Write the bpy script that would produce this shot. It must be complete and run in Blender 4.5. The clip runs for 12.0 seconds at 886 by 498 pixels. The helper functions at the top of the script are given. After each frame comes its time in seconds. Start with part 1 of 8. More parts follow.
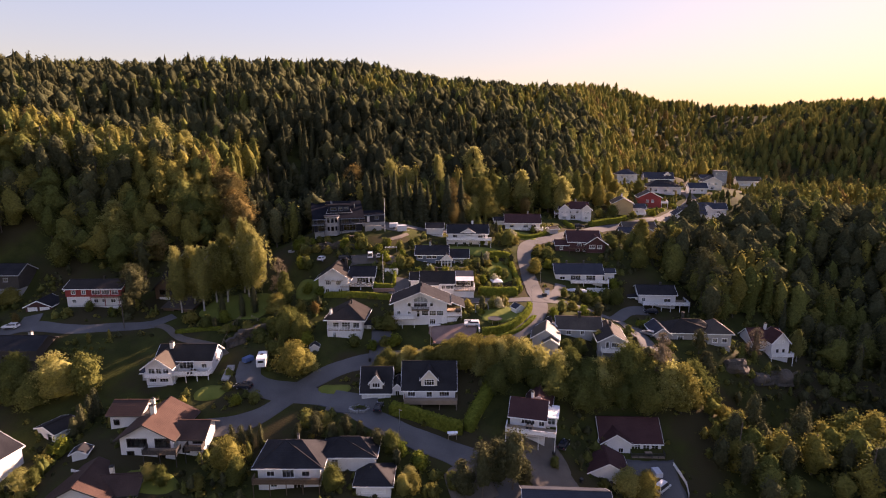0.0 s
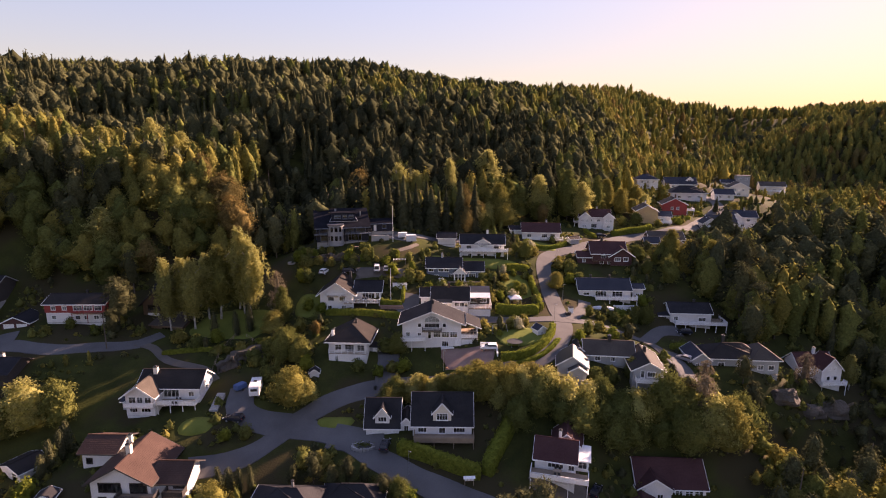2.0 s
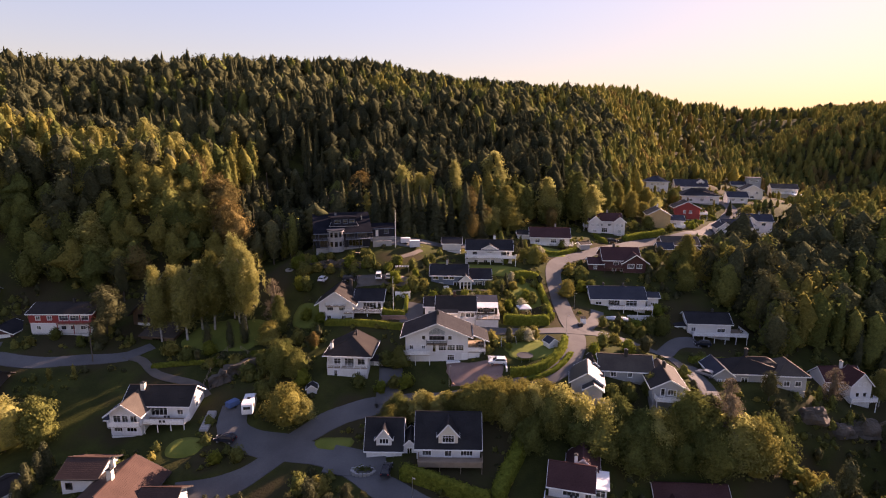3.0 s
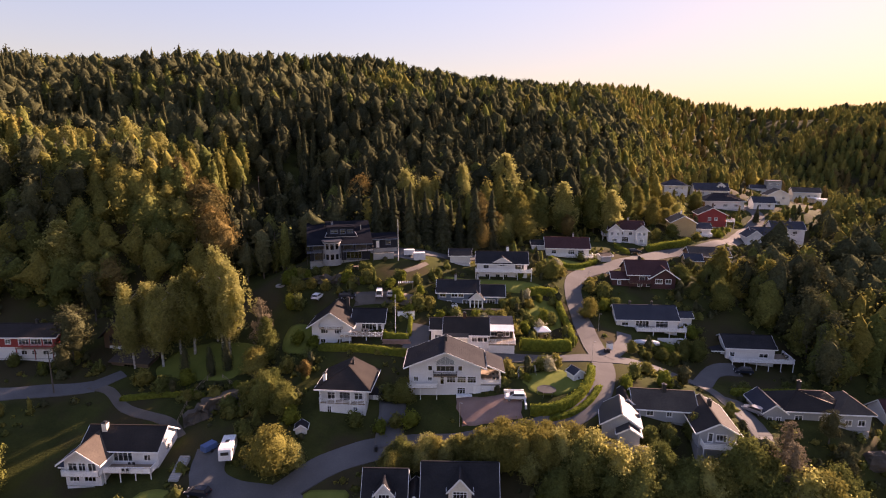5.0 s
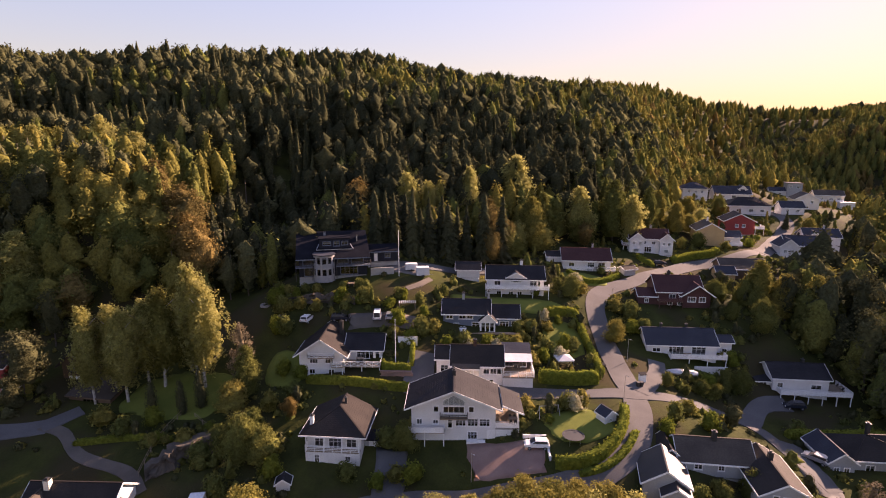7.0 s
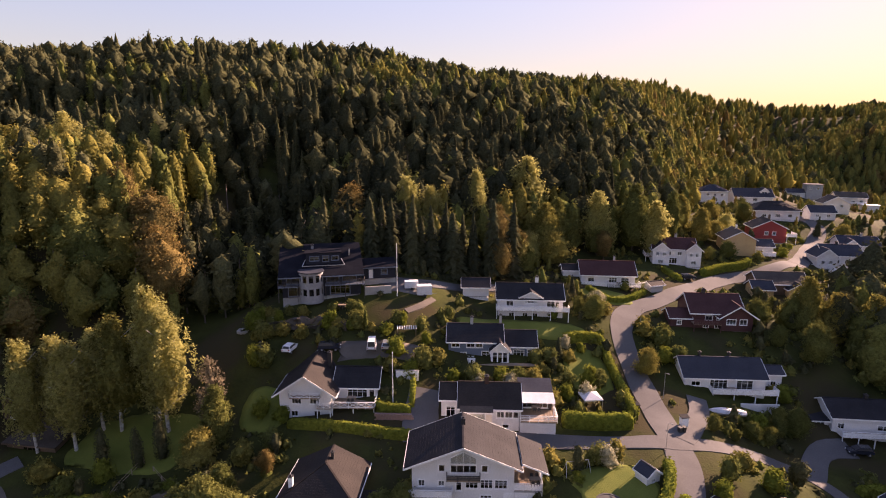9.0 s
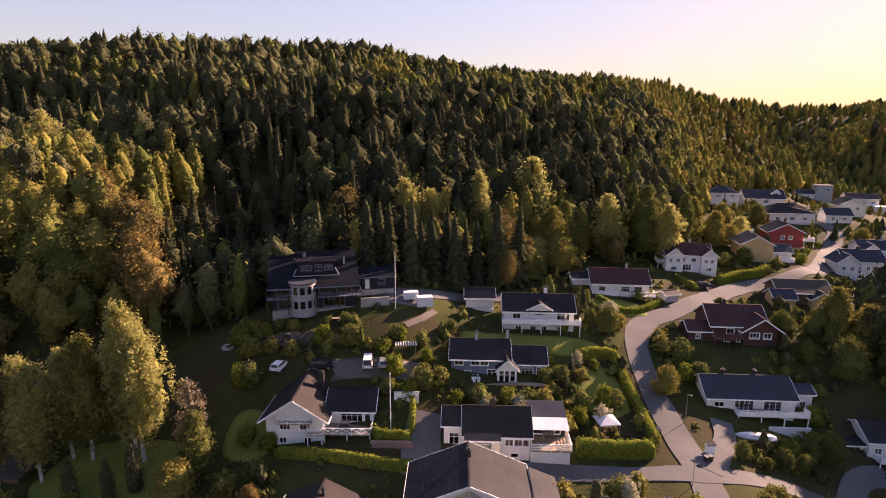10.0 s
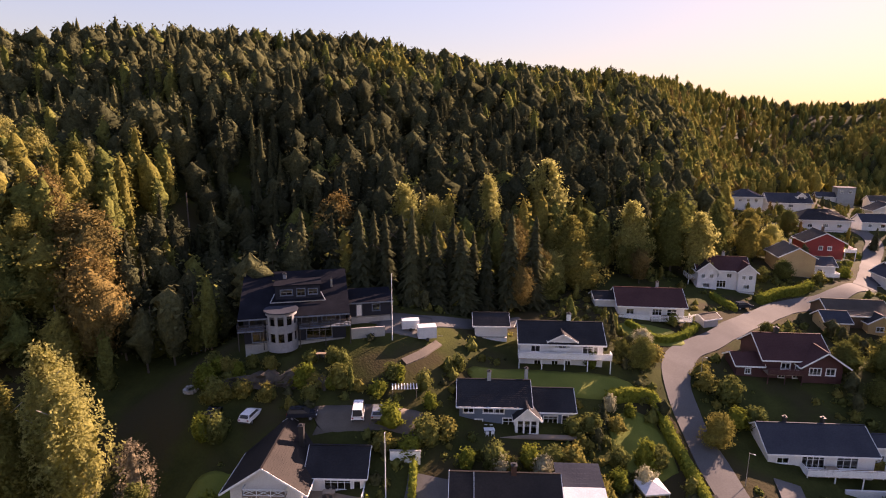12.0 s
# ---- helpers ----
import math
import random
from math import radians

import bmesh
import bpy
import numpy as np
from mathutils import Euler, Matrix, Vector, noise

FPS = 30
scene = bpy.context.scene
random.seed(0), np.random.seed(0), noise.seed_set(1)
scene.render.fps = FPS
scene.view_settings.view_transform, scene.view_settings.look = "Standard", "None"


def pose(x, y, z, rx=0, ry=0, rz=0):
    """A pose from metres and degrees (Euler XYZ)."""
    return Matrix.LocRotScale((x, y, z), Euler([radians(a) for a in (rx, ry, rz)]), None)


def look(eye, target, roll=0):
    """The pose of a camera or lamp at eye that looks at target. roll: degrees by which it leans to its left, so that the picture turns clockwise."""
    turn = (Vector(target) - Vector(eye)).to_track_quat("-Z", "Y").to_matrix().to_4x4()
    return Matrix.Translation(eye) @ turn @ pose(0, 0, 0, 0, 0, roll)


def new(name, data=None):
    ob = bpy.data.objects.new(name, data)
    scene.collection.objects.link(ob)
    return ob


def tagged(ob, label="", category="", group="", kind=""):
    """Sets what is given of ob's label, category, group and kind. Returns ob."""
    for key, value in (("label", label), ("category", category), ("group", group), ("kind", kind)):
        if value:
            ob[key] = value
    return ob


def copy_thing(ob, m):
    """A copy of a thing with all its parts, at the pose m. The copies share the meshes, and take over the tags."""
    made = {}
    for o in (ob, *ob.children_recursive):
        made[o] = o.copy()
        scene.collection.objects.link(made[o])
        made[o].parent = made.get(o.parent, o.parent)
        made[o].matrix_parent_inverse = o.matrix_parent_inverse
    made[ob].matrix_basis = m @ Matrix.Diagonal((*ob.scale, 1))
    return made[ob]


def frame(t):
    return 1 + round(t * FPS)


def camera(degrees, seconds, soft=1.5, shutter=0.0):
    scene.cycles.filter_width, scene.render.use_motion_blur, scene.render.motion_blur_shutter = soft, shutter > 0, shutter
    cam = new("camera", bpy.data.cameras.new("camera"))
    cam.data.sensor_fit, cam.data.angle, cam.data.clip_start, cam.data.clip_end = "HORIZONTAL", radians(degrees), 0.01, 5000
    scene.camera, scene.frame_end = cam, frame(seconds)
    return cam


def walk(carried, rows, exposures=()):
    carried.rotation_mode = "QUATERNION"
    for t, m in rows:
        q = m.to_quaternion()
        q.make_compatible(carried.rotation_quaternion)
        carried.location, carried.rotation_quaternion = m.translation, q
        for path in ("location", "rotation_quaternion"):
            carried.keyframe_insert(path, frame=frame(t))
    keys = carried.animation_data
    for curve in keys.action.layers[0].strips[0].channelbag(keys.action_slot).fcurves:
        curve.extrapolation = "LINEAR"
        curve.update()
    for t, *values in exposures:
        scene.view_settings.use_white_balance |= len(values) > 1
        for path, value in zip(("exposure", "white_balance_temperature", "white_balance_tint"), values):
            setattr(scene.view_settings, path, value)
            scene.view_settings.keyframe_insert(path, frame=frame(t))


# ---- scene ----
cam = camera(76.4, 12.0, 1.05)
EXPOSURE, KELVIN, TINT = 1.92, 7200, 52
METRES, EYE, TILT, LEAN, TURN = 105.0, 60.0, -11.9, 0.0, 0.0
ROWS = [
    (0.0, 0.0, 0.0, 0.0, 0.0, 0.0, -0.0),
    (0.5, -0.0043, 0.0336, 0.0068, 0.22, 0.07, -0.08),
    (1.0, -0.0088, 0.0707, 0.0146, 0.42, 0.13, -0.16),
    (1.5, -0.0129, 0.1066, 0.0219, 0.58, 0.18, -0.24),
    (2.0, -0.0172, 0.146, 0.0298, 0.73, 0.23, -0.3),
    (2.5, -0.0212, 0.1834, 0.0376, 0.86, 0.28, -0.34),
    (3.0, -0.0254, 0.2241, 0.0461, 0.99, 0.31, -0.39),
    (5.0, -0.0417, 0.386, 0.0804, 1.28, 0.37, -0.52),
    (5.5, -0.0455, 0.4259, 0.0889, 1.33, 0.38, -0.54),
    (6.0, -0.0494, 0.4689, 0.098, 1.37, 0.37, -0.55),
    (6.5, -0.053, 0.5079, 0.1062, 1.4, 0.37, -0.56),
    (7.0, -0.057, 0.5526, 0.1156, 1.43, 0.34, -0.56),
    (9.0, -0.0724, 0.7213, 0.1522, 1.37, 0.2, -0.55),
    (9.5, -0.0758, 0.7609, 0.1604, 1.34, 0.19, -0.55),
    (10.0, -0.0796, 0.8046, 0.17, 1.3, 0.14, -0.55),
    (10.5, -0.0834, 0.8456, 0.179, 1.26, 0.1, -0.56),
    (11.0, -0.0874, 0.8893, 0.1886, 1.23, 0.06, -0.56),
    (11.5, -0.091, 0.9303, 0.1974, 1.19, 0.02, -0.57),
    (12.0, -0.0955, 0.9737, 0.2065, 1.14, -0.0, -0.6),
]
walk(cam, [(t, pose(0, 0, EYE, TILT, LEAN, TURN) @ pose(METRES * x, METRES * y, METRES * z, 90 + pitch, roll, yaw)) for t, x, y, z, yaw, pitch, roll in ROWS],
     [(0.0, EXPOSURE, KELVIN, TINT), (12.0, EXPOSURE, KELVIN, TINT)])
SUN_AZ, SUN_EL = 50.0, 22.0   # degrees to the right of +y, degrees up
world = bpy.data.worlds.new("sky")
scene.world = world
world.use_nodes = True
wn = world.node_tree.nodes
sky = wn.new("ShaderNodeTexSky")
sky.sky_type = "NISHITA"
sky.sun_disc = False
sky.sun_elevation, sky.sun_rotation = radians(SUN_EL), radians(SUN_AZ)
sky.air_density, sky.dust_density, sky.ozone_density = 1.3, 0.9, 1.0
wn["Background"].inputs["Strength"].default_value = 0.05
# a tone curve on the sky colour holds back bright parts round the sun, then tints it
level, held, gain, soft = wn.new("ShaderNodeVectorMath"), wn.new("ShaderNodeMath"), wn.new("ShaderNodeMath"), wn.new("ShaderNodeVectorMath")
level.operation, level.inputs[1].default_value = "DOT_PRODUCT", (0.3, 0.4, 0.3)
held.operation, held.inputs[1].default_value, held.inputs[2].default_value = "MULTIPLY_ADD", 0.33, 1.0
gain.operation, gain.inputs[0].default_value = "DIVIDE", 2.1
soft.operation = "SCALE"
sky_tint = wn.new("ShaderNodeVectorMath")
sky_tint.operation, sky_tint.inputs[1].default_value = "MULTIPLY", (0.90, 1.0, 1.06)
for a, b in ((sky.outputs["Color"], level.inputs[0]), (level.outputs["Value"], held.inputs[0]), (held.outputs[0], gain.inputs[1]), (sky.outputs["Color"], soft.inputs[0]), (gain.outputs[0], soft.inputs["Scale"]), (soft.outputs["Vector"], sky_tint.inputs[0]), (sky_tint.outputs["Vector"], wn["Background"].inputs["Color"])):
    world.node_tree.links.new(a, b)
sun_data = bpy.data.lights.new("sun", "SUN")
sun_data.energy, sun_data.angle, sun_data.color = 5.0, radians(0.6), (1.0, 0.84, 0.58)
sun = new("sun", sun_data)
sun.matrix_world = look((0, 0, 300), (-math.sin(radians(SUN_AZ)) * 100, -math.cos(radians(SUN_AZ)) * 100, 300 - 100 * math.tan(radians(SUN_EL))))

# ---- materials ----


def mat(name, col, col2=None, rough=0.8, scale=3.0, fine=40.0, bump=0.2, bump_dist=0.02, metal=0.0, rnd=0.0, stretch=(1, 1, 1), lines=None, spec=0.5):
    """A surface with broad stains (col to col2), fine grain, relief, and if asked courses (lines: axis, per metre, depth)."""
    m = bpy.data.materials.new(name)
    m.use_nodes = True
    nt = m.node_tree
    n, link = nt.nodes, nt.links.new
    b = n["Principled BSDF"]
    b.inputs["Roughness"].default_value, b.inputs["Metallic"].default_value = rough, metal
    b.inputs["Specular IOR Level"].default_value = spec
    co = n.new("ShaderNodeTexCoord")
    mp = n.new("ShaderNodeMapping")
    mp.inputs["Scale"].default_value = stretch
    link(co.outputs["Object"], mp.inputs["Vector"])
    big = n.new("ShaderNodeTexNoise")
    big.inputs["Scale"].default_value, big.inputs["Detail"].default_value = 1.0 / scale, 5
    link(mp.outputs[0], big.inputs["Vector"])
    small = n.new("ShaderNodeTexNoise")
    small.inputs["Scale"].default_value, small.inputs["Detail"].default_value = fine / 10, 4
    link(mp.outputs[0], small.inputs["Vector"])
    ramp = n.new("ShaderNodeValToRGB")
    ramp.color_ramp.elements[0].position, ramp.color_ramp.elements[1].position = 0.32, 0.68
    ramp.color_ramp.elements[0].color = (*col, 1)
    ramp.color_ramp.elements[1].color = (*(col2 or [c * 0.8 for c in col]), 1)
    link(big.outputs["Fac"], ramp.inputs["Fac"])
    hsv = n.new("ShaderNodeHueSaturation")
    link(ramp.outputs["Color"], hsv.inputs["Color"])
    val = n.new("ShaderNodeMapRange")
    val.inputs["To Min"].default_value, val.inputs["To Max"].default_value = 0.72, 1.28
    link(small.outputs["Fac"], val.inputs["Value"])
    link(val.outputs[0], hsv.inputs["Value"])
    out = hsv.outputs["Color"]
    if rnd:
        oi = n.new("ShaderNodeObjectInfo")
        mr = n.new("ShaderNodeMapRange")
        mr.inputs["To Min"].default_value, mr.inputs["To Max"].default_value = 1 - rnd, 1 + rnd
        link(oi.outputs["Random"], mr.inputs["Value"])
        h2 = n.new("ShaderNodeHueSaturation")
        link(mr.outputs[0], h2.inputs["Value"])
        link(out, h2.inputs["Color"])
        out = h2.outputs["Color"]
    link(out, b.inputs["Base Color"])
    height = small.outputs["Fac"]
    if lines:
        axis, per, deep = lines
        sep = n.new("ShaderNodeSeparateXYZ")
        link(co.outputs["Object"], sep.inputs[0])
        mul = n.new("ShaderNodeMath")
        mul.operation, mul.inputs[1].default_value = "MULTIPLY", per
        link(sep.outputs["XYZ".index(axis)], mul.inputs[0])
        fr = n.new("ShaderNodeMath")
        fr.operation = "FRACT"
        link(mul.outputs[0], fr.inputs[0])
        add = n.new("ShaderNodeMath")
        add.operation, add.inputs[1].default_value = "MULTIPLY_ADD", deep
        link(fr.outputs[0], add.inputs[0])
        link(height, add.inputs[2])
        height = add.outputs[0]
    bp = n.new("ShaderNodeBump")
    bp.inputs["Strength"].default_value, bp.inputs["Distance"].default_value = bump, bump_dist
    link(height, bp.inputs["Height"])
    link(bp.outputs[0], b.inputs["Normal"])
    return m


def leaf_mat(name, col, col2, light=0.35):
    """Leaves: the tint of each tree from its 'tint' attribute or its object, shade between tufts put into the colour,
    and light that comes through.
    """
    m = bpy.data.materials.new(name)
    m.use_nodes = True
    nt = m.node_tree
    n, link = nt.nodes, nt.links.new
    n.remove(n["Principled BSDF"])
    geo, at, oi, co = n.new("ShaderNodeNewGeometry"), n.new("ShaderNodeAttribute"), n.new("ShaderNodeObjectInfo"), n.new("ShaderNodeTexCoord")
    at.attribute_name = "tint"
    add = n.new("ShaderNodeMath")
    add.operation = "ADD"
    link(at.outputs["Fac"], add.inputs[0])
    link(oi.outputs["Random"], add.inputs[1])
    fr = n.new("ShaderNodeMath")
    fr.operation = "FRACT"
    link(add.outputs[0], fr.inputs[0])
    ramp = n.new("ShaderNodeMix")
    ramp.data_type = "RGBA"
    ramp.inputs["A"].default_value, ramp.inputs["B"].default_value = (*col, 1), (*col2, 1)
    link(fr.outputs[0], ramp.inputs["Factor"])
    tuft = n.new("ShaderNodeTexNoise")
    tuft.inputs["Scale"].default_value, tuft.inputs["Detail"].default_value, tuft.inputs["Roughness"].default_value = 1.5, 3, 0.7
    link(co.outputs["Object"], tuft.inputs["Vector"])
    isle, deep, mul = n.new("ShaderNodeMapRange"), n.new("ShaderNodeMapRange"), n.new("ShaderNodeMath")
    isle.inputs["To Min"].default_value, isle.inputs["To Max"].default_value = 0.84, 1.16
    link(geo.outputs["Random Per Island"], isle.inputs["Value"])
    # colour darkens in the bump's hollows, as painted shade between tufts
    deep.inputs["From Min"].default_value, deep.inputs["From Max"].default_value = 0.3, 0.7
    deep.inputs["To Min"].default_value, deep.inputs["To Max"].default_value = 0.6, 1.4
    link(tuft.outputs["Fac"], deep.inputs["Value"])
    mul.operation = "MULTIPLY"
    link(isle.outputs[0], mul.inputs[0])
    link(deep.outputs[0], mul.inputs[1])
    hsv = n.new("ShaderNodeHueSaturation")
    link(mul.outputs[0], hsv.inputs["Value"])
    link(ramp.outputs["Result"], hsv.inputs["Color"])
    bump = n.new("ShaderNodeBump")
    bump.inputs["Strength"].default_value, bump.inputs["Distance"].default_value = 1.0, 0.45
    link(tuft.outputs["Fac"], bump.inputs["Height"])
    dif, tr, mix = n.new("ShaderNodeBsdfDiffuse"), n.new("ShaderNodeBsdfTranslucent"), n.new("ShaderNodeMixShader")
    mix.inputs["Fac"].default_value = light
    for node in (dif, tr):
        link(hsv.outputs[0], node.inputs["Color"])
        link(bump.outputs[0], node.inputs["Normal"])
    link(dif.outputs[0], mix.inputs[1])
    link(tr.outputs[0], mix.inputs[2])
    link(mix.outputs[0], n["Material Output"].inputs["Surface"])
    return m


def glass_mat():
    m = bpy.data.materials.new("window_glass")
    m.use_nodes = True
    b = m.node_tree.nodes["Principled BSDF"]
    b.inputs["Base Color"].default_value = (0.8, 0.85, 0.86, 1)
    b.inputs["Roughness"].default_value, b.inputs["Transmission Weight"].default_value = 0.03, 1.0
    return m


SIDING = ("Z", 6.0, 1.2)
M = {
    "white": mat("white_painted_siding", (0.70, 0.69, 0.67), (0.61, 0.60, 0.58), 0.55, 2.5, 60, 0.35, 0.03, lines=SIDING),
    "cream": mat("cream_painted_siding", (0.72, 0.66, 0.55), (0.64, 0.58, 0.48), 0.6, 2.5, 60, 0.35, 0.03, lines=SIDING),
    "trim": mat("white_painted_trim", (0.80, 0.80, 0.78), (0.72, 0.72, 0.70), 0.5, 1.5, 60, 0.1),
    "grey": mat("grey_painted_siding", (0.36, 0.37, 0.37), (0.30, 0.31, 0.31), 0.6, 2.5, 60, 0.35, 0.03, lines=SIDING),
    "bluegrey": mat("blue_grey_siding", (0.13, 0.16, 0.21), (0.10, 0.13, 0.17), 0.6, 2.5, 60, 0.35, 0.03, lines=SIDING),
    "navy": mat("navy_black_siding", (0.022, 0.024, 0.032), (0.03, 0.032, 0.042), 0.7, 2.5, 60, 0.35, 0.03, lines=SIDING, spec=0.05),
    "stone": mat("grey_render", (0.25, 0.25, 0.26), (0.20, 0.205, 0.215), 0.85, 1.2, 40, 0.3),
    "dark": mat("dark_stained_siding", (0.035, 0.030, 0.028), (0.05, 0.042, 0.036), 0.7, 2.5, 60, 0.35, 0.03, lines=SIDING),
    "red": mat("red_painted_siding", (0.32, 0.035, 0.03), (0.26, 0.03, 0.026), 0.6, 2.5, 60, 0.35, 0.03, lines=SIDING),
    "darkred": mat("dark_red_brown_siding", (0.085, 0.028, 0.026), (0.065, 0.022, 0.02), 0.65, 2.5, 60, 0.35, 0.03, lines=SIDING),
    "yellow": mat("ochre_painted_siding", (0.55, 0.37, 0.17), (0.48, 0.31, 0.14), 0.6, 2.5, 60, 0.35, 0.03, lines=SIDING),
    "brown": mat("oiled_timber_siding", (0.13, 0.080, 0.046), (0.095, 0.058, 0.034), 0.6, 2.0, 60, 0.35, 0.03, lines=SIDING),
    "deckwood": mat("weathered_deck_boards", (0.30, 0.22, 0.15), (0.22, 0.16, 0.11), 0.75, 2.0, 50, 0.3, 0.02),
    "concrete": mat("grey_concrete", (0.34, 0.33, 0.31), (0.25, 0.245, 0.23), 0.85, 2.0, 40, 0.3, 0.02),
    "roof_black": mat("black_concrete_tiles", (0.022, 0.022, 0.025), (0.034, 0.034, 0.037), 0.55, 4.0, 40, 0.6, 0.05, lines=("Z", 5.5, 1.3), spec=0.03),
    "roof_navy": mat("smooth_navy_black_roofing", (0.012, 0.013, 0.017), (0.018, 0.019, 0.024), 0.85, 3.0, 30, 0.3, 0.02, lines=("Z", 5.5, 0.6), spec=0.0),
    "roof_slate": mat("slate_grey_tiles", (0.036, 0.040, 0.052), (0.05, 0.055, 0.068), 0.55, 4.0, 40, 0.6, 0.05, lines=("Z", 5.5, 1.3), spec=0.03),
    "roof_brown": mat("brown_concrete_tiles", (0.028, 0.025, 0.024), (0.040, 0.035, 0.032), 0.55, 4.0, 40, 0.6, 0.05, lines=("Z", 5.5, 1.3), spec=0.03),
    "roof_tan": mat("weathered_brown_tiles", (0.065, 0.054, 0.046), (0.095, 0.08, 0.066), 0.55, 4.0, 40, 0.6, 0.05, lines=("Z", 5.5, 1.3), spec=0.03),
    "roof_red": mat("red_clay_tiles", (0.058, 0.036, 0.030), (0.08, 0.050, 0.041), 0.55, 4.0, 40, 0.6, 0.05, lines=("Z", 5.5, 1.3), spec=0.03),
    "roof_wine": mat("wine_red_tiles", (0.062, 0.030, 0.030), (0.08, 0.040, 0.038), 0.55, 4.0, 40, 0.6, 0.05, lines=("Z", 5.5, 1.3), spec=0.03),
    "roof_gloss": mat("smooth_dark_roofing_sheets", (0.03, 0.03, 0.033), (0.04, 0.04, 0.042), 0.4, 4.0, 40, 0.3, 0.02, lines=("Z", 5.5, 0.6), spec=0.25),
    "metal": mat("galvanised_steel", (0.45, 0.46, 0.48), (0.38, 0.39, 0.41), 0.4, 1.0, 60, 0.05, metal=0.8),
    "black": mat("black_painted_steel", (0.02, 0.02, 0.021), (0.03, 0.03, 0.03), 0.5, 1.0, 60, 0.05),
    "asphalt": mat("worn_asphalt", (0.088, 0.086, 0.085), (0.122, 0.119, 0.116), 0.9, 7.0, 50, 0.3, 0.02, spec=0.1),
    "gravel": mat("brown_gravel", (0.085, 0.072, 0.058), (0.12, 0.10, 0.08), 0.95, 4.0, 60, 0.6, 0.04),
    "paving": mat("reddish_paving_stones", (0.21, 0.125, 0.10), (0.27, 0.17, 0.135), 0.85, 3.0, 60, 0.4, 0.02),
    "rock": mat("grey_brown_bedrock", (0.10, 0.08, 0.06), (0.045, 0.038, 0.028), 0.9, 2.5, 20, 1.0, 0.25),
    "lawn": mat("mown_lawn", (0.10, 0.125, 0.024), (0.15, 0.165, 0.034), 0.9, 5.0, 70, 0.8, 0.06, spec=0.1),
    "trunk": mat("grey_brown_bark", (0.075, 0.058, 0.045), (0.11, 0.088, 0.07), 0.9, 0.8, 40, 0.8, 0.04),
    "birchbark": mat("white_birch_bark", (0.50, 0.48, 0.44), (0.16, 0.145, 0.13), 0.8, 0.6, 40, 0.5, 0.03),
    "car_white": mat("white_car_paint", (0.75, 0.75, 0.75), (0.72, 0.72, 0.72), 0.25, 2, 30, 0.0),
    "car_silver": mat("silver_car_paint", (0.42, 0.43, 0.45), (0.40, 0.41, 0.43), 0.28, 2, 30, 0.0, metal=0.6),
    "car_dark": mat("dark_blue_car_paint", (0.018, 0.022, 0.032), (0.022, 0.026, 0.036), 0.22, 2, 30, 0.0),
    "rubber": mat("black_rubber", (0.02, 0.02, 0.02), (0.03, 0.03, 0.03), 0.8, 1, 60, 0.1),
    "canvas": mat("white_canvas", (0.56, 0.57, 0.59), (0.48, 0.49, 0.51), 0.8, 1, 60, 0.1),
    "tarp": mat("blue_tarpaulin", (0.06, 0.12, 0.26), (0.05, 0.10, 0.22), 0.5, 1, 60, 0.3),
    "glass": glass_mat(),
    "leaf_conifer": leaf_mat("conifer_needles", (0.052, 0.057, 0.030), (0.084, 0.086, 0.040), 0.18),
    # conifer needles with the slope's shade put into the colour
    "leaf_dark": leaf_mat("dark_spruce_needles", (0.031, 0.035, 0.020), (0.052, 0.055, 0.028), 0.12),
    "leaf_green": leaf_mat("green_leaves", (0.095, 0.112, 0.032), (0.155, 0.158, 0.044), 0.32),
    "leaf_gold": leaf_mat("golden_autumn_leaves", (0.165, 0.158, 0.042), (0.23, 0.20, 0.052), 0.40),
    "leaf_rust": leaf_mat("rust_brown_leaves", (0.135, 0.108, 0.040), (0.175, 0.122, 0.042), 0.32),
    "leaf_birch": leaf_mat("pale_birch_leaves", (0.31, 0.30, 0.10), (0.37, 0.345, 0.115), 0.6),
    "leaf_pale": leaf_mat("pale_grey_green_leaves", (0.30, 0.29, 0.18), (0.40, 0.38, 0.25), 0.4),
    "leaf_bare": leaf_mat("thin_brownish_twigs", (0.14, 0.115, 0.08), (0.17, 0.14, 0.09), 0.3),
    "leaf_hedge": leaf_mat("clipped_hedge_leaves", (0.12, 0.148, 0.024), (0.165, 0.18, 0.028), 0.35),
}

# ---- terrain ----
KNOT_Y = [-900, -100, 60, 100, 125, 148, 168, 185, 200, 225, 260, 340, 475, 700, 1600, 5000]
KNOT_Z = [-120, -60, -24, -11, -5, 4.5, 9.5, 15, 19.5, 24, 27, 32, 42, 46, 40, 20]
FOOT_X = [-900, -300, -150, -80, -40, 0, 60, 100, 174, 300, 500, 1500]
FOOT_Y = [120, 150, 168, 188, 212, 230, 265, 342, 490, 600, 640, 700]
RISE_S = [0, 30, 75, 175, 300, 420, 900]
RISE_Z = [0, 16, 37, 60, 66, 62, 40]


def bell(x, y, cx, cy, rx, ry):
    return np.exp(-(((x - cx) / rx) ** 2) - ((y - cy) / ry) ** 2)


def soft_interp(v, xs, zs, w):
    return (np.interp(v - w, xs, zs) + np.interp(v - w * 0.4, xs, zs) + np.interp(v + w * 0.4, xs, zs) + np.interp(v + w, xs, zs)) / 4


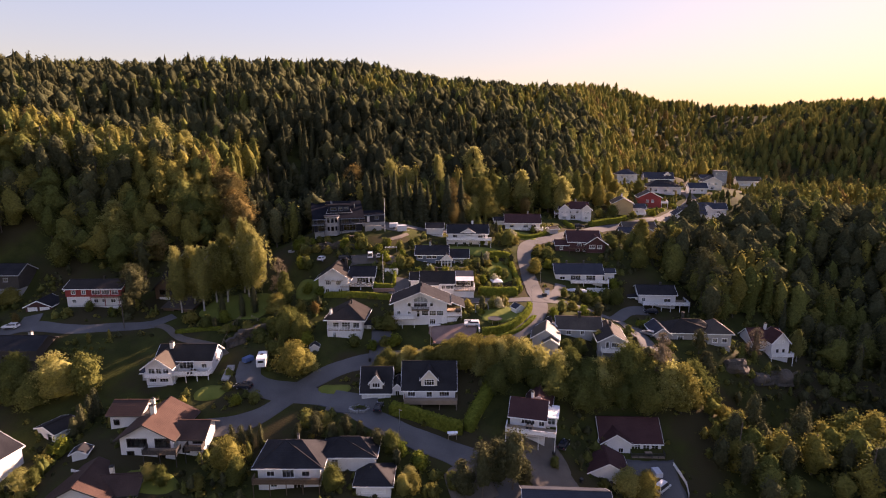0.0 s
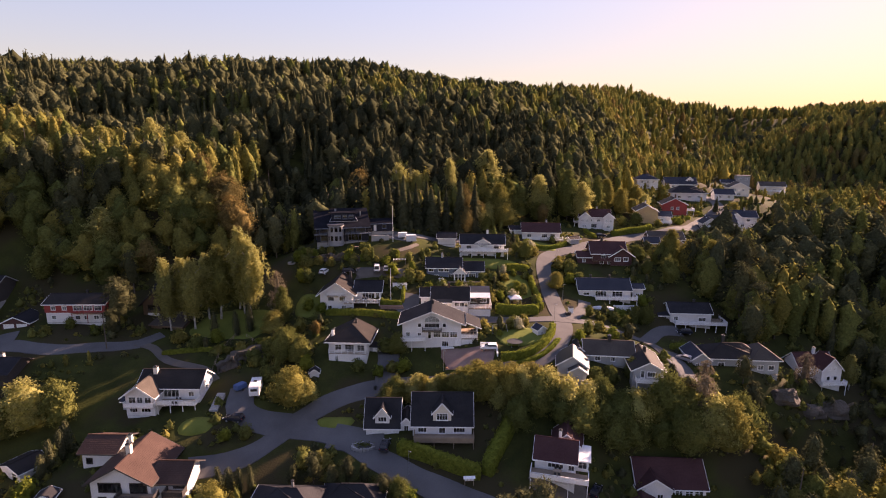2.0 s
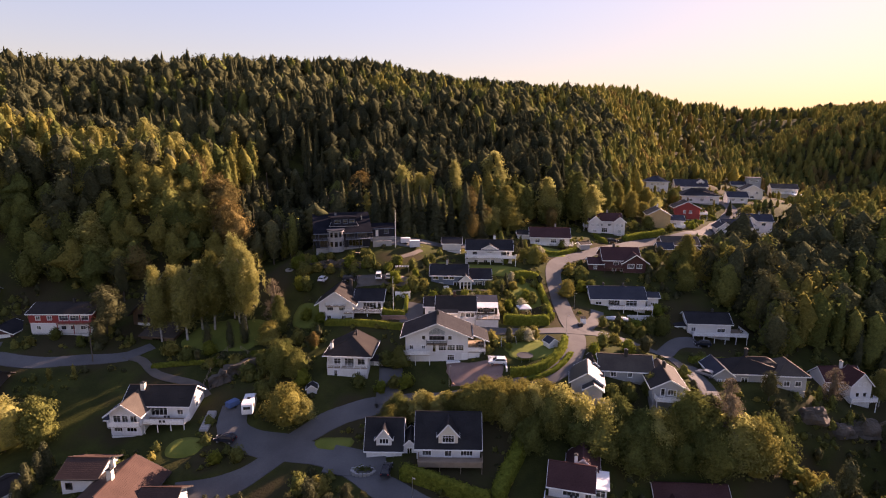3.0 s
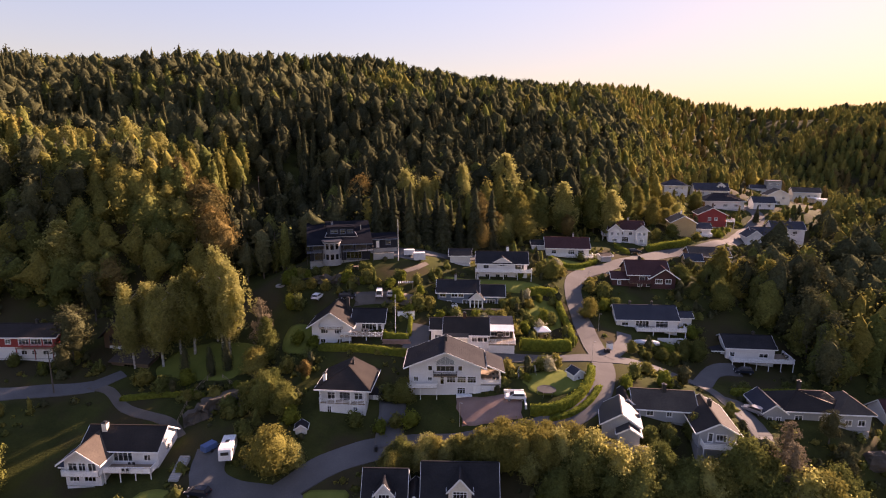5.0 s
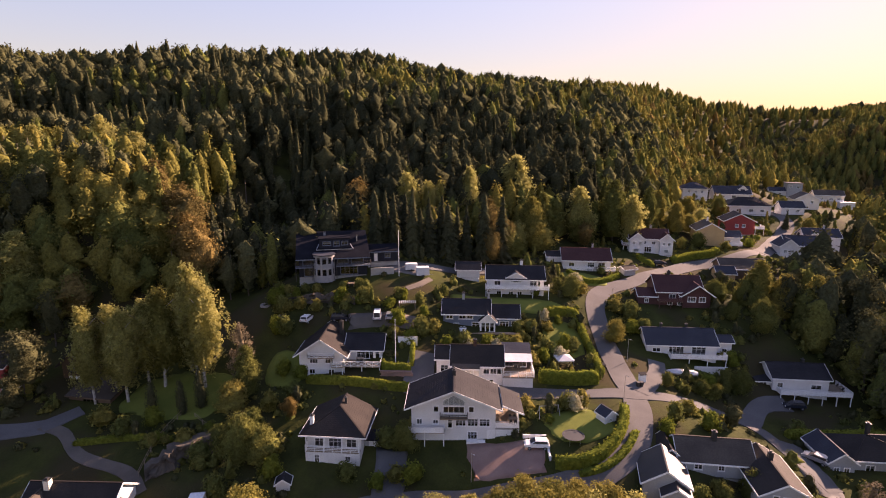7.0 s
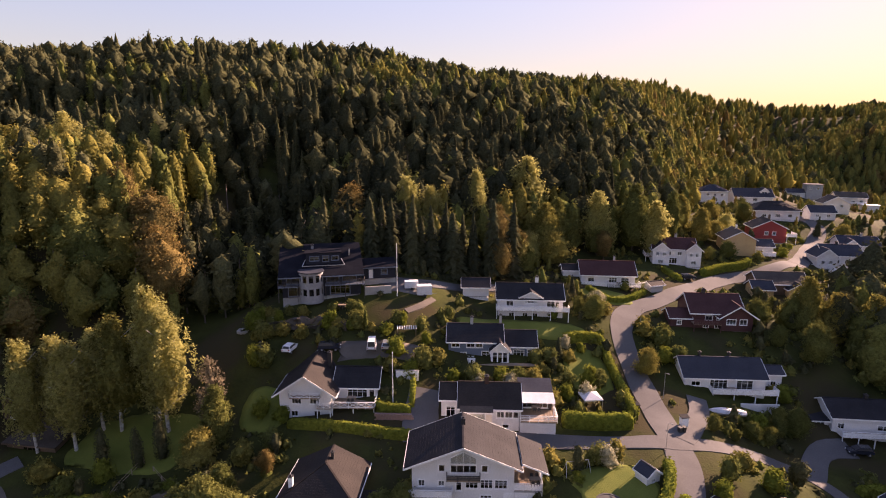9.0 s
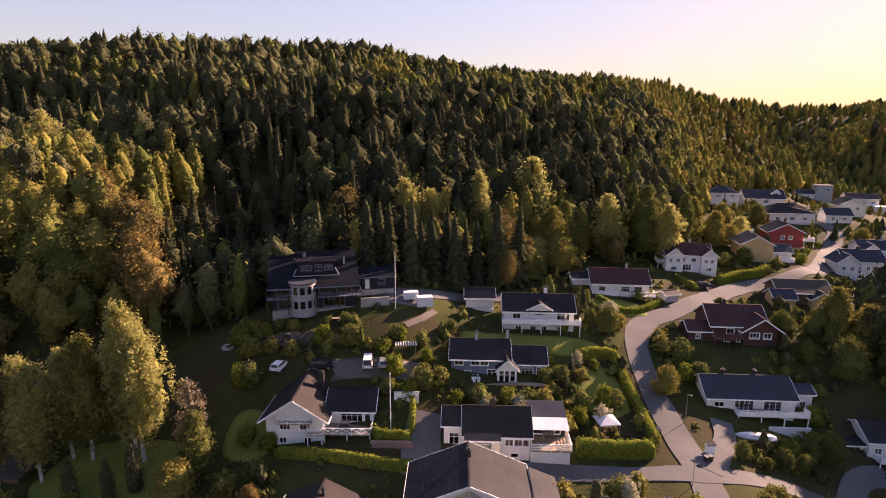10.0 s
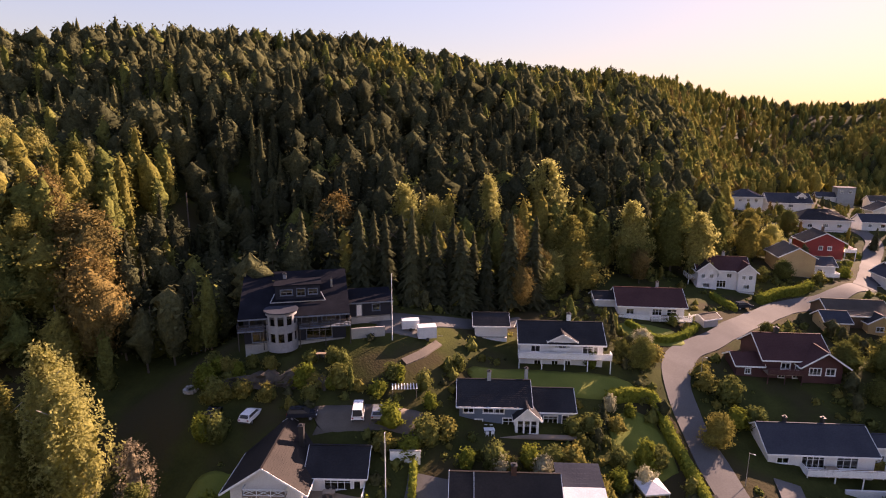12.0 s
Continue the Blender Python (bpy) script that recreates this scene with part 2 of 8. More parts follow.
def base_height(x, y):
    """The valley side with its hill: a profile along y, a fall to the right, the wooded hill and some knolls."""
    z = soft_interp(y, KNOT_Y, KNOT_Z, 6)
    fall = 0.08 * np.clip(x - 25, 0, 50) + 0.20 * np.clip(x - 75, 0, 100)
    z = z - fall * np.interp(y, [200, 250, 300, 420], [1, 0.8, 0.3, 0.3]) - 0.22 * np.clip(x - 150, 0, 100) * np.interp(y, [300, 380, 440, 520], [0, 1, 0.9, 0])
    z = z - 3.5 * bell(x, y, 70, 174, 22, 12) - 8 * bell(x, y, 52, 108, 22, 18)
    z = z - 4 * np.clip((-x - 60) / 50, 0, 1) * np.clip((y - 130) / 40, 0, 1)
    s = y - soft_interp(x, FOOT_X, FOOT_Y, 14)
    amp = np.interp(x, [-200, -100, 0, 60, 120, 250, 600], [1.0, 1.0, 0.80, 0.78, 0.92, 0.95, 0.84])
    z = z + soft_interp(s, RISE_S, RISE_Z, 8) * amp
    z = z + np.clip((x - 255) * 0.3, 0, 45) * np.clip((y - 330) / 120, 0, 1)
    z = z + 16 * bell(x, y, 170, 205, 42, 45) + 15 * bell(x, y, -155, 205, 45, 32) + 10 * bell(x, y, -98, 204, 26, 17) - 12 * bell(x, y, -61, 228, 16, 26)
    z = z - 7 * bell(x, y, -140, 236, 45, 20) - 9 * bell(x, y, -115, 266, 60, 13) - 12 * bell(x, y, 82, 134, 18, 9) - 12 * bell(x, y, 135, 180, 22, 22)
    cap = np.interp(x, [-400, -268, -163, -130, -88, -42, 9, 64, 110, 220, 300, 400, 560, 900], [96, 93, 83, 93, 91, 90, 87, 80, 87, 88, 75, 77, 82, 92])
    cap = cap + np.clip((y - 390) * 0.1, 0, 16) * np.clip((-x - 20) / 100, 0, 1)
    z = np.minimum(z, cap + 0.12 * (z - cap))
    z = z + 11 * bell(x, y, 180, 640, 65, 110) - 7 * bell(x, y, 370, 775, 60, 90)
    far = np.clip((np.abs(s) - 20) / 60, 0, 1)
    z = z + far * (3.0 * np.sin(x * 0.043 + 1.3) * np.cos(y * 0.037) + 1.6 * np.sin(x * 0.11 - y * 0.09))
    return z


# where the houses and roads stand: x, y and the height of the ground there
STATIONS = [(-61, 106, -8.5), (-65, 129, -2), (-69, 97, -11.5), (-30, 99, -10), (-13, 99, -10.8), (-4, 122, -4.6), (18, 110, -6.5), (44, 119, -15.5), (36, 112, -17.5),
            (-27, 145, 3.4), (-4, 149.5, 6.2), (-33, 167, 10.7), (0, 163, 9.9), (0, 182, 15.6), (-36, 191, 25.0), (9, 196, 20.3), (32, 217, 21.6), (49, 198, 17), (46, 181, 8.9),
            (71, 176, 3.0), (36, 141, 5.3), (47, 136, 2.4), (26, 135, 4.7), (-16, 121, -3.0), (-20, 120, -3.6), (27, 174, 10.8), (24, 152, 7.6), (12, 139, 4.6), (-21, 193, 25.5), (20, 122, -6)]
STATIONS_FAR = [(68, 149, 2), (98, 155, -7.2), (-105, 161, 8.5), (-87, 169, 7), (56, 239, 22), (80, 251, 22.5), (99, 269, 23.5), (110, 251, 17), (78, 224, 17), (118, 299, 27), (109, 334, 29),
                (132, 344, 26.5), (222, 409, 17.5), (201, 419, 22), (158, 429, 32), (130, 273, 18), (115, 244, 14.2), (150, 318, 27.4), (136, 303, 27)]
STATION_FIX = [(x, y, z - float(base_height(np.array(float(x)), np.array(float(y))))) for x, y, z in STATIONS + STATIONS_FAR]


def ground(x, y):
    x, y = np.asarray(x, float), np.asarray(y, float)
    total, weight = np.zeros_like(x), np.full_like(x, 0.12)
    for cx, cy, dz in STATION_FIX:
        w = np.exp(-((x - cx) ** 2 + (y - cy) ** 2) / 13.0**2)
        total, weight = total + w * dz, weight + w
    return base_height(x, y) + total / weight


def gz(x, y):
    return float(ground(x, y))
# ---- end terrain ----

# ---- building blocks ----


class Geo:
    """Vertices and faces of one mesh."""

    def __init__(self):
        self.v, self.f = [], []

    def hexa(self, p):
        """A solid from four lower and four upper corners."""
        k = len(self.v)
        self.v += [tuple(q) for q in p]
        self.f += [(k + a, k + b, k + c, k + d) for a, b, c, d in ((3, 2, 1, 0), (4, 5, 6, 7), (0, 1, 5, 4), (1, 2, 6, 5), (2, 3, 7, 6), (3, 0, 4, 7))]
        return self

    def box(self, x0, x1, y0, y1, z0, z1):
        return self.hexa([(x0, y0, z0), (x1, y0, z0), (x1, y1, z0), (x0, y1, z0), (x0, y0, z1), (x1, y0, z1), (x1, y1, z1), (x0, y1, z1)])

    def slab(self, pts, th):
        """A polygon, counter-clockwise from above, thickened downwards."""
        k, n = len(self.v), len(pts)
        self.v += [tuple(p) for p in pts] + [(p[0], p[1], p[2] - th) for p in pts]
        self.f += [tuple(range(k, k + n)), tuple(range(k + 2 * n - 1, k + n - 1, -1))]
        self.f += [(k + i, k + n + i, k + n + (i + 1) % n, k + (i + 1) % n) for i in range(n)]
        return self

    def prism(self, pts, off):
        """A flat polygon swept by the offset."""
        k, n = len(self.v), len(pts)
        self.v += [tuple(p) for p in pts] + [tuple(a + b for a, b in zip(p, off)) for p in pts]
        self.f += [tuple(range(k, k + n)), tuple(range(k + 2 * n - 1, k + n - 1, -1))]
        self.f += [(k + i, k + n + i, k + n + (i + 1) % n, k + (i + 1) % n) for i in range(n)]
        return self

    def beam(self, p, q, w, h):
        """A bar with a rectangular section between two points."""
        p, q = Vector(p), Vector(q)
        d = (q - p).normalized()
        side = d.cross(Vector((0, 0, 1)))
        side = (side.normalized() if side.length > 1e-3 else Vector((1, 0, 0))) * (w / 2)
        up = side.cross(d).normalized() * (h / 2)
        return self.hexa([p - side - up, p + side - up, q + side - up, q - side - up, p - side + up, p + side + up, q + side + up, q - side + up])

    def tube(self, p, q, r0, r1, n=8):
        p, q = Vector(p), Vector(q)
        d = (q - p).normalized()
        a = d.orthogonal().normalized()
        b = d.cross(a)
        k = len(self.v)
        for c, r in ((p, r0), (q, r1)):
            self.v += [tuple(c + (a * math.cos(2 * math.pi * i / n) + b * math.sin(2 * math.pi * i / n)) * r) for i in range(n)]
        self.f += [(k + i, k + (i + 1) % n, k + n + (i + 1) % n, k + n + i) for i in range(n)]
        self.f += [tuple(range(k + n - 1, k - 1, -1)), tuple(range(k + n, k + 2 * n))]
        return self

    def mesh(self, name, material, smooth=False):
        me = bpy.data.meshes.new(name)
        me.from_pydata(self.v, [], self.f)
        me.materials.append(material)
        if smooth:
            me.polygons.foreach_set("use_smooth", [True] * len(me.polygons))
        me.update()
        return me


def part(name, geo, material, parent, label="", smooth=False):
    ob = new(name, geo.mesh(name, material, smooth))
    ob.parent = parent
    if label:
        ob["label"] = label
    return ob


def thing(name, x, y, z, yaw, label, category, group="", kind=""):
    ob = new(name)
    ob.matrix_world = pose(x, y, z, 0, 0, yaw)
    return tagged(ob, label, category, group, kind)


def opening_parts(house, a, d, n, s, z, w, h, style, trim):
    """A window, door or garage door in a wall that starts at a and runs along d, with the outward normal n."""
    P = lambda u, out, zz: (a[0] + d[0] * u + n[0] * out, a[1] + d[1] * u + n[1] * out, zz)

    def bar(g, u0, u1, z0, z1, o0, o1):
        g.hexa([P(u0, o1, z0), P(u1, o1, z0), P(u1, o0, z0), P(u0, o0, z0), P(u0, o1, z1), P(u1, o1, z1), P(u1, o0, z1), P(u0, o0, z1)])

    u0, u1, z0, z1 = s - w / 2, s + w / 2, z, z + h
    if style == "g":
        g = Geo()
        for i in range(4):
            bar(g, u0 + 0.01, u1 - 0.01, z0 + h * i / 4 + 0.012, z0 + h * (i + 1) / 4 - 0.012, -0.14, -0.08)
        part("garage_door", g, M["trim"], house, "white panelled garage door")
        return
    t = 0.09
    f = Geo()
    bar(f, u0 - 0.05, u0 + t, z0 - 0.05, z1 + 0.05, -0.12, 0.04)
    bar(f, u1 - t, u1 + 0.05, z0 - 0.05, z1 + 0.05, -0.12, 0.04)
    bar(f, u0 + t, u1 - t, z1 - t, z1 + 0.05, -0.12, 0.04)
    if style == "d":
        leaf = Geo()
        bar(leaf, u0 + t, u1 - t, z0, z0 + h * 0.45, -0.09, -0.03)
        bar(leaf, u0 + t, u1 - t, z0 + h * 0.45, z1 - t, -0.08, -0.05)
        ob = part("door", leaf, M["trim"], house, "painted front door")
        part("door_frame", f, trim, ob)
        return
    f, ring = Geo(), lambda q, out: [P(u0 - q, out, z0 - q), P(u1 + q, out, z0 - q), P(u1 + q, out, z1 + q), P(u0 - q, out, z1 + q)]
    f.v = ring(0.06, 0.045) + ring(-t, 0.045) + ring(-t, -0.12) + ring(0.06, -0.12)
    f.f = [(4 * r + i, 4 * r + (i + 1) % 4, (4 * r + 4 + (i + 1) % 4) % 16, (4 * r + 4 + i) % 16) for r in range(4) for i in range(4)]
    ob = part("window", f, trim, house)
    g = Geo()
    bar(g, u0 - 0.1, u1 + 0.1, z0 - 0.1, z0 - 0.063, 0.0, 0.09)
    part("window_sill", g, trim, ob)
    for i in range(1, style):
        u, g = u0 + (u1 - u0) * i / style, Geo()
        bar(g, u - 0.04, u + 0.04, z0 + t, z1 - t, -0.09, 0.0)
        part("mullion", g, trim, ob)
    if h > 1.35 and style < 5:
        zt, g = z0 + h * 0.66, Geo()
        bar(g, u0 + t, u1 - t, zt - 0.025, zt + 0.025, -0.085, -0.01)
        part("transom", g, trim, ob)
    g = Geo()
    bar(g, u0 + t, u1 - t, z0 + t, z1 - t, -0.07, -0.055)
    pane = part("pane", g, M["glass"], ob)
    pane.visible_shadow = False


def wall(geo, house, a, b, z0, z1, openings, trim, th=0.22):
    """A wall from a to b, outward to the right of that way, with openings (s, z, w, h, style) cut through it."""
    a, b = Vector(a), Vector(b)
    d = (b - a).normalized()
    n = Vector((d.y, -d.x))
    length = (b - a).length
    us = sorted({0.0, length, *(o[0] - o[2] / 2 for o in openings), *(o[0] + o[2] / 2 for o in openings)})
    zs = sorted({z0, z1, *(min(max(q, z0), z1) for o in openings for q in (o[1], o[1] + o[3]))})
    nu, nz, seen = len(us) - 1, len(zs) - 1, {}

    def solid(i, k):
        if not (0 <= i < nu and 0 <= k < nz):
            return False
        u, z = (us[i] + us[i + 1]) / 2, (zs[k] + zs[k + 1]) / 2
        return not any(abs(u - o[0]) < o[2] / 2 and o[1] < z < o[1] + o[3] for o in openings)

    def corner(i, k, inner):
        if (i, k, inner) not in seen:
            p = a + d * us[i] - n * th * inner
            seen[i, k, inner] = len(geo.v)
            geo.v.append((p.x, p.y, zs[k]))
        return seen[i, k, inner]

    for i in range(nu):
        for k in range(nz):
            if solid(i, k):
                ring = ((i, k), (i + 1, k), (i + 1, k + 1), (i, k + 1))
                geo.f.append(tuple(corner(*q, 0) for q in ring))
                geo.f.append(tuple(corner(*q, 1) for q in ring[::-1]))
                for p, q, beside in ((0, 1, (i, k - 1)), (1, 2, (i + 1, k)), (2, 3, (i, k + 1)), (3, 0, (i - 1, k))):
                    if not solid(*beside):
                        geo.f.append((corner(*ring[q], 0), corner(*ring[p], 0), corner(*ring[p], 1), corner(*ring[q], 1)))
    for o in openings:
        opening_parts(house, a, d, n, *o, trim)


def roof(house, kind, x0, x1, y0, y1, ze, rise, m, trim, oe=0.5, og=0.45, ridge=None, th=0.2):
    """A roof over the block: 'side' (ridge along x), 'front' (ridge along y), 'hip', 'hipfront', 'shed' (falls to the front) or 'flat'."""
    slopes, caps, barge = [], [], []
    if kind == "flat":
        slopes.append(Geo().box(x0 - og, x1 + og, y0 - oe, y1 + oe, ze, ze + th))
    elif kind == "shed":
        k = rise / (y1 - y0)
        slopes.append(Geo().slab([(x0 - og, y0 - oe, ze - oe * k + th), (x1 + og, y0 - oe, ze - oe * k + th), (x1 + og, y1 + oe, ze + rise + oe * k + th), (x0 - og, y1 + oe, ze + rise + oe * k + th)], th))
        barge = [((x0 - og, y0 - oe, ze - oe * k), (x1 + og, y0 - oe, ze - oe * k))]
    elif kind == "side":
        r = (y0 + y1) / 2 if ridge is None else ridge
        zr = ze + rise + th
        for ye, s in ((y0, -1), (y1, 1)):
            k = rise / abs(r - ye)
            e, zz = ye + s * oe, ze - oe * k + th
            pts = [(x0 - og, e, zz), (x1 + og, e, zz), (x1 + og, r, zr), (x0 - og, r, zr)]
            slopes.append(Geo().slab(pts if s < 0 else pts[::-1], th))
            for xx in (x0 - og - 0.03, x1 + og + 0.03):
                barge.append(((xx, e, zz - 0.12), (xx, r, zr - 0.12)))
            if s < 0:
                barge.append(((x0 - og, e - 0.03, zz - 0.12), (x1 + og, e - 0.03, zz - 0.12)))
        caps.append(((x0 - og, r, zr + 0.02), (x1 + og, r, zr + 0.02)))
    elif kind == "front":
        r = (x0 + x1) / 2 if ridge is None else ridge
        zr = ze + rise + th
        for xe, s in ((x0, -1), (x1, 1)):
            k = rise / abs(r - xe)
            e, zz = xe + s * oe, ze - oe * k + th
            pts = [(e, y0 - og, zz), (r, y0 - og, zr), (r, y1 + og, zr), (e, y1 + og, zz)]
            slopes.append(Geo().slab(pts if s < 0 else pts[::-1], th))
            for yy in (y0 - og - 0.03, y1 + og + 0.03):
                barge.append(((e, yy, zz - 0.12), (r, yy, zr - 0.12)))
            barge.append(((e + s * 0.03, y0 - og, zz - 0.12), (e + s * 0.03, y1 + og, zz - 0.12)))
        caps.append(((r, y0 - og, zr + 0.02), (r, y1 + og, zr + 0.02)))
    else:
        X0, X1, Y0, Y1 = x0 - oe, x1 + oe, y0 - oe, y1 + oe
        zt, zb = ze + rise + th, ze + th - 0.15
        if kind == "hip" and X1 - X0 >= Y1 - Y0:
            r, i = (Y0 + Y1) / 2, (Y1 - Y0) / 2
            A, B = (X0 + i, r, zt), (X1 - i, r, zt)
            polys = [[(X0, Y0, zb), (X1, Y0, zb), B, A], [(X1, Y1, zb), (X0, Y1, zb), A, B], [(X0, Y1, zb), (X0, Y0, zb), A], [(X1, Y0, zb), (X1, Y1, zb), B]]
        else:
            r, i = (X0 + X1) / 2, (X1 - X0) / 2
            back = Y1 if kind == "hipfront" else Y1 - i
            A, B = (r, Y0 + i, zt), (r, back, zt)
            polys = [[(X0, Y0, zb), (X1, Y0, zb), A], [(X1, Y0, zb), (X1, Y1, zb), B, A], [(X0, Y1, zb), (X0, Y0, zb), A, B]]
            if kind == "hip":
                polys.append([(X1, Y1, zb), (X0, Y1, zb), B])
        for p in polys:
            slopes.append(Geo().slab(p, th))
        for p, q in ((A, B), *((A, polys[0][j]) for j in (0, 1))):
            caps.append(((p[0], p[1], p[2] + 0.02), (q[0], q[1], q[2] + 0.02)))
        barge = [((X0, Y0 - 0.03, zb - 0.12), (X1, Y0 - 0.03, zb - 0.12)), ((X1 + 0.03, Y0, zb - 0.12), (X1 + 0.03, Y1, zb - 0.12)), ((X0 - 0.03, Y0, zb - 0.12), (X0 - 0.03, Y1, zb - 0.12))]
    ob, *_ = [part("roof_slope" if len(slopes) > 1 else "roof", g, m, house) for g in slopes]
    for p, q in caps:
        part("ridge_cap", Geo().beam(p, q, 0.26, 0.12), m, ob)
    for p, q in barge:
        part("bargeboard", Geo().beam(p, q, 0.06, 0.26), trim, ob)
    return ob


def block(house, x0, x1, y0, y1, h, kind, rise, wm, rm, trim=None, F=(), L=(), R=(), z0=0.0, found=3.0, oe=0.5, og=0.45, ridge=None, mid=None):
    """One volume of a house: four walls with openings, gables and a roof. F, L, R: openings of the front, left and right wall.
    mid: (height, material) of a lower storey in another finish."""
    trim = trim or M["trim"]
    ze = z0 + h
    gf, gr, gb, gl = Geo(), Geo(), Geo(), Geo()
    wall(gf, house, (x0, y0), (x1, y0), z0, ze, F, trim)
    wall(gr, house, (x1, y0 + 0.22), (x1, y1 - 0.22), z0, ze, R, trim)
    wall(gb, house, (x1, y1), (x0, y1), z0, ze, (), trim)
    wall(gl, house, (x0, y1 - 0.22), (x0, y0 + 0.22), z0, ze, L, trim)
    if kind == "side":
        r = (y0 + y1) / 2 if ridge is None else ridge
        for g, xx in ((gl, x0), (gr, x1 - 0.2)):
            g.prism([(xx, y0 + 0.02, ze), (xx, y1 - 0.02, ze), (xx, r, ze + rise - 0.02)], (0.2, 0, 0))
    if kind in ("front", "hipfront"):
        r = (x0 + x1) / 2 if ridge is None else ridge
        for g, yy in ((gb, y1 - 0.2), (gf, y0))[: 2 if kind == "front" else 1]:
            g.prism([(x0 + 0.02, yy, ze), (x1 - 0.02, yy, ze), (r, yy, ze + rise - 0.02)], (0, 0.2, 0))
    if kind == "shed":
        gb.box(x0, x1, y1 - 0.2, y1, ze, ze + rise - 0.05)
        for g, xx in ((gl, x0), (gr, x1 - 0.2)):
            g.prism([(xx, y0, ze), (xx, y1, ze), (xx, y1, ze + rise)], (0.2, 0, 0))
    for g in (gf, gr, gb, gl):
        part("wall", g, wm, house)
    part("floor_slab", Geo().box(x0 + 0.25, x1 - 0.25, y0 + 0.25, y1 - 0.25, z0 - 0.2, z0 - 0.02).box(x0 + 0.25, x1 - 0.25, y0 + 0.25, y1 - 0.25, z0 + h * 0.5 - 0.1, z0 + h * 0.5 + 0.1), M["concrete"], house)
    if found:
        part("foundation", Geo().box(x0 + 0.04, x1 - 0.04, y0 + 0.04, y1 - 0.04, z0 - found, z0 - 0.22), wm if wm == M["white"] else M["concrete"], house)
    return roof(house, kind, x0, x1, y0, y1, ze, rise, rm, trim, oe, og, ridge)


def chimney(house, x, y, z0, z1, m=None, w=0.7):
    ob = part("chimney", Geo().box(x - w / 2, x + w / 2, y - w / 2, y + w / 2, z0, z1), m or M["trim"], house)
    part("chimney_cap", Geo().box(x - w / 2 - 0.08, x + w / 2 + 0.08, y - w / 2 - 0.08, y + w / 2 + 0.08, z1 + 0.003, z1 + 0.1).box(x - w / 4, x + w / 4, y - w / 4, y + w / 4, z1 + 0.1, z1 + 0.32), M["black"], ob)


def balcony(house, x0, x1, y0, y1, z, style="boards", m=None, posts=3, drop=3.0, sides="LFR", deck=None, rail=1.0):
    """A deck with railings: boards (closed), bars (rails on posts) or cross (braced bays); posts carry it."""
    m = m or M["trim"]
    ob = part("balcony", Geo().box(x0, x1, y0, y1, z - 0.22, z - 0.02), deck or M["deckwood"], house)
    for side in sides:
        a, b = {"F": ((x0, y0), (x1, y0)), "L": ((x0, y1), (x0, y0)), "R": ((x1, y0), (x1, y1))}[side]
        length = math.dist(a, b)
        P = lambda u, zz: (a[0] + (b[0] - a[0]) * u, a[1] + (b[1] - a[1]) * u, zz)
        part("handrail", Geo().beam(P(0, z + rail), P(1, z + rail), 0.12, 0.06), m, ob)
        bays = max(1, round(length / 1.6))
        for i in range(bays + 1):
            part("rail_post", Geo().beam(P(i / bays, z - 0.25), P(i / bays, z + rail), 0.09, 0.09), m, ob)
        if style == "boards":
            for i in range(5):
                zz = z - 0.12 + i * (rail / 5.0) + 0.08
                part("rail_board", Geo().beam(P(0, zz), P(1, zz), 0.03, rail / 5.0 - 0.025), m, ob)
        elif style == "bars":
            for i in range(3):
                zz = z + 0.15 + i * 0.28
                part("rail_bar", Geo().beam(P(0, zz), P(1, zz), 0.03, 0.1), m, ob)
        else:
            part("rail_bar", Geo().beam(P(0, z + 0.06), P(1, z + 0.06), 0.06, 0.08), m, ob)
            for i in range(bays):
                part("brace", Geo().beam(P(i / bays, z + 0.08), P((i + 1) / bays, z + rail - 0.05), 0.05, 0.07), m, ob)
                part("brace", Geo().beam(P(i / bays, z + rail - 0.05), P((i + 1) / bays, z + 0.08), 0.045, 0.065), m, ob)
    for i in range(posts):
        xx = x0 + 0.12 + (x1 - x0 - 0.24) * i / max(1, posts - 1)
        part("post", Geo().box(xx - 0.07, xx + 0.07, y0 + 0.05, y0 + 0.19, z - drop, z - 0.22), m, ob)
    return ob


def dormer(house, xc, w, y0, z0, h, rise, deep, wm, rm, win=2, og=0.35):
    """A gabled dormer whose front wall stands at y0."""
    g = Geo()
    wall(g, house, (xc - w / 2, y0), (xc + w / 2, y0), z0, z0 + h, [(w / 2, z0 + h * 0.3, w * 0.62, h * 0.62, win)], M["trim"], 0.18)
    g.prism([(xc - w / 2, y0, z0 + h), (xc + w / 2, y0, z0 + h), (xc, y0, z0 + h + rise)], (0, 0.18, 0))
    ob = part("dormer", g, wm, house)
    for xx in (xc - w / 2, xc + w / 2 - 0.18):
        part("dormer_cheek", Geo().box(xx, xx + 0.18, y0 + 0.18, y0 + deep * 0.6, z0, z0 + h), wm, ob)
    roof(house, "front", xc - w / 2, xc + w / 2, y0, y0 + deep, z0 + h, rise, rm, M["trim"], 0.35, og, th=0.15)


# ---- trees ----
rng = np.random.default_rng(7)


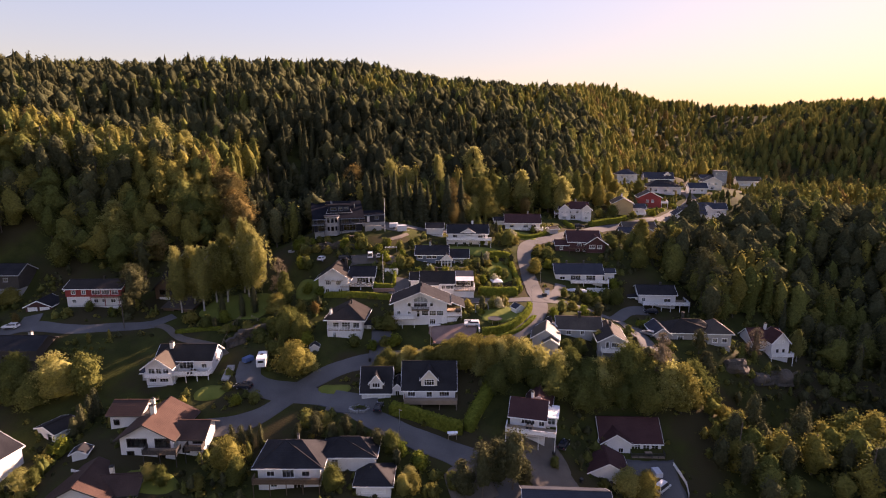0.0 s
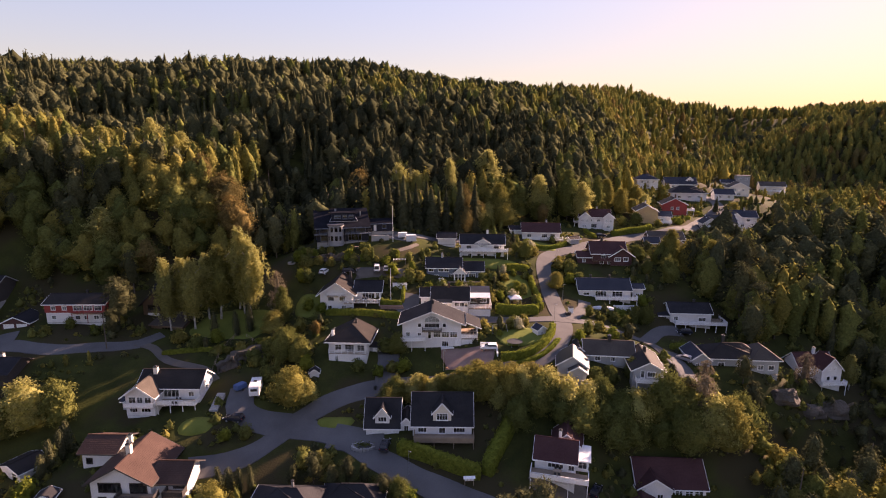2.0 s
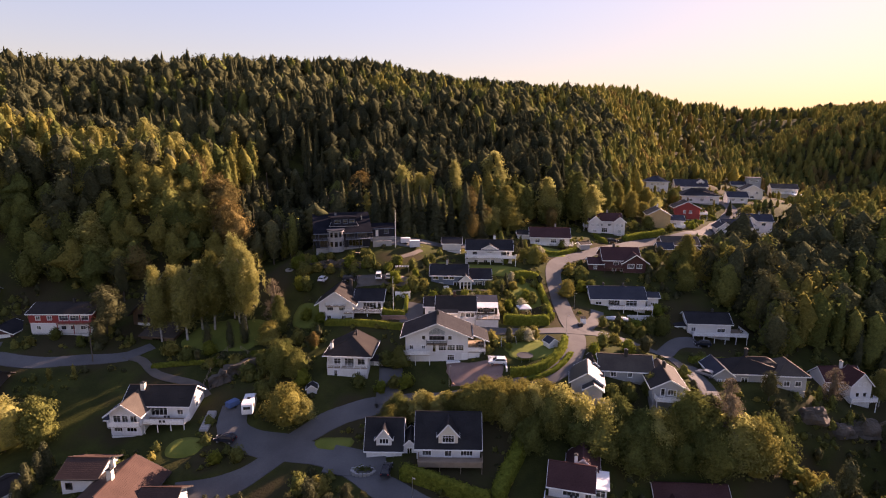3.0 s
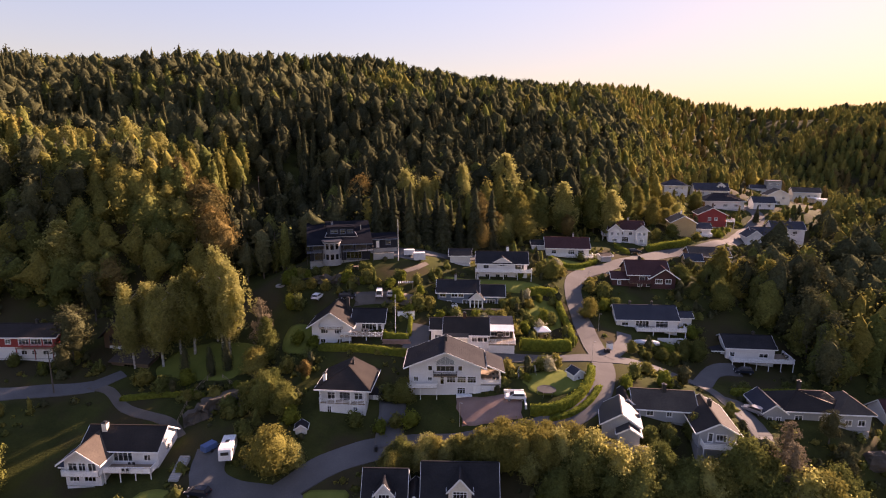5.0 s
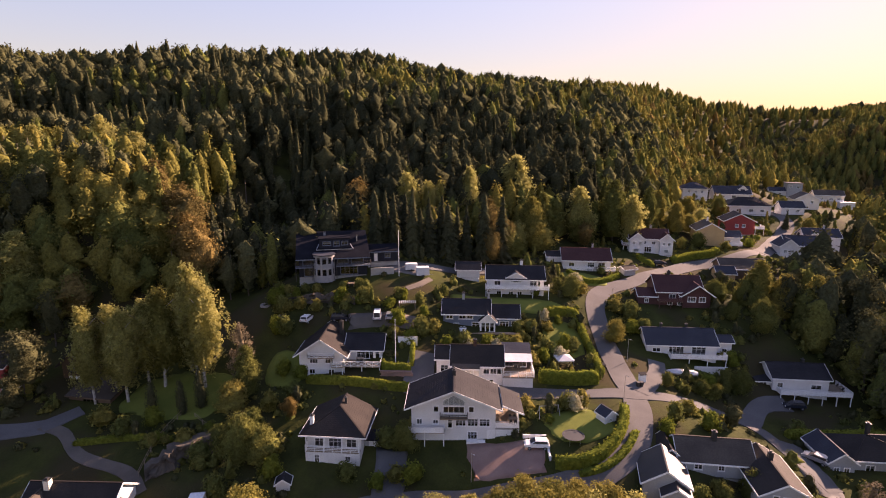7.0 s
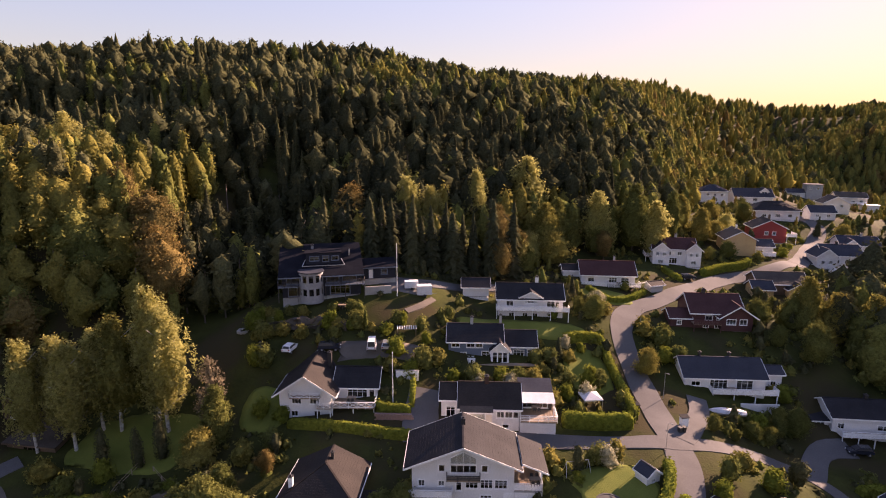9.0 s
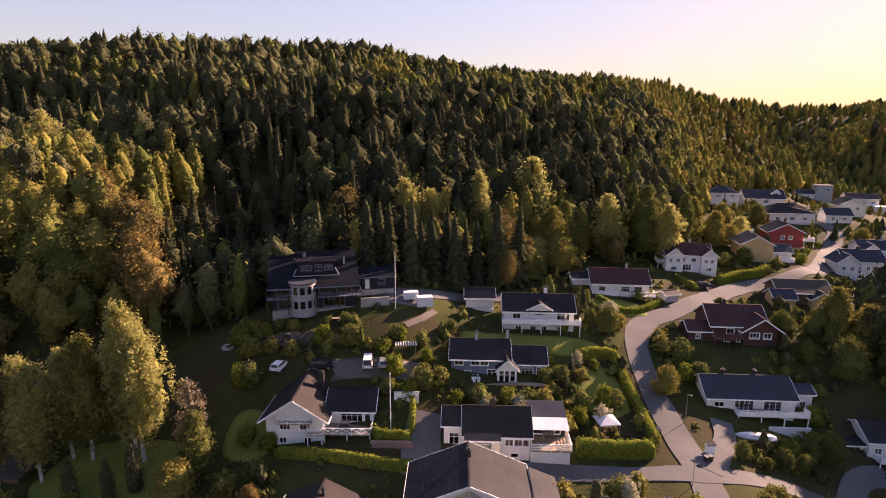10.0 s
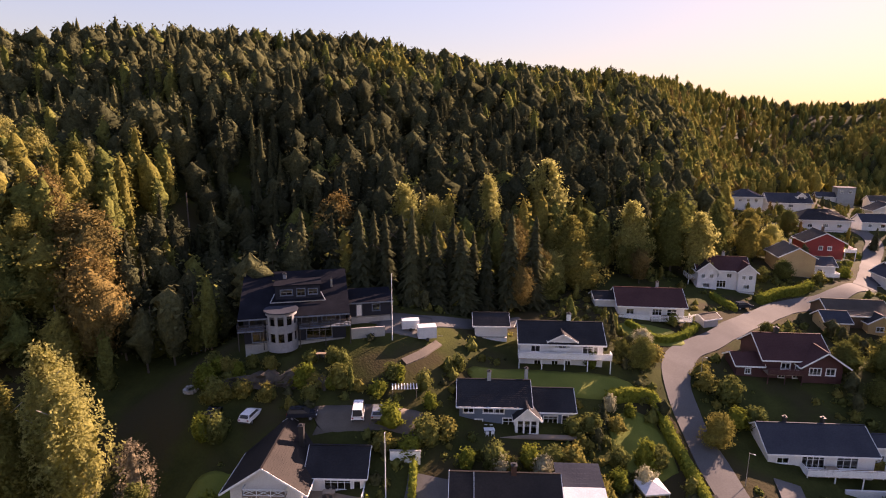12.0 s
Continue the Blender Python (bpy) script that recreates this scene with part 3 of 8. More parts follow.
def quads(centres, size, middle=None, stray=0.5):
    """Leaf sprays: one three-cornered piece round each centre, turned more or less outwards from the crown's middle."""
    n = len(centres)
    out = rng.normal(size=(n, 3))
    if middle is not None:
        d = centres - middle
        out = d / (np.linalg.norm(d, axis=1)[:, None] + 1e-6) + stray * out
    out /= np.linalg.norm(out, axis=1)[:, None]
    a = np.cross(out, rng.normal(size=(n, 3)))
    a /= np.linalg.norm(a, axis=1)[:, None] + 1e-9
    b = np.cross(out, a)
    s = size * rng.uniform(0.55, 1.3, (n, 1))
    v = np.stack([centres + a * s * 0.75, centres - a * s * 0.35 + b * s * 0.5, centres - a * s * 0.35 - b * s * 0.5], 1).reshape(-1, 3)
    return v, np.arange(3 * n).reshape(-1, 3)


def lumps(k, deep, wide=0.55):
    """Bulges over a crown: a function of the turn and the height that widens or narrows it."""
    at, ht = rng.uniform(0, 2 * math.pi, k), rng.uniform(0, 1, k)
    am, wd = deep * rng.uniform(0.6, 1.3, k), wide * rng.uniform(0.7, 1.3, k)

    def swell(t, a):
        q = np.full(np.broadcast(t, a).shape, 1 - deep * 0.55)
        for c, z, m, w in zip(at, ht, am, wd):
            d = np.abs((a - c + math.pi) % (2 * math.pi) - math.pi)
            q = q + m * np.exp(-((d / w) ** 2) - ((t - z) / (0.3 * w)) ** 2)
        return q
    return swell


def body(h, base, r, shape, n, rings, swell, rough=0.06):
    """The closed, bulging body of a crown."""
    t = np.repeat(np.linspace(0, 1, rings + 1), n)
    a = np.tile(np.arange(n) * 2 * math.pi / n, rings + 1) + t * 2.0
    w = r * np.array([shape(q) for q in t]) * swell(t, a) * rng.normal(1, rough, len(t))
    w[-n:] *= 0.2
    v = np.stack([w * np.cos(a), w * np.sin(a), base + (h - base) * t + rng.normal(0, 0.1, len(t))], 1)
    f = []
    for k in range(rings):
        for i in range(n):
            p, q = k * n + i, k * n + (i + 1) % n
            f += [(p, q, q + n), (p, q + n, p + n)]
    return v, np.array(f)


def join(*pieces):
    vs, fs, k = [], [], 0
    for v, f in pieces:
        vs.append(v)
        fs.append(f + k)
        k += len(v)
    return np.concatenate(vs), np.concatenate(fs)


def spruce_crown(h, r, tiers, arms):
    """Tiers of drooping boughs that get shorter upwards, round a slim body."""
    v, f = [], []
    for t in range(tiers):
        u = t / tiers
        z = h * (0.08 + 0.9 * u) + rng.uniform(-0.2, 0.2)
        rr = r * (1 - u) ** 0.85 + 0.15
        m = max(4, int(arms * (1 - 0.55 * u)))
        for i in range(m):
            a = 2 * math.pi * (i + rng.uniform(0, 0.8)) / m + t
            q = rr * rng.uniform(0.65, 1.2)
            wdt = min(0.55, 1.6 * q / m + 0.15)
            ca, sa = math.cos(a), math.sin(a)
            droop = q * rng.uniform(0.25, 0.5)
            k = len(v)
            v += [(0.05 * ca, 0.05 * sa, z + h * 0.045), (q * 0.6 * ca - wdt * sa, q * 0.6 * sa + wdt * ca, z - droop * 0.45), (q * ca, q * sa, z - droop), (q * 0.6 * ca + wdt * sa, q * 0.6 * sa - wdt * ca, z - droop * 0.45)]
            f += [(k, k + 1, k + 2), (k, k + 2, k + 3)]
    return join((np.array(v), np.array(f)), body(h * 0.97, h * 0.05, r * 0.66, lambda t: (1 - t) ** 0.9 + 0.02, 8, 7, lumps(8, 0.25)))


def clump_crown(h, r, base, clumps, per, size, power=0.9, heart=0.8):
    """A garden tree's crown: leaf sprays gathered round bough ends over a bulging body."""
    shape = lambda t: max(0.05, math.sin(math.pi * min(1, 0.14 + 0.84 * t) ** power)) ** 0.6
    swell = lumps(max(6, clumps // 8), 0.42, 0.5)
    t = rng.uniform(0.02, 1, clumps) ** 0.9
    a = rng.uniform(0, 2 * math.pi, clumps)
    w = r * np.array([shape(q) for q in t]) * swell(t, a) * rng.uniform(0.78, 1.06, clumps)
    c = np.stack([w * np.cos(a), w * np.sin(a), base + (h - base) * t], 1)
    pts = np.repeat(c, per, 0) + rng.normal(size=(clumps * per, 3)) * np.array([1, 1, 0.7]) * r * 0.13
    return join(quads(pts, size, np.array([0, 0, base + (h - base) * 0.4]), 0.6), body(base + (h - base) * 0.94, base + (h - base) * 0.03, r * heart, shape, 12, 9, swell))


def birch_crown(h, r, base, strands, per, size):
    """Hanging strands of small leaves round a slim inner crown."""
    t = rng.uniform(0.05, 1, strands) ** 0.8
    a = rng.uniform(0, 2 * math.pi, strands)
    swell = lumps(14, 0.5, 0.45)
    w = r * np.sin(math.pi * np.minimum(1, 0.12 + 0.84 * t) ** 1.05) ** 0.6 * swell(t, a) * rng.uniform(0.35, 1.05, strands)
    c = np.stack([w * np.cos(a), w * np.sin(a), base + (h - base) * t], 1)
    drop = rng.uniform(1.2, 3.6, strands)
    pts = np.repeat(c, per, 0) + rng.normal(size=(strands * per, 3)) * np.array([0.26, 0.26, 0.12])
    pts[:, 2] -= np.repeat(drop, per) * rng.uniform(0, 1, strands * per)
    pts[:, 2] = np.maximum(pts[:, 2], base * 0.7)
    shape = lambda q: max(0.04, math.sin(math.pi * min(1, 0.12 + 0.84 * q) ** 1.05)) ** 0.7
    return join(quads(pts, size, np.array([0, 0, base + (h - base) * 0.3]), 0.55), body(base + (h - base) * 0.94, base * 1.2, r * 0.64, shape, 9, 8, swell))


def forest_crown(h, r, base, n, size, shape, grid=(10, 8), deep=0.6, tiers=0):
    """A forest tree's crown: a bulging body with leaf sprays over it. shape gives the width at height t, from 0 to 1."""
    bulge = lumps(14, deep, 0.42)
    turn = rng.uniform(0, 6)
    swell = bulge if not tiers else lambda t, a: bulge(t, a) * (0.82 + 0.4 * (1 - (t * tiers + 0.12 * np.sin(5 * a + turn)) % 1.0))
    t = rng.uniform(0, 1, n * 4)
    t = t[rng.uniform(0, 1, n * 4) < np.array([0.2 + 0.8 * shape(q) for q in t])][:n]
    a = rng.uniform(0, 2 * math.pi, len(t))
    w = r * np.array([shape(q) for q in t]) * swell(t, a) * rng.uniform(0.85, 1.32, len(t)) + 0.1
    c = np.stack([w * np.cos(a), w * np.sin(a), base + (h - base) * t], 1)
    return join(quads(c, size, np.array([0, 0, base + (h - base) * 0.3]), 0.55), body(base + (h - base) * 0.95, base, r * 0.84, shape, *grid, swell))


def trunk_geo(h, r, limbs=5, crown=0.4):
    g = Geo()
    p = Vector((0, 0, -0.6))
    for i in range(4):
        q = Vector((rng.normal() * 0.1, rng.normal() * 0.1, h * (i + 1) / 4))
        g.tube(p, q, r * (1 - i * 0.22), r * (1 - (i + 1) * 0.22), 7)
        p = q
    for i in range(limbs):
        z, a = h * (crown + (0.92 - crown) * i / limbs), rng.uniform(0, 6.28)
        g.tube((0, 0, z), (math.cos(a) * h * 0.16, math.sin(a) * h * 0.16, z + h * 0.14), r * 0.35, r * 0.08, 5)
    return g


def mesh_from(name, v, f, material, tint=None):
    me = bpy.data.meshes.new(name)
    me.vertices.add(len(v))
    me.vertices.foreach_set("co", np.asarray(v, np.float32).ravel())
    me.loops.add(f.size)
    me.loops.foreach_set("vertex_index", f.astype(np.int32).ravel())
    me.polygons.add(len(f))
    me.polygons.foreach_set("loop_start", np.arange(0, f.size, f.shape[1], dtype=np.int32))
    me.update(calc_edges=True)
    if f.shape[1] == 3:
        me.polygons.foreach_set("use_smooth", [True] * len(me.polygons))
    me.materials.append(material)
    if tint is not None:
        at = me.attributes.new("tint", "FLOAT", "POINT")
        at.data.foreach_set("value", np.asarray(tint, np.float32))
    return me


def scatter(name, label, crowns, places, material, bark=None):
    """Many trees of one kind joined into one mesh: crowns (list of (v, f)), places rows of x, y, z, scale, turn, tint."""
    vs, fs, ts, k = [], [], [], 0
    pick = rng.integers(0, len(crowns), len(places))
    for c, (v, f) in enumerate(crowns):
        rows = places[pick == c]
        if not len(rows):
            continue
        ca, sa = np.cos(rows[:, 4])[:, None], np.sin(rows[:, 4])[:, None]
        wide = (rows[:, 3] * rng.uniform(0.8, 1.15, len(rows)))[:, None]
        x = (v[None, :, 0] * ca - v[None, :, 1] * sa) * wide + rows[:, 0:1]
        y = (v[None, :, 0] * sa + v[None, :, 1] * ca) * wide + rows[:, 1:2]
        z = v[None, :, 2] * rows[:, 3:4] + rows[:, 2:3]
        vs.append(np.stack([x, y, z], -1).reshape(-1, 3))
        fs.append((f[None] + (np.arange(len(rows)) * len(v))[:, None, None]).reshape(-1, 3) + k)
        ts.append(np.repeat(rows[:, 5], len(v)))
        k += len(rows) * len(v)
    ob = new(name, mesh_from(name, np.concatenate(vs), np.concatenate(fs), material, np.concatenate(ts)))
    return tagged(ob, label, "trees", kind="stuff")

# ---- ground and roads ----
ROADS = {
    "main": (4.9, [(96, 247), (81, 238), (68, 233.5), (55, 223), (42, 212), (34, 206), (29.5, 198.5), (28.4, 190.5), (28.6, 181), (28.8, 170), (28.6, 160), (25.8, 150), (21, 143.6), (14, 140.2), (6.8, 139.2), (-3.6, 138.8), (-14, 139.6), (-21.5, 138.4), (-28.3, 135.2), (-33, 131), (-37, 127)]),
    "lower": (5.4, [(-37, 127), (-28.5, 125.8), (-22.1, 123), (-16, 117.7), (-8, 113.1), (0.7, 110.4), (9, 105.8), (14, 99), (16, 90)]),
    "west_lane": (4.6, [(-34.5, 129), (-40.6, 122.1), (-46.1, 118.7), (-54, 116)]),
    "parking_lane": (6.0, [(-36, 127.5), (-43, 128.2), (-48.5, 131), (-50.2, 138)]),
    "hill_lane": (4.2, [(-140, 148), (-124.7, 150.1), (-116.1, 151.8), (-102, 149.8), (-91.1, 152.9), (-84, 156)]),
    "hill_path": (2.2, [(-85, 155.8), (-80, 154.5), (-73.3, 149), (-63, 145.6), (-58, 141)]),
    "hill_drive": (3.4, [(-85, 155.5), (-80.5, 161)]),
    "garage_drive": (5.0, [(-118, 151.5), (-120, 157.5)]),
    "side_lane": (3.5, [(27.5, 162.6), (34, 163.6), (41, 164.8), (47, 165.4), (52.6, 163), (54, 153), (57, 144)]),
    "side_drive": (4.0, [(52.6, 164), (59, 172), (66, 174.3)]),
    "middle_lane": (3.5, [(28.6, 162.8), (18, 162.9), (6, 163), (-6, 162.6), (-14, 162.2)]),
    "west_court": (6.0, [(-13, 161.5), (-13.5, 167), (-13, 173)]),
    "far_lane": (5.0, [(96, 247), (110.3, 265.2), (122, 281), (129, 291.1), (131, 305), (136, 325)]),
    "court_drive": (6.5, [(-27, 125), (-20, 123.4), (-15.5, 123.6)]),
    "upper_drive": (4.0, [(-30, 203), (-22, 201.5), (-14, 203), (-6, 209), (4, 213)]),
    "track": (1.4, [(-18, 190), (-15.2, 192.6), (-12.5, 196.5)]),
    "dark_house_drive": (3.6, [(30.5, 164), (34.6, 169.5), (37.4, 174), (38.6, 178.5)]),
}


def smooth_line(pts, step=1.5):
    """A rounded line through the points, at even steps."""
    p = np.array(pts, float)
    q = np.vstack([2 * p[0] - p[1], p, 2 * p[-1] - p[-2]])
    out = []
    for i in range(1, len(q) - 2):
        m = max(2, int(math.dist(q[i], q[i + 1]) / step))
        for t in np.arange(m) / m:
            out.append(0.5 * (2 * q[i] + (q[i + 1] - q[i - 1]) * t + (2 * q[i - 1] - 5 * q[i] + 4 * q[i + 1] - q[i + 2]) * t**2 + (3 * q[i] - q[i - 1] - 3 * q[i + 1] + q[i + 2]) * t**3))
    return np.array(out + [p[-1]])


ROAD_LINES = {k: (w, smooth_line(p)) for k, (w, p) in ROADS.items()}
ROAD_POINTS = np.concatenate([p for _, p in ROAD_LINES.values()])


def ground_mesh():
    def axis(lo, hi, fine, far0, far1):
        mid = np.arange(lo, hi + 0.01, fine)
        left, s, v = [], fine, lo
        while v > far0:
            s *= 1.14
            v -= s
            left.append(v)
        right, s, v = [], fine, hi
        while v < far1:
            s *= 1.07 if v < 900 else 1.25
            v += s
            right.append(v)
        return np.array(left[::-1] + list(mid) + right)

    xs, ys = axis(-135, 125, 1.6, -4200, 4200), axis(88, 262, 1.6, -1500, 4600)
    X, Y = np.meshgrid(xs, ys)
    Z = ground(X, Y)
    # the ground lies a little lower under the road beds
    for w, line in ROAD_LINES.values():
        for x, y in line[::2]:
            i, j = np.searchsorted(xs, [x - 6, x + 6]), np.searchsorted(ys, [y - 6, y + 6])
            d = np.hypot(X[j[0]:j[1], i[0]:i[1]] - x, Y[j[0]:j[1], i[0]:i[1]] - y)
            sub = Z[j[0]:j[1], i[0]:i[1]]
            G = ground(X[j[0]:j[1], i[0]:i[1]], Y[j[0]:j[1], i[0]:i[1]])
            np.minimum(sub, G - 0.14 * (d < w / 2 + 0.3), out=sub)
    n, m = len(xs), len(ys)
    k = np.arange(n * m).reshape(m, n)
    f = np.stack([k[:-1, :-1], k[:-1, 1:], k[1:, 1:], k[1:, :-1]], -1).reshape(-1, 4)
    me = mesh_from("ground", np.stack([X, Y, Z], -1).reshape(-1, 3), f, GROUND_MAT)
    me.polygons.foreach_set("use_smooth", [True] * len(me.polygons))
    return new("ground", me)


def ground_material():
    m = mat("grass_and_forest_floor", (0.028, 0.033, 0.010), (0.050, 0.056, 0.015), 0.95, 5.0, 26, 0.7, 0.14, spec=0.05)
    nt = m.node_tree
    n, link = nt.nodes, nt.links.new
    tex = n.new("ShaderNodeTexNoise")
    tex.inputs["Scale"].default_value, tex.inputs["Detail"].default_value = 0.06, 6
    co = n.new("ShaderNodeTexCoord")
    link(co.outputs["Object"], tex.inputs["Vector"])
    r = n.new("ShaderNodeValToRGB")
    r.color_ramp.elements[0].position, r.color_ramp.elements[1].position = 0.46, 0.58
    link(tex.outputs["Fac"], r.inputs["Fac"])
    mix = n.new("ShaderNodeMix")
    mix.data_type = "RGBA"
    b = n["Principled BSDF"]
    src = b.inputs["Base Color"].links[0].from_socket
    link(r.outputs["Color"], mix.inputs["Factor"])
    link(src, mix.inputs["A"])
    mix.inputs["B"].default_value = (0.044, 0.037, 0.018, 1)
    link(mix.outputs["Result"], b.inputs["Base Color"])
    return m


GROUND_MAT = ground_material()
tagged(ground_mesh(), "grassy valley side with wooded hills and bare soil", "ground", kind="structure")


def strip(name, line, width, material, label, category, lift=0.08, kind="structure", depth=0.5):
    """A band that lies on the ground along a line, with edges that go down into it."""
    d = np.gradient(line, axis=0)
    d /= np.linalg.norm(d, axis=1)[:, None]
    side = np.stack([-d[:, 1], d[:, 0]], 1)
    v, f = [], []
    cols = [-0.51, -0.5, -0.25, 0, 0.25, 0.5, 0.51]
    for i, (p, s) in enumerate(zip(line, side)):
        wob = 1 + 0.035 * math.sin(i * 0.9) + 0.03 * math.sin(i * 0.37 + 2)
        for j, c in enumerate(cols):
            q = p + s * c * width * wob
            z = gz(*q) + lift - (depth if j in (0, 6) else 0)
            v.append((q[0], q[1], z))
    n = len(cols)
    f = np.array([(i * n + j, i * n + j + 1, (i + 1) * n + j + 1, (i + 1) * n + j) for i in range(len(line) - 1) for j in range(n - 1)])[:, ::-1]
    me = mesh_from(name, np.array(v), f, material)
    me.polygons.foreach_set("use_smooth", [j not in (0, n - 2) for i in range(len(line) - 1) for j in range(n - 1)])
    me.attributes.new("sharp_edge", "BOOLEAN", "EDGE")
    sharp = [all(q % n in (1, n - 2) for q in e.vertices) and abs(e.vertices[0] - e.vertices[1]) == n for e in me.edges]
    me.attributes["sharp_edge"].data.foreach_set("value", sharp)
    return tagged(new(name, me), label, category, kind=kind)


for i, (k, (w, line)) in enumerate(ROAD_LINES.items()):
    strip("road", line, w, M["gravel"] if k in ("track", "hill_path") else M["asphalt"], "narrow worn asphalt lane between gardens" if w < 5.2 else "worn grey asphalt road curving uphill", "road", lift=0.05 + 0.006 * i)


def patch(name, x0, x1, y0, y1, material, label, category, yaw=0.0, lift=0.1):
    """A yard or lawn laid on the ground: a rectangle, turned, with a ragged rim."""
    c, s = math.cos(radians(yaw)), math.sin(radians(yaw))
    cx, cy = (x0 + x1) / 2, (y0 + y1) / 2
    nx, ny = max(2, int((x1 - x0) / 1.2)), max(2, int((y1 - y0) / 1.2))
    v, f = [], []
    for j in range(-1, ny + 2):
        for i in range(-1, nx + 2):
            u, w = min(max(i, 0), nx) / nx, min(max(j, 0), ny) / ny
            rim = u in (0, 1) or w in (0, 1)
            a, b = (u - 0.5) * (x1 - x0), (w - 0.5) * (y1 - y0)
            if name == "lawn":
                a, b = a * math.sqrt(1 - 1.6 * (w - 0.5) ** 2), b * math.sqrt(1 - 1.6 * (u - 0.5) ** 2)
            if rim:
                q = Vector((cx + a, cy + b, 0))
                shrink = 1 - 0.22 * min(1, max(0, 0.35 + noise.noise(q * 0.16) + 0.5 * noise.noise(q * 0.5)))
                a, b = a * shrink, b * shrink
            X, Y = cx + a * c - b * s, cy + a * s + b * c
            out = i < 0 or j < 0 or i > nx or j > ny
            v.append((X, Y, gz(X, Y) + lift - (0.5 if out else 0)))
    n = nx + 3
    f = np.array([(j * n + i, j * n + i + 1, (j + 1) * n + i + 1, (j + 1) * n + i) for j in range(ny + 2) for i in range(nx + 2)])
    return tagged(new(name, mesh_from(name, np.array(v), f, material)), label, category, kind="structure")


patch("courtyard", -4, 9.5, 142, 150, M["paving"], "reddish paved forecourt before the white gabled house", "forecourt", lift=0.13)
patch("courtyard", 16, 28, 101, 118, M["gravel"], "gravel drive beside the red-roofed house", "drive", 20, 0.11)
patch("courtyard", 40, 54, 109, 118, M["asphalt"], "asphalt yard before the wine-roofed house", "yard", 0, 0.11)
patch("courtyard", 1, 10, 98, 108, M["gravel"], "bare gravel plot beside the road", "plot", 20, 0.12)
patch("courtyard", -24, -14, 196, 204, M["asphalt"], "parking court beside the dark modern house", "yard", 0, 0.16)
patch("courtyard", -31, -14, 178, 181.8, M["gravel"], "gravel parking strip under a rock face", "yard", 0, 0.12)
patch("courtyard", -20, -14, 138.5, 150, M["asphalt"], "drive beside the hip-roofed house", "drive", 0, 0.07)
patch("courtyard", 53, 58.5, 141, 158, M["asphalt"], "asphalt turning place beside a lane", "yard", 0, 0.07)
patch("lawn", 10, 23, 147.5, 157.5, M["lawn"], "sunlit mown garden lawn", "lawn", 12, 0.14)
patch("lawn", -9, 22, 189, 195.5, M["lawn"], "mown lawn below a white house", "lawn", 0, 0.12)
patch("lawn", 13, 23.5, 176, 188, M["lawn"], "curved garden lawn beside the road", "lawn", 8, 0.12)
patch("lawn", -60, -52, 123, 128.5, M["lawn"], "bright lawn before a white house", "lawn", 0, 0.12)
patch("lawn", -74, -50, 157.5, 171, M["lawn"], "lawn under tall birches", "lawn", 0, 0.1)
patch("lawn", -46, -37, 165, 175, M["lawn"], "lawn beside a white house", "lawn", 0, 0.1)
patch("lawn", -31, -22.5, 126.8, 130.6, M["lawn"], "lawn inside the bend of a road", "lawn", 0, 0.08)
patch("lawn", 22, 36, 207, 215, M["lawn"], "lawn before a white house", "lawn", 0, 0.08)
patch("lawn", -66, -54, 100, 105, M["lawn"], "lawn before a brown-roofed house", "lawn", 0, 0.08)
patch("lawn", 156, 192, 482, 500, M["lawn"], "small green field in a forest clearing", "field", 30, 0.4)

# ---- houses ----


def house(x, y, z, yaw, label):
    return thing("house", x, y, z, yaw, label, "house")


W, T = M["white"], M["trim"]

# white house with black roof, dormer and linked garage, beside the lower road
h = house(-3.3, 124, -4.5, 0, "white house with steep black roof, gabled dormer and linked garage")
block(h, -6.2, 6.2, 0, 8.5, 4.5, "side", 5.0, W, M["roof_black"], F=[(2.0, 2.5, 1.8, 1.3, 3), (6.2, 2.3, 1.4, 2.0, 2), (9.8, 2.5, 2.4, 1.2, 4), (3, 0.3, 1.2, 1.2, 2)], R=[(3, 2.6, 1.2, 1.2, 2), (5, 5.0, 1.0, 1.1, 2)])
dormer(h, 0, 3.8, 0.3, 4.4, 2.5, 2.2, 4.5, M["cream"], M["roof_black"], 4)
balcony(h, -5.8, 6.6, -3.2, -0.02, 2.2, "boards", M["deckwood"], 4, 2.6)
block(h, -9.1, -6.25, 1.5, 6.5, 3.6, "front", 1.4, W, M["roof_black"], F=[(1.4, 1.9, 1.0, 1.3, 2)], oe=0.3)
block(h, -16.2, -9.2, 0.8, 7.5, 2.9, "side", 4.6, W, M["roof_black"], F=[(3.5, 0.75, 4.6, 2.1, "g")], z0=0.6, found=4)
dormer(h, -12.7, 3.0, 1.0, 3.7, 1.9, 1.9, 3.8, W, M["roof_black"], 3)

# black hip-roofed house with timber balcony
h = house(-30.5, 100, -10.2, 0, "white house with black hipped roof and brown timber balcony")
block(h, -6.2, 6.2, 0, 9, 5.2, "hip", 3.0, W, M["roof_black"], F=[(2.5, 3.0, 1.6, 1.2, 2), (6, 2.75, 2.4, 1.9, 3), (9.5, 3.0, 1.6, 1.2, 2), (3, 0.6, 1.4, 1.2, 2), (8, 0.3, 2.2, 1.8, 3)], oe=0.9)
block(h, 5.9, 16.6, 3.5, 10, 5.2, "hip", 2.4, W, M["roof_black"], F=[(2.5, 2.9, 1.4, 1.6, 2), (6, 0.6, 2, 1.4, 3)], oe=0.6)
balcony(h, -6.8, 6.4, -1.9, -0.02, 2.7, "boards", M["brown"], 5, 3.4)
chimney(h, 0.8, 5.2, 7, 9.2, M["metal"], 0.4)
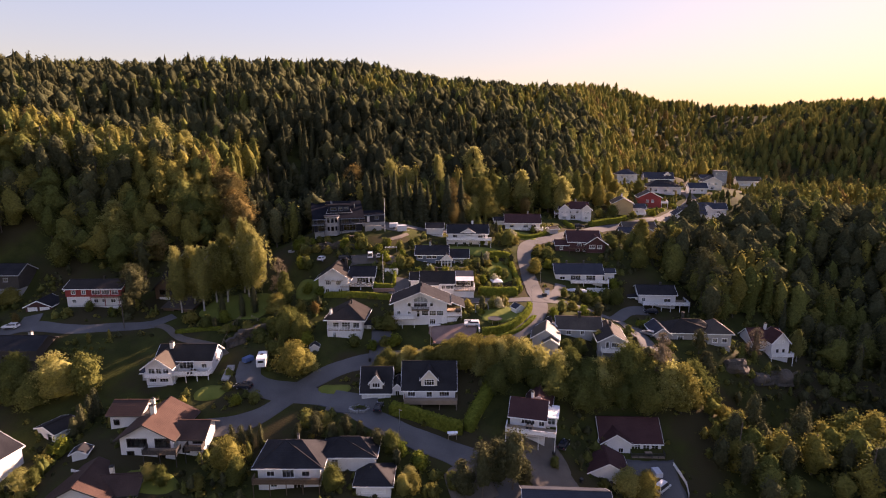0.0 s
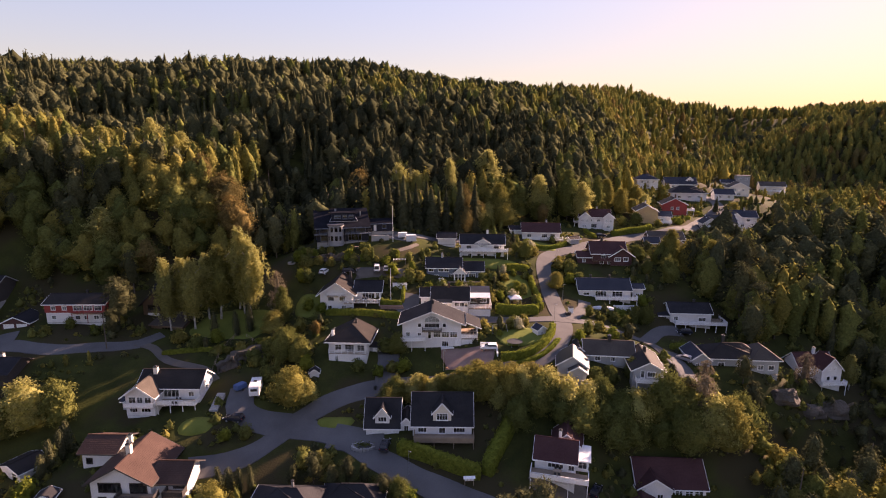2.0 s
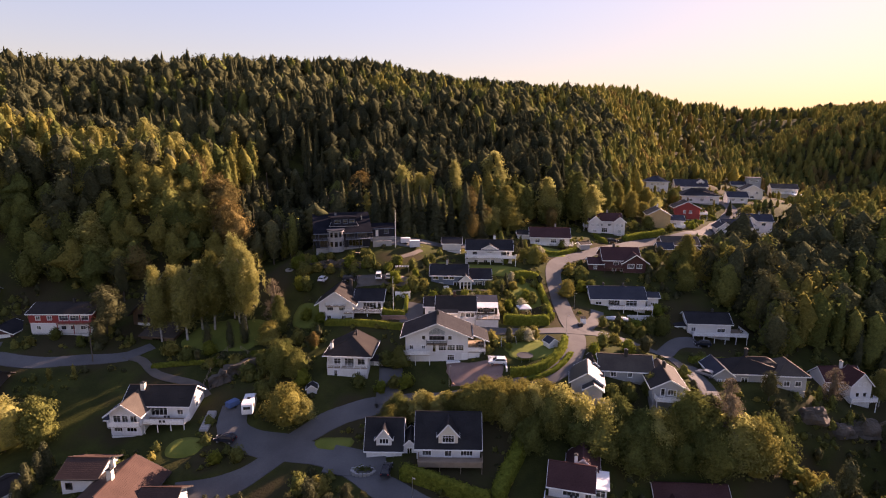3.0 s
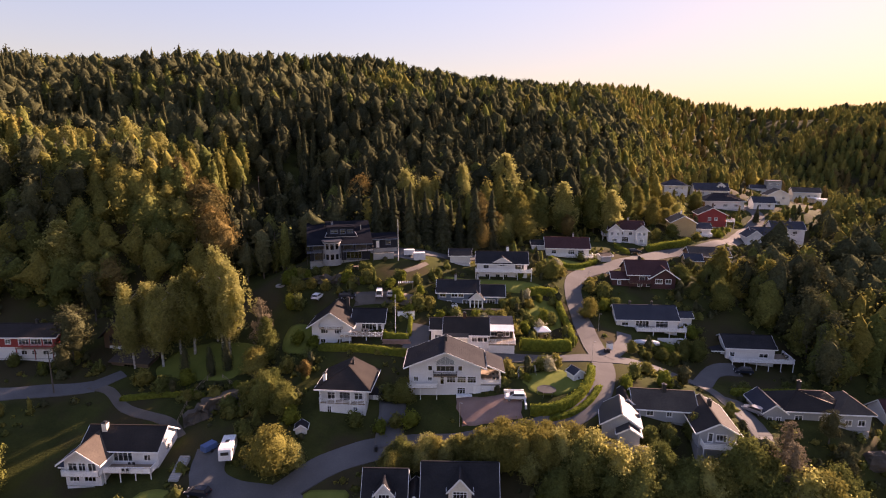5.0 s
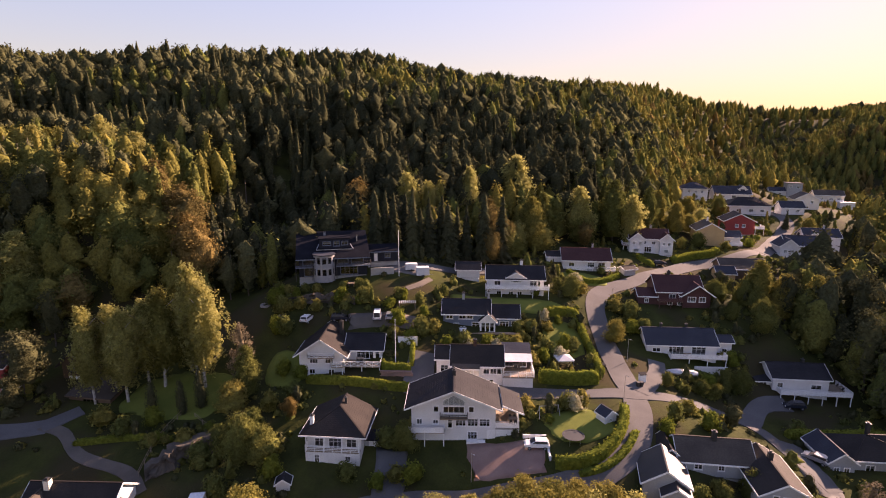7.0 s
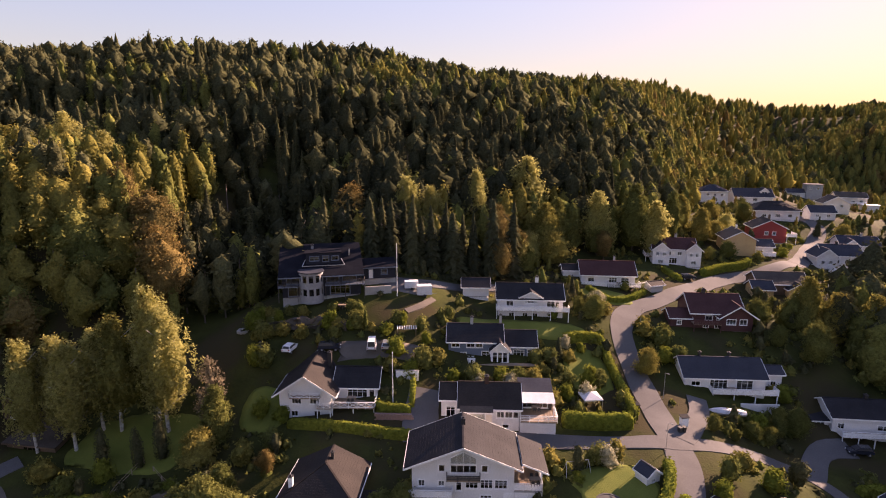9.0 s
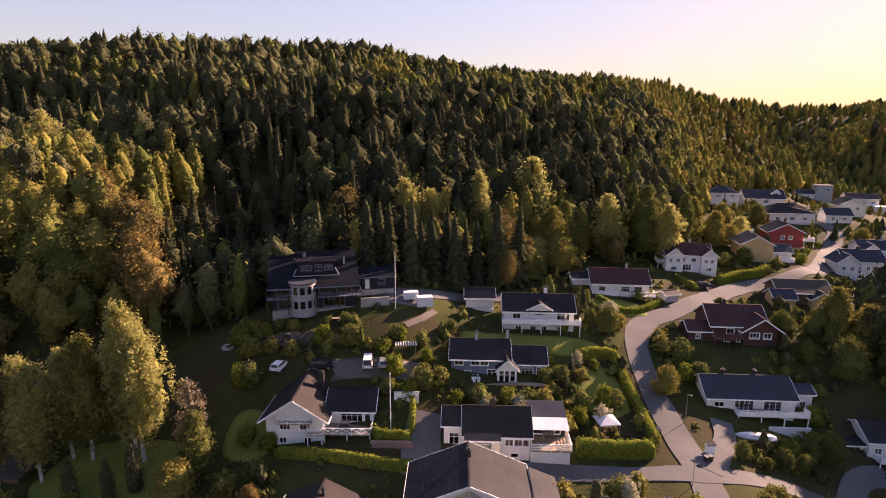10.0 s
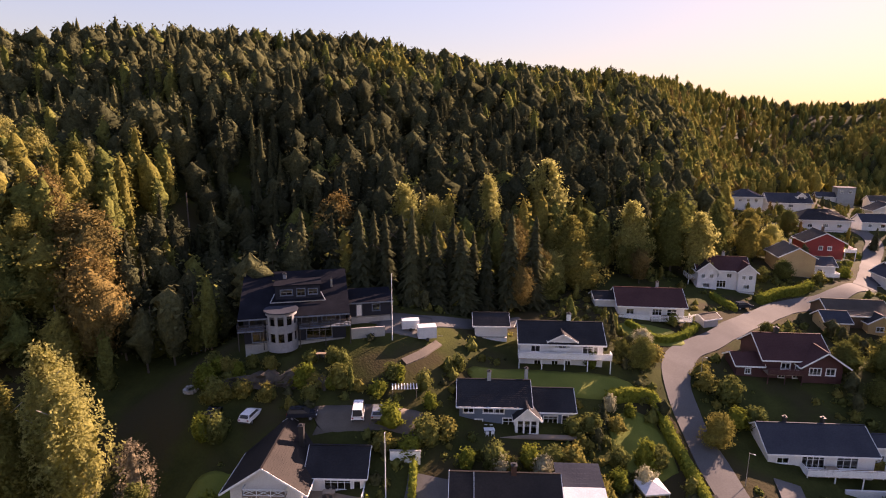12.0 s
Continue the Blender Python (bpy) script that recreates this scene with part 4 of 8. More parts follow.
block(h, 13.4, 20.2, -1.5, 5.5, 2.7, "hip", 2.2, W, M["roof_black"], F=[(3.4, 0.15, 5.0, 2.2, "g")], z0=-0.6, oe=0.6)

# brown-roofed house of several gables
h = house(-61, 108, -8.6, 0, "white and dark timber house with several reddish-brown tiled gables")
block(h, -7.3, 4.0, 0, 11, 5.2, "front", 3.2, W, M["roof_red"], M["dark"], F=[(2.0, 0.9, 1.5, 1.1, 2), (3.6, 3.0, 4.2, 1.9, 5), (9, 2.9, 3.2, 2.0, 4), (8.5, 0.3, 1.6, 2, 2)], oe=0.8, og=1.0)
block(h, 4.0, 9.6, 1.5, 8.0, 4.6, "side", 1.9, W, M["roof_red"], M["dark"], F=[(1.8, 0.8, 1.5, 1.1, 2), (4.5, 3.0, 2.2, 1.4, 3)], oe=0.9, og=0.8)
block(h, -14.2, -7.4, 8.5, 15.5, 6.0, "side", 1.6, W, M["roof_red"], M["dark"], F=[(1.4, 3.4, 1.2, 1.2, 2)], oe=0.7, og=0.6)
balcony(h, -1.5, 5.5, -2.4, -0.02, 2.8, "boards", M["dark"], 3, 3.2)
balcony(h, 6.4, 10.0, -0.6, 1.48, 2.6, "boards", M["dark"], 2, 3.2)
chimney(h, -1.8, 4.2, 8, 10.4, M["cream"], 0.9)
chimney(h, -4.0, 8.6, 8, 9.8, M["cream"], 0.6)

# white house with wide deck beside the parking place
h = house(-65, 131, -2.2, 0, "white house with dark tiled roof and long white boarded deck")
block(h, -7.5, 6.4, 2.5, 10, 5.4, "side", 2.6, W, M["roof_brown"], F=[(7.5, 3.0, 3.6, 1.9, 4), (12, 3.2, 1.3, 1.2, 2), (8, 0.5, 2.2, 1.4, 3), (13, 0.5, 1.4, 1.2, 2)], R=[(3.5, 3.2, 1.2, 1.2, 2)])
block(h, -8.8, -2.4, -0.6, 6.5, 5.0, "front", 2.3, W, M["roof_tan"], F=[(1.5, 2.9, 1.6, 1.6, 2), (3.2, 2.9, 1.3, 1.6, 2), (5, 2.9, 1.5, 1.6, 2), (1.6, 0.8, 1.8, 1.0, 3), (4.4, 0.8, 2.2, 1.0, 3)], oe=0.8, og=1.1)
balcony(h, -8.9, -2.2, -1.5, -0.62, 2.5, "boards", T, 0, 3.2)
balcony(h, -2.15, 6.5, -0.2, 2.48, 2.5, "boards", T, 4, 3.2, "FR")
chimney(h, -4.6, 5.5, 7, 9.0, M["cream"], 0.9)
block(h, -11.2, -9, 2, 5.5, 2.2, "shed", 0.8, M["grey"], M["roof_slate"], found=2)

# houses at the near edge
h = house(-71, 96.5, -13.6, 6, "house with reddish-brown tiled gable roof")
block(h, -5.5, 5.5, 0, 9, 3.8, "front", 2.8, W, M["roof_red"], M["dark"], F=[(3, 2.0, 2, 1.3, 3), (7, 2.0, 2.6, 1.4, 3)], oe=0.9, og=0.9)
block(h, 2.5, 10.5, 1.5, 8.5, 3.4, "side", 2.0, W, M["roof_red"], M["dark"], oe=0.6)
chimney(h, 4.5, 5.5, 4.6, 7.0, M["cream"], 0.7)
h = house(-97.5, 101, -11, -12, "white house with dark roof at the edge of the village")
block(h, -6, 6, 0, 9, 5.2, "front", 2.6, W, M["roof_black"], F=[(8, 2.8, 1.6, 1.3, 2), (4, 2.8, 1.6, 1.3, 2)], R=[(3, 2.8, 1.6, 1.3, 2)])
balcony(h, 1.5, 6.8, -1.8, -0.02, 2.6, "boards", T, 2, 3)
h = house(23.2, 91.0, -13.8, -3, "house with long slate-black tiled roof")
block(h, -8, 8, 0, 8.5, 4.4, "side", 2.3, W, M["roof_slate"], F=[(4, 2.6, 1.6, 1.2, 2), (11, 2.6, 1.6, 1.2, 2)])

# red-roofed house with white deck
h = house(18.6, 113.5, -7.2, -14, "white house with red tiled roofs and wraparound white deck")
block(h, -4.0, 3.8, 1.5, 8.5, 4.7, "side", 2.6, W, M["roof_wine"], F=[(4, 3.0, 3.0, 1.3, 4), (7.0, 2.8, 1.2, 1.9, 2), (2, 0.6, 1.4, 1.2, 2)], R=[(3.4, 3.0, 1.4, 1.2, 2), (3.6, 0.6, 1.4, 1.4, 2)])
block(h, -1.0, 4.6, 7.2, 13, 5.0, "front", 2.4, W, M["roof_wine"], R=[(3, 3.4, 1.4, 1.3, 2)])
block(h, 3.8, 6.2, 2.5, 7.5, 2.3, "flat", 0, W, M["trim"], F=[(1.3, 3.0, 1.7, 1.5, 2)], R=[(2.5, 3.0, 2.6, 1.5, 3)], z0=2.5, found=0)
balcony(h, -4.6, 6.3, -1.8, 1.48, 2.5, "boards", T, 4, 3.6)
chimney(h, 0.5, 6.2, 6, 8.6, T, 0.6)

# wine-roofed house and its garage
h = house(44.2, 120, -17.2, -2, "white house with wine-red tiled roof, gable bay and balcony")
block(h, -7, 7, 0, 9, 5.6, "side", 3.8, W, M["roof_wine"], F=[(8.2, 3.2, 2.2, 1.8, 3), (10.6, 3.0, 1.6, 2.0, 2), (12.6, 3.0, 1.8, 2.0, 2)], R=[(3, 3.3, 1.3, 1.2, 2)], found=4)
block(h, -7.2, -0.4, -1.0, 5.0, 5.8, "front", 2.2, W, M["roof_wine"], F=[(4.6, 3.4, 1.2, 1.2, 2), (2, 3.3, 2, 1.3, 3)], found=4)
balcony(h, -0.3, 7.4, -2.0, -0.02, 2.9, "bars", M["black"], 3, 2.4)
part("terrace_wall", Geo().box(-0.5, 7.6, -3.6, -3.35, -2.6, 1.0), W, h, "white rendered terrace wall")
g = thing("garage", 36.6, 111.5, -17.0, -6, "white garage with dark wine tiled gable roof", "garage")
block(g, -4.2, 4.2, 0, 8, 2.9, "front", 2.3, W, M["roof_wine"], F=[(2.6, 1.1, 1.1, 0.9, 2), (5.8, 1.1, 1.1, 0.9, 2)], oe=0.6)

# hip-roofed white house
h = house(-27, 146, 3.5, -3, "white house with dark brown hipped roof and glazed balcony")
block(h, -4.8, 4.7, 1.6, 10.2, 5.6, "hipfront", 2.7, W, M["roof_brown"], F=[(2.2, 3.0, 1.8, 1.7, 2), (5, 2.8, 2.4, 2.0, 3), (7.8, 3.0, 1.8, 1.7, 2)], R=[(4, 3.2, 1.3, 1.2, 2)], oe=1.1, og=0.5)
block(h, -4.78, 4.68, 0.3, 1.6, 2.7, "flat", 0, W, M["trim"], F=[(2.0, 0.4, 0.9, 2.0, 2), (7.4, 1.2, 1.0, 1.1, 2)], oe=0.0, og=0.0)
balcony(h, -4.78, 4.68, 0.3, 1.55, 2.95, "bars", T, 0, 2)
for xx in (-4.6, -1.5, 1.6, 4.5):
    part("post", Geo().box(xx - 0.08, xx + 0.08, 0.32, 0.48, 2.9, 5.5), T, h)
block(h, 4.8, 7.6, 4, 8, 2.4, "flat", 0, M["grey"], M["roof_black"], F=[(1.3, 1.1, 1.0, 2.0, "d")], z0=1.0)
chimney(h, -4.3, 3.2, 5.6, 8.0, T, 0.6)
chimney(h, 0.6, 8.0, 7.9, 9.2, M["black"], 0.4)

# large white gabled house
h = house(-6.3, 151, 6.2, 0, "large white gabled house with dark tiled roof and arched gable windows")
block(h, -7.5, 7.4, 0, 8.6, 6.7, "front", 3.05, W, M["roof_black"], F=[(7.5, 5.35, 3.8, 1.3, 4), (4.36, 5.5, 0.95, 1.15, 1), (10.6, 5.5, 0.95, 1.15, 1), (1.4, 3.1, 1.0, 1.1, 2), (4.3, 3.2, 0.95, 0.9, 2), (6.85, 2.45, 0.85, 1.95, 1), (8.75, 2.85, 1.85, 1.5, 3), (10.9, 2.85, 1.85, 1.5, 3), (13.0, 2.85, 1.85, 1.5, 3), (10.85, 0.35, 1.7, 1.5, 3)], oe=1.15, og=1.0)
g = Geo()
for i in range(5):
    a = -1.9 + i * 0.95
    g.beam((a, -0.06, 6.8), (a, -0.06, 8.75 - abs(a) * 0.5), 0.09, 0.09)
g.beam((-2.0, -0.06, 6.82), (2.0, -0.06, 6.82), 0.09, 0.09).beam((-2.0, -0.06, 7.7), (0, -0.06, 8.75), 0.1, 0.1).beam((0, -0.06, 8.75), (2.0, -0.06, 7.7), 0.1, 0.1)
gw = part("gable_window", g, T, h)
part("pane", Geo().prism([(-1.95, -0.05, 6.8), (1.95, -0.05, 6.8), (1.95, -0.05, 7.7), (0, -0.05, 8.72), (-1.95, -0.05, 7.7)], (0, 0.03, 0)), M["glass"], gw)
balcony(h, -2.4, 2.4, -1.0, -0.02, 4.75, "bars", M["black"], 0, 2, rail=0.75)
balcony(h, -8.6, -1.6, -1.3, -0.02, 2.3, "boards", T, 3, 3)
block(h, 7.42, 11.6, 0.15, 7.4, 2.3, "flat", 0, W, M["concrete"], F=[(2.1, 0.1, 3.9, 2.1, "g")], oe=0.05, og=0.05)
part("garage_panel", Geo().box(5.9, 7.4, -0.14, -0.02, 0.0, 2.3), T, h, "white panelled garage front")
balcony(h, 7.45, 11.6, 0.15, 7.3, 2.75, "boards", T, 0, 2, "FR")
k = 3.05 / 7.45
part("carport_roof", Geo().slab([(8.65, 0.5, 9.95 - 8.65 * k + 0.3), (12.5, 0.5, 9.95 - 12.5 * k + 0.3), (12.5, 8.6, 9.95 - 12.5 * k + 0.3), (8.65, 8.6, 9.95 - 8.65 * k + 0.3)], 0.2), M["roof_black"], h)
part("bargeboard", Geo().beam((8.6, 0.46, 9.95 - 8.6 * k + 0.16), (12.5, 0.46, 9.95 - 12.5 * k + 0.16), 0.06, 0.26), T, h)
for yy in (0.7, 7.1):
    part("post", Geo().box(11.35, 11.55, yy - 0.1, yy + 0.1, 2.75, 5.2), T, h)
part("retaining_wall", Geo().box(12.2, 16.3, -0.9, -0.6, -1.5, 1.9).box(16.0, 16.3, -6.6, -0.9, -2.2, 1.4).box(13.6, 17.6, -7.7, -7.4, -3.5, -0.2), M["trim"], h, "white rendered retaining wall")
chimney(h, 0.0, 6, 9.2, 10.8, M["black"], 0.6)
part("front_steps", Geo().box(2.3, 5.6, -1.1, -0.15, -1, 0.45), T, h)

# white house with gable and cross-railed deck
h = house(-33.2, 168, 10.3, 0, "white house with brown tiled gable roof and cross-braced deck railing")
block(h, -5.2, 4.0, 0, 11, 5.2, "front", 3.1, W, M["roof_brown"], F=[(3.0, 5.15 - 2.2, 1.7, 1.4, 3), (6.2, 5.15 - 2.2, 1.7, 1.4, 3), (2.6, 0.6, 1.2, 1.1, 2), (6.6, 0.6, 1.2, 1.1, 2)], oe=1.0, og=1.0)
block(h, 4.0, 11.6, 3.0, 9.8, 5.0, "side", 2.2, W, M["roof_black"], F=[(4, 2.9, 3.6, 1.6, 4), (6.6, 2.8, 1, 2.0, 1)])
balcony(h, -3.2, 2.2, -1.0, -0.02, 4.6, "cross", T, 0, 3, rail=0.9)
balcony(h, 4.05, 11.6, -0.6, 2.98, 2.7, "cross", T, 3, 3.0)
balcony(h, 1.5, 4.0, -1.0, -0.02, 2.7, "cross", T, 2, 3.0)
chimney(h, 2.2, 7.5, 6.5, 9.6, M["black"], 0.7)

# long house with patched tan roof and glazed terrace
h = house(0, 164.6, 9.9, -1, "white and beige house with weathered tiled roof and glazed terrace")
block(h, -6.8, 3.3, 0.6, 8.5, 4.7, "side", 2.6, W, M["roof_brown"], F=[(6.9, 2.8, 1.3, 1.2, 2), (8.3, 2.8, 1.3, 1.2, 2), (9.5, 2.8, 1.0, 1.2, 1), (7.8, 0.9, 1.2, 0.8, 1), (3, 0.6, 1, 1, 2)])
block(h, -6.6, -1.4, -0.3, 0.6, 4.3, "shed", 0.4, M["cream"], M["roof_tan"], F=[(2.6, 2.6, 3.0, 1.4, 1), (1.4, 0.7, 0.8, 1.0, 1)], oe=0.3, og=0.2)
block(h, -10.0, -6.85, 2.5, 8.0, 3.6, "side", 1.6, W, M["roof_brown"], F=[(1.6, 1.8, 1.6, 2, 2)], z0=1.6)
block(h, 3.4, 9.4, 0.2, 6, 2.2, "flat", 0, W, M["concrete"], F=[(3, 0.2, 0.2, 0.2, 1)], oe=0.05, og=0.05)
balcony(h, 3.4, 9.6, 0.0, 5.8, 2.65, "bars", T, 0, 2, "FR")
block(h, 3.4, 9.2, 4.2, 8.2, 2.5, "flat", 0, M["dark"], M["metal"], F=[(1.5, 3.0, 1.8, 1.6, 2), (4.2, 3.0, 1.8, 1.6, 2)], z0=2.6, found=0, oe=0.0, og=0.0)
g = Geo()
for i in range(7):
    xx = 3.5 + i * 0.97
    g.beam((xx, 1.6, 5.15), (xx, 8.0, 6.6), 0.07, 0.1)
gr = part("terrace_roof_frame", g, T, h)
part("pane", Geo().slab([(3.45, 1.5, 5.22), (9.4, 1.5, 5.22), (9.4, 4.3, 5.86), (3.45, 4.3, 5.86)], 0.03), M["canvas"], gr, "frosted white roofing sheets")
part("pane", Geo().slab([(3.45, 4.35, 5.88), (9.4, 4.35, 5.88), (9.4, 8.3, 6.75), (3.45, 8.3, 6.75)], 0.03), M["roof_slate"], gr, "blue-grey roofing sheets")
for xx in (3.6, 9.2):
    part("post", Geo().box(xx - 0.07, xx + 0.07, 1.6, 1.74, 2.6, 5.1), T, h)
chimney(h, -2.2, 4.5, 6.4, 8.6, M["roof_red"], 0.7)

# blue-grey long house
h = house(0, 183, 15.4, -1, "blue-grey long house with black roof and white-framed glazed bay")
block(h, -9, 1.6, 0, 8, 4.1, "side", 2.2, M["bluegrey"], M["roof_black"], F=[(1.4, 2.8, 1.6, 1.0, 2), (4.4, 2.8, 1.6, 1.0, 2), (6.1, 2.8, 1.4, 1.0, 2), (3, 0.6, 1.2, 1.2, 2), (7.5, 0.3, 1.8, 1.8, 2)])
block(h, 1.6, 8.4, 1.0, 7.4, 3.0, "side", 2.0, M["bluegrey"], M["roof_black"], F=[(3.4, 0.6, 2.2, 1.5, 3), (5.6, 0.3, 1.0, 1.9, 1)])
block(h, -0.6, 2.9, -1.4, 3, 2.8, "front", 1.6, M["trim"], M["roof_black"], F=[(0.75, 0.3, 0.95, 2.2, 1), (1.75, 0.3, 0.9, 2.2, 1), (2.75, 0.3, 0.95, 2.2, 1)], oe=0.4)
block(h, -17.6, -9.05, 2.5, 8, 2.8, "side", 1.4, M["bluegrey"], M["roof_black"], F=[(3, 0.6, 1.2, 1.0, 2), (6.5, 0.8, 0.8, 0.8, 1)])
balcony(h, -9, 8.5, -2.6, -1.45, 0.35, "bars", M["dark"], 0, 2, "")
part("trim_band", Geo().box(-9.3, -2.4, -0.62, -0.52, 3.82, 4.0), T, h)
chimney(h, -4.4, 4, 6.0, 7.8, M["grey"], 0.6)
chimney(h, 1.5, 5, 5.0, 8.0, M["grey"], 0.5)

# dark modern house with a round glass-block tower
h = house(-35.6, 192, 25.6, 14, "dark modern house with grey roof and round glazed tower")
block(h, -8.6, 7.8, 1.0, 11, 5.0, "shed", 3.6, M["navy"], M["roof_navy"], M["bluegrey"], F=[(2.5, 2.9, 3.2, 1.8, 3), (10.5, 2.9, 2.6, 1.8, 3), (14, 2.9, 3.0, 1.8, 4), (2.5, 0.2, 2.6, 2.1, 2), (12, 0.2, 4.2, 2.1, 4)], L=[(3, 2.9, 2.4, 1.6, 2), (7, 2.9, 1.6, 1.4, 2), (5, 0.3, 1.8, 2.0, 2)], oe=1.3, og=0.7)
block(h, -3.6, 3.8, 4.2, 8.4, 2.3, "flat", 0, M["navy"], M["roof_navy"], M["bluegrey"], F=[(1.8, 7.0, 2.0, 1.0, 2), (4.2, 6.8, 1.4, 1.3, 2), (6.2, 7.0, 1.6, 1.0, 2)], z0=6.3, found=0, oe=0.15, og=0.25)
part("roof_terrace_rim", Geo().beam((-4.4, 2.9, 6.2), (4.6, 2.9, 6.2), 0.1, 0.16).beam((-4.4, 2.9, 6.2), (-3.7, 4.1, 7.4), 0.1, 0.14).beam((4.6, 2.9, 6.2), (3.9, 4.1, 7.4), 0.1, 0.14), M["metal"], h, "pale metal edge of the roof terrace")
chimney(h, -2.2, 8.8, 8.0, 9.6, M["stone"], 0.6)
chimney(h, 5.8, 7.0, 7.4, 8.8, M["metal"], 0.3)
g = Geo()
n = 16
for lev in range(2):
    for i in range(n):
        a0, a1 = math.pi + math.pi * i / n, math.pi + math.pi * (i + 1) / n
        for z0, z1 in ((lev * 2.8 - 1.0 * (lev == 0), lev * 2.8 + 0.7), (lev * 2.8 + 2.2, lev * 2.8 + 2.8)):
            q = [(-2.6 + 2.5 * math.cos(a), 0.9 + 2.5 * math.sin(a)) for a in (a0, a1)]
            qi = [(-2.6 + 2.28 * math.cos(a), 0.9 + 2.28 * math.sin(a)) for a in (a1, a0)]
            g.hexa([(*c, z0) for c in q + qi] + [(*c, z1) for c in q + qi])
        if i % 3 == 0 or i == n - 1:
            q = [(-2.6 + 2.5 * math.cos(a), 0.9 + 2.5 * math.sin(a)) for a in (a0, a1)]
            qi = [(-2.6 + 2.28 * math.cos(a), 0.9 + 2.28 * math.sin(a)) for a in (a1, a0)]
            g.hexa([(*c, lev * 2.8 + 0.7) for c in q + qi] + [(*c, lev * 2.8 + 2.2) for c in q + qi])
tw = part("tower", g, M["stone"], h, "round rendered tower")
part("tower_roof", Geo().tube((-2.6, 0.9, 5.55), (-2.6, 0.9, 5.75), 2.75, 2.75, 24), M["roof_slate"], tw)
part("pane", Geo().tube((-2.6, 0.9, 0.6), (-2.6, 0.9, 5.4), 2.32, 2.32, 24), M["glass"], tw)
balcony(h, 0.2, 8.6, -0.8, 0.98, 2.8, "bars", M["dark"], 3, 3.4, "FR", M["bluegrey"])
balcony(h, -9.4, -5.3, -0.8, 0.98, 2.8, "bars", M["dark"], 2, 3.4, "LF", M["bluegrey"])
block(h, 8.4, 16.0, 5, 11, 2.6, "shed", 0.5, M["navy"], M["roof_navy"], M["bluegrey"], F=[(2, 2.3, 1.0, 2.1, "d"), (5, 3.1, 1.4, 1.2, 2)], z0=2.2)
part("terrace_wall", Geo().box(8.7, 14.4, 0.5, 0.8, -2.0, 1.6), M["concrete"], h, "grey concrete terrace wall")

# white house above the lawn and its garage
h = house(8.9, 197, 19.5, -2, "white house with black roof, centre gable and long balcony")
block(h, -7.2, 7.0, 0, 8, 4.7, "side", 2.4, W, M["roof_black"], F=[(2.6, 3.0, 1.6, 1.2, 2), (7.2, 3.1, 1.4, 1.2, 2), (11.6, 2.8, 1.8, 1.6, 2), (13.0, 2.8, 0.8, 1.9, 1), (3, 0.6, 1.2, 0.9, 2), (6, 0.6, 1.2, 0.9, 2), (8.2, 0.6, 1.2, 0.9, 2)])
dormer(h, 0, 4.6, -0.1, 3.2, 1.9, 1.2, 4.0, W, M["roof_black"], 2)
balcony(h, -7.6, 8.2, -1.6, -0.12, 2.5, "boards", T, 5, 2.8)
chimney(h, 1.6, 4.4, 7, 8.6, T, 0.7)
g = thing("garage", -3, 204, 22.6, 0, "white garage with low black roof", "garage")
block(g, -3, 3, 0, 5.5, 2.3, "side", 1.3, W, M["roof_black"], oe=0.6)

# house behind the curve of the road
h = house(31.5, 218, 21.6, -4, "white house with wine-brown roof and glass-railed terrace")
block(h, -7, 6.5, 0, 8, 3.2, "side", 2.4, W, M["roof_wine"], F=[(2.5, 1.0, 1.6, 1.2, 2), (8, 0.9, 2.0, 1.4, 3), (11, 0.3, 2, 2, 2)], oe=0.8)
balcony(h, -0.5, 7.5, -2.2, -0.02, 0.5, "bars", T, 0, 2, "LFR", M["concrete"])
balcony(h, -7, -0.7, -1.4, -0.02, 0.4, "boards", T, 0, 2, "F")
chimney(h, 2, 5, 5, 6.8, M["grey"], 0.5)
g = thing("shed", 23, 222, 22.4, 0, "small white shed with dark roof", "shed")
block(g, -2.4, 2.4, 0, 4, 2.4, "side", 1.0, W, M["roof_black"])
g = thing("shed", 43.5, 217, 20.4, 20, "small grey timber garden shed", "shed")
block(g, -1.8, 1.8, 0, 2.6, 1.9, "side", 0.6, M["grey"], M["roof_tan"])

# dark red house
h = house(49.2, 199.5, 16.8, -3, "dark red timber house with wine tiled roof and white trims")
block(h, -3.8, 7.6, 0.5, 9.5, 4.0, "side", 2.9, M["darkred"], M["roof_wine"], F=[(4.0, 1.9, 1.6, 1.2, 2), (6.5, 1.9, 1.6, 1.2, 2), (3.5, 0.2, 1.2, 1.0, 2), (6.4, 0.2, 2.0, 1.4, 3), (9.0, 0.2, 1.0, 1.6, 1)], oe=0.7)
block(h, 2.6, 9.2, -0.8, 6, 3.6, "front", 2.2, M["darkred"], M["roof_wine"], F=[(2.0, 1.5, 2.0, 1.3, 3), (4.6, 1.5, 1.6, 1.3, 2)], oe=1.0, og=0.9)
block(h, -8.2, -3.85, 0.5, 5.5, 2.5, "side", 1.3, M["darkred"], M["roof_wine"], F=[(2, 0.8, 1.0, 1.0, 2)])
balcony(h, -3.6, 2.4, -1.4, 0.48, 1.7, "boards", M["darkred"], 3, 2.2, "F")
chimney(h, 0.2, 5.2, 6, 8.0, M["black"], 0.7)

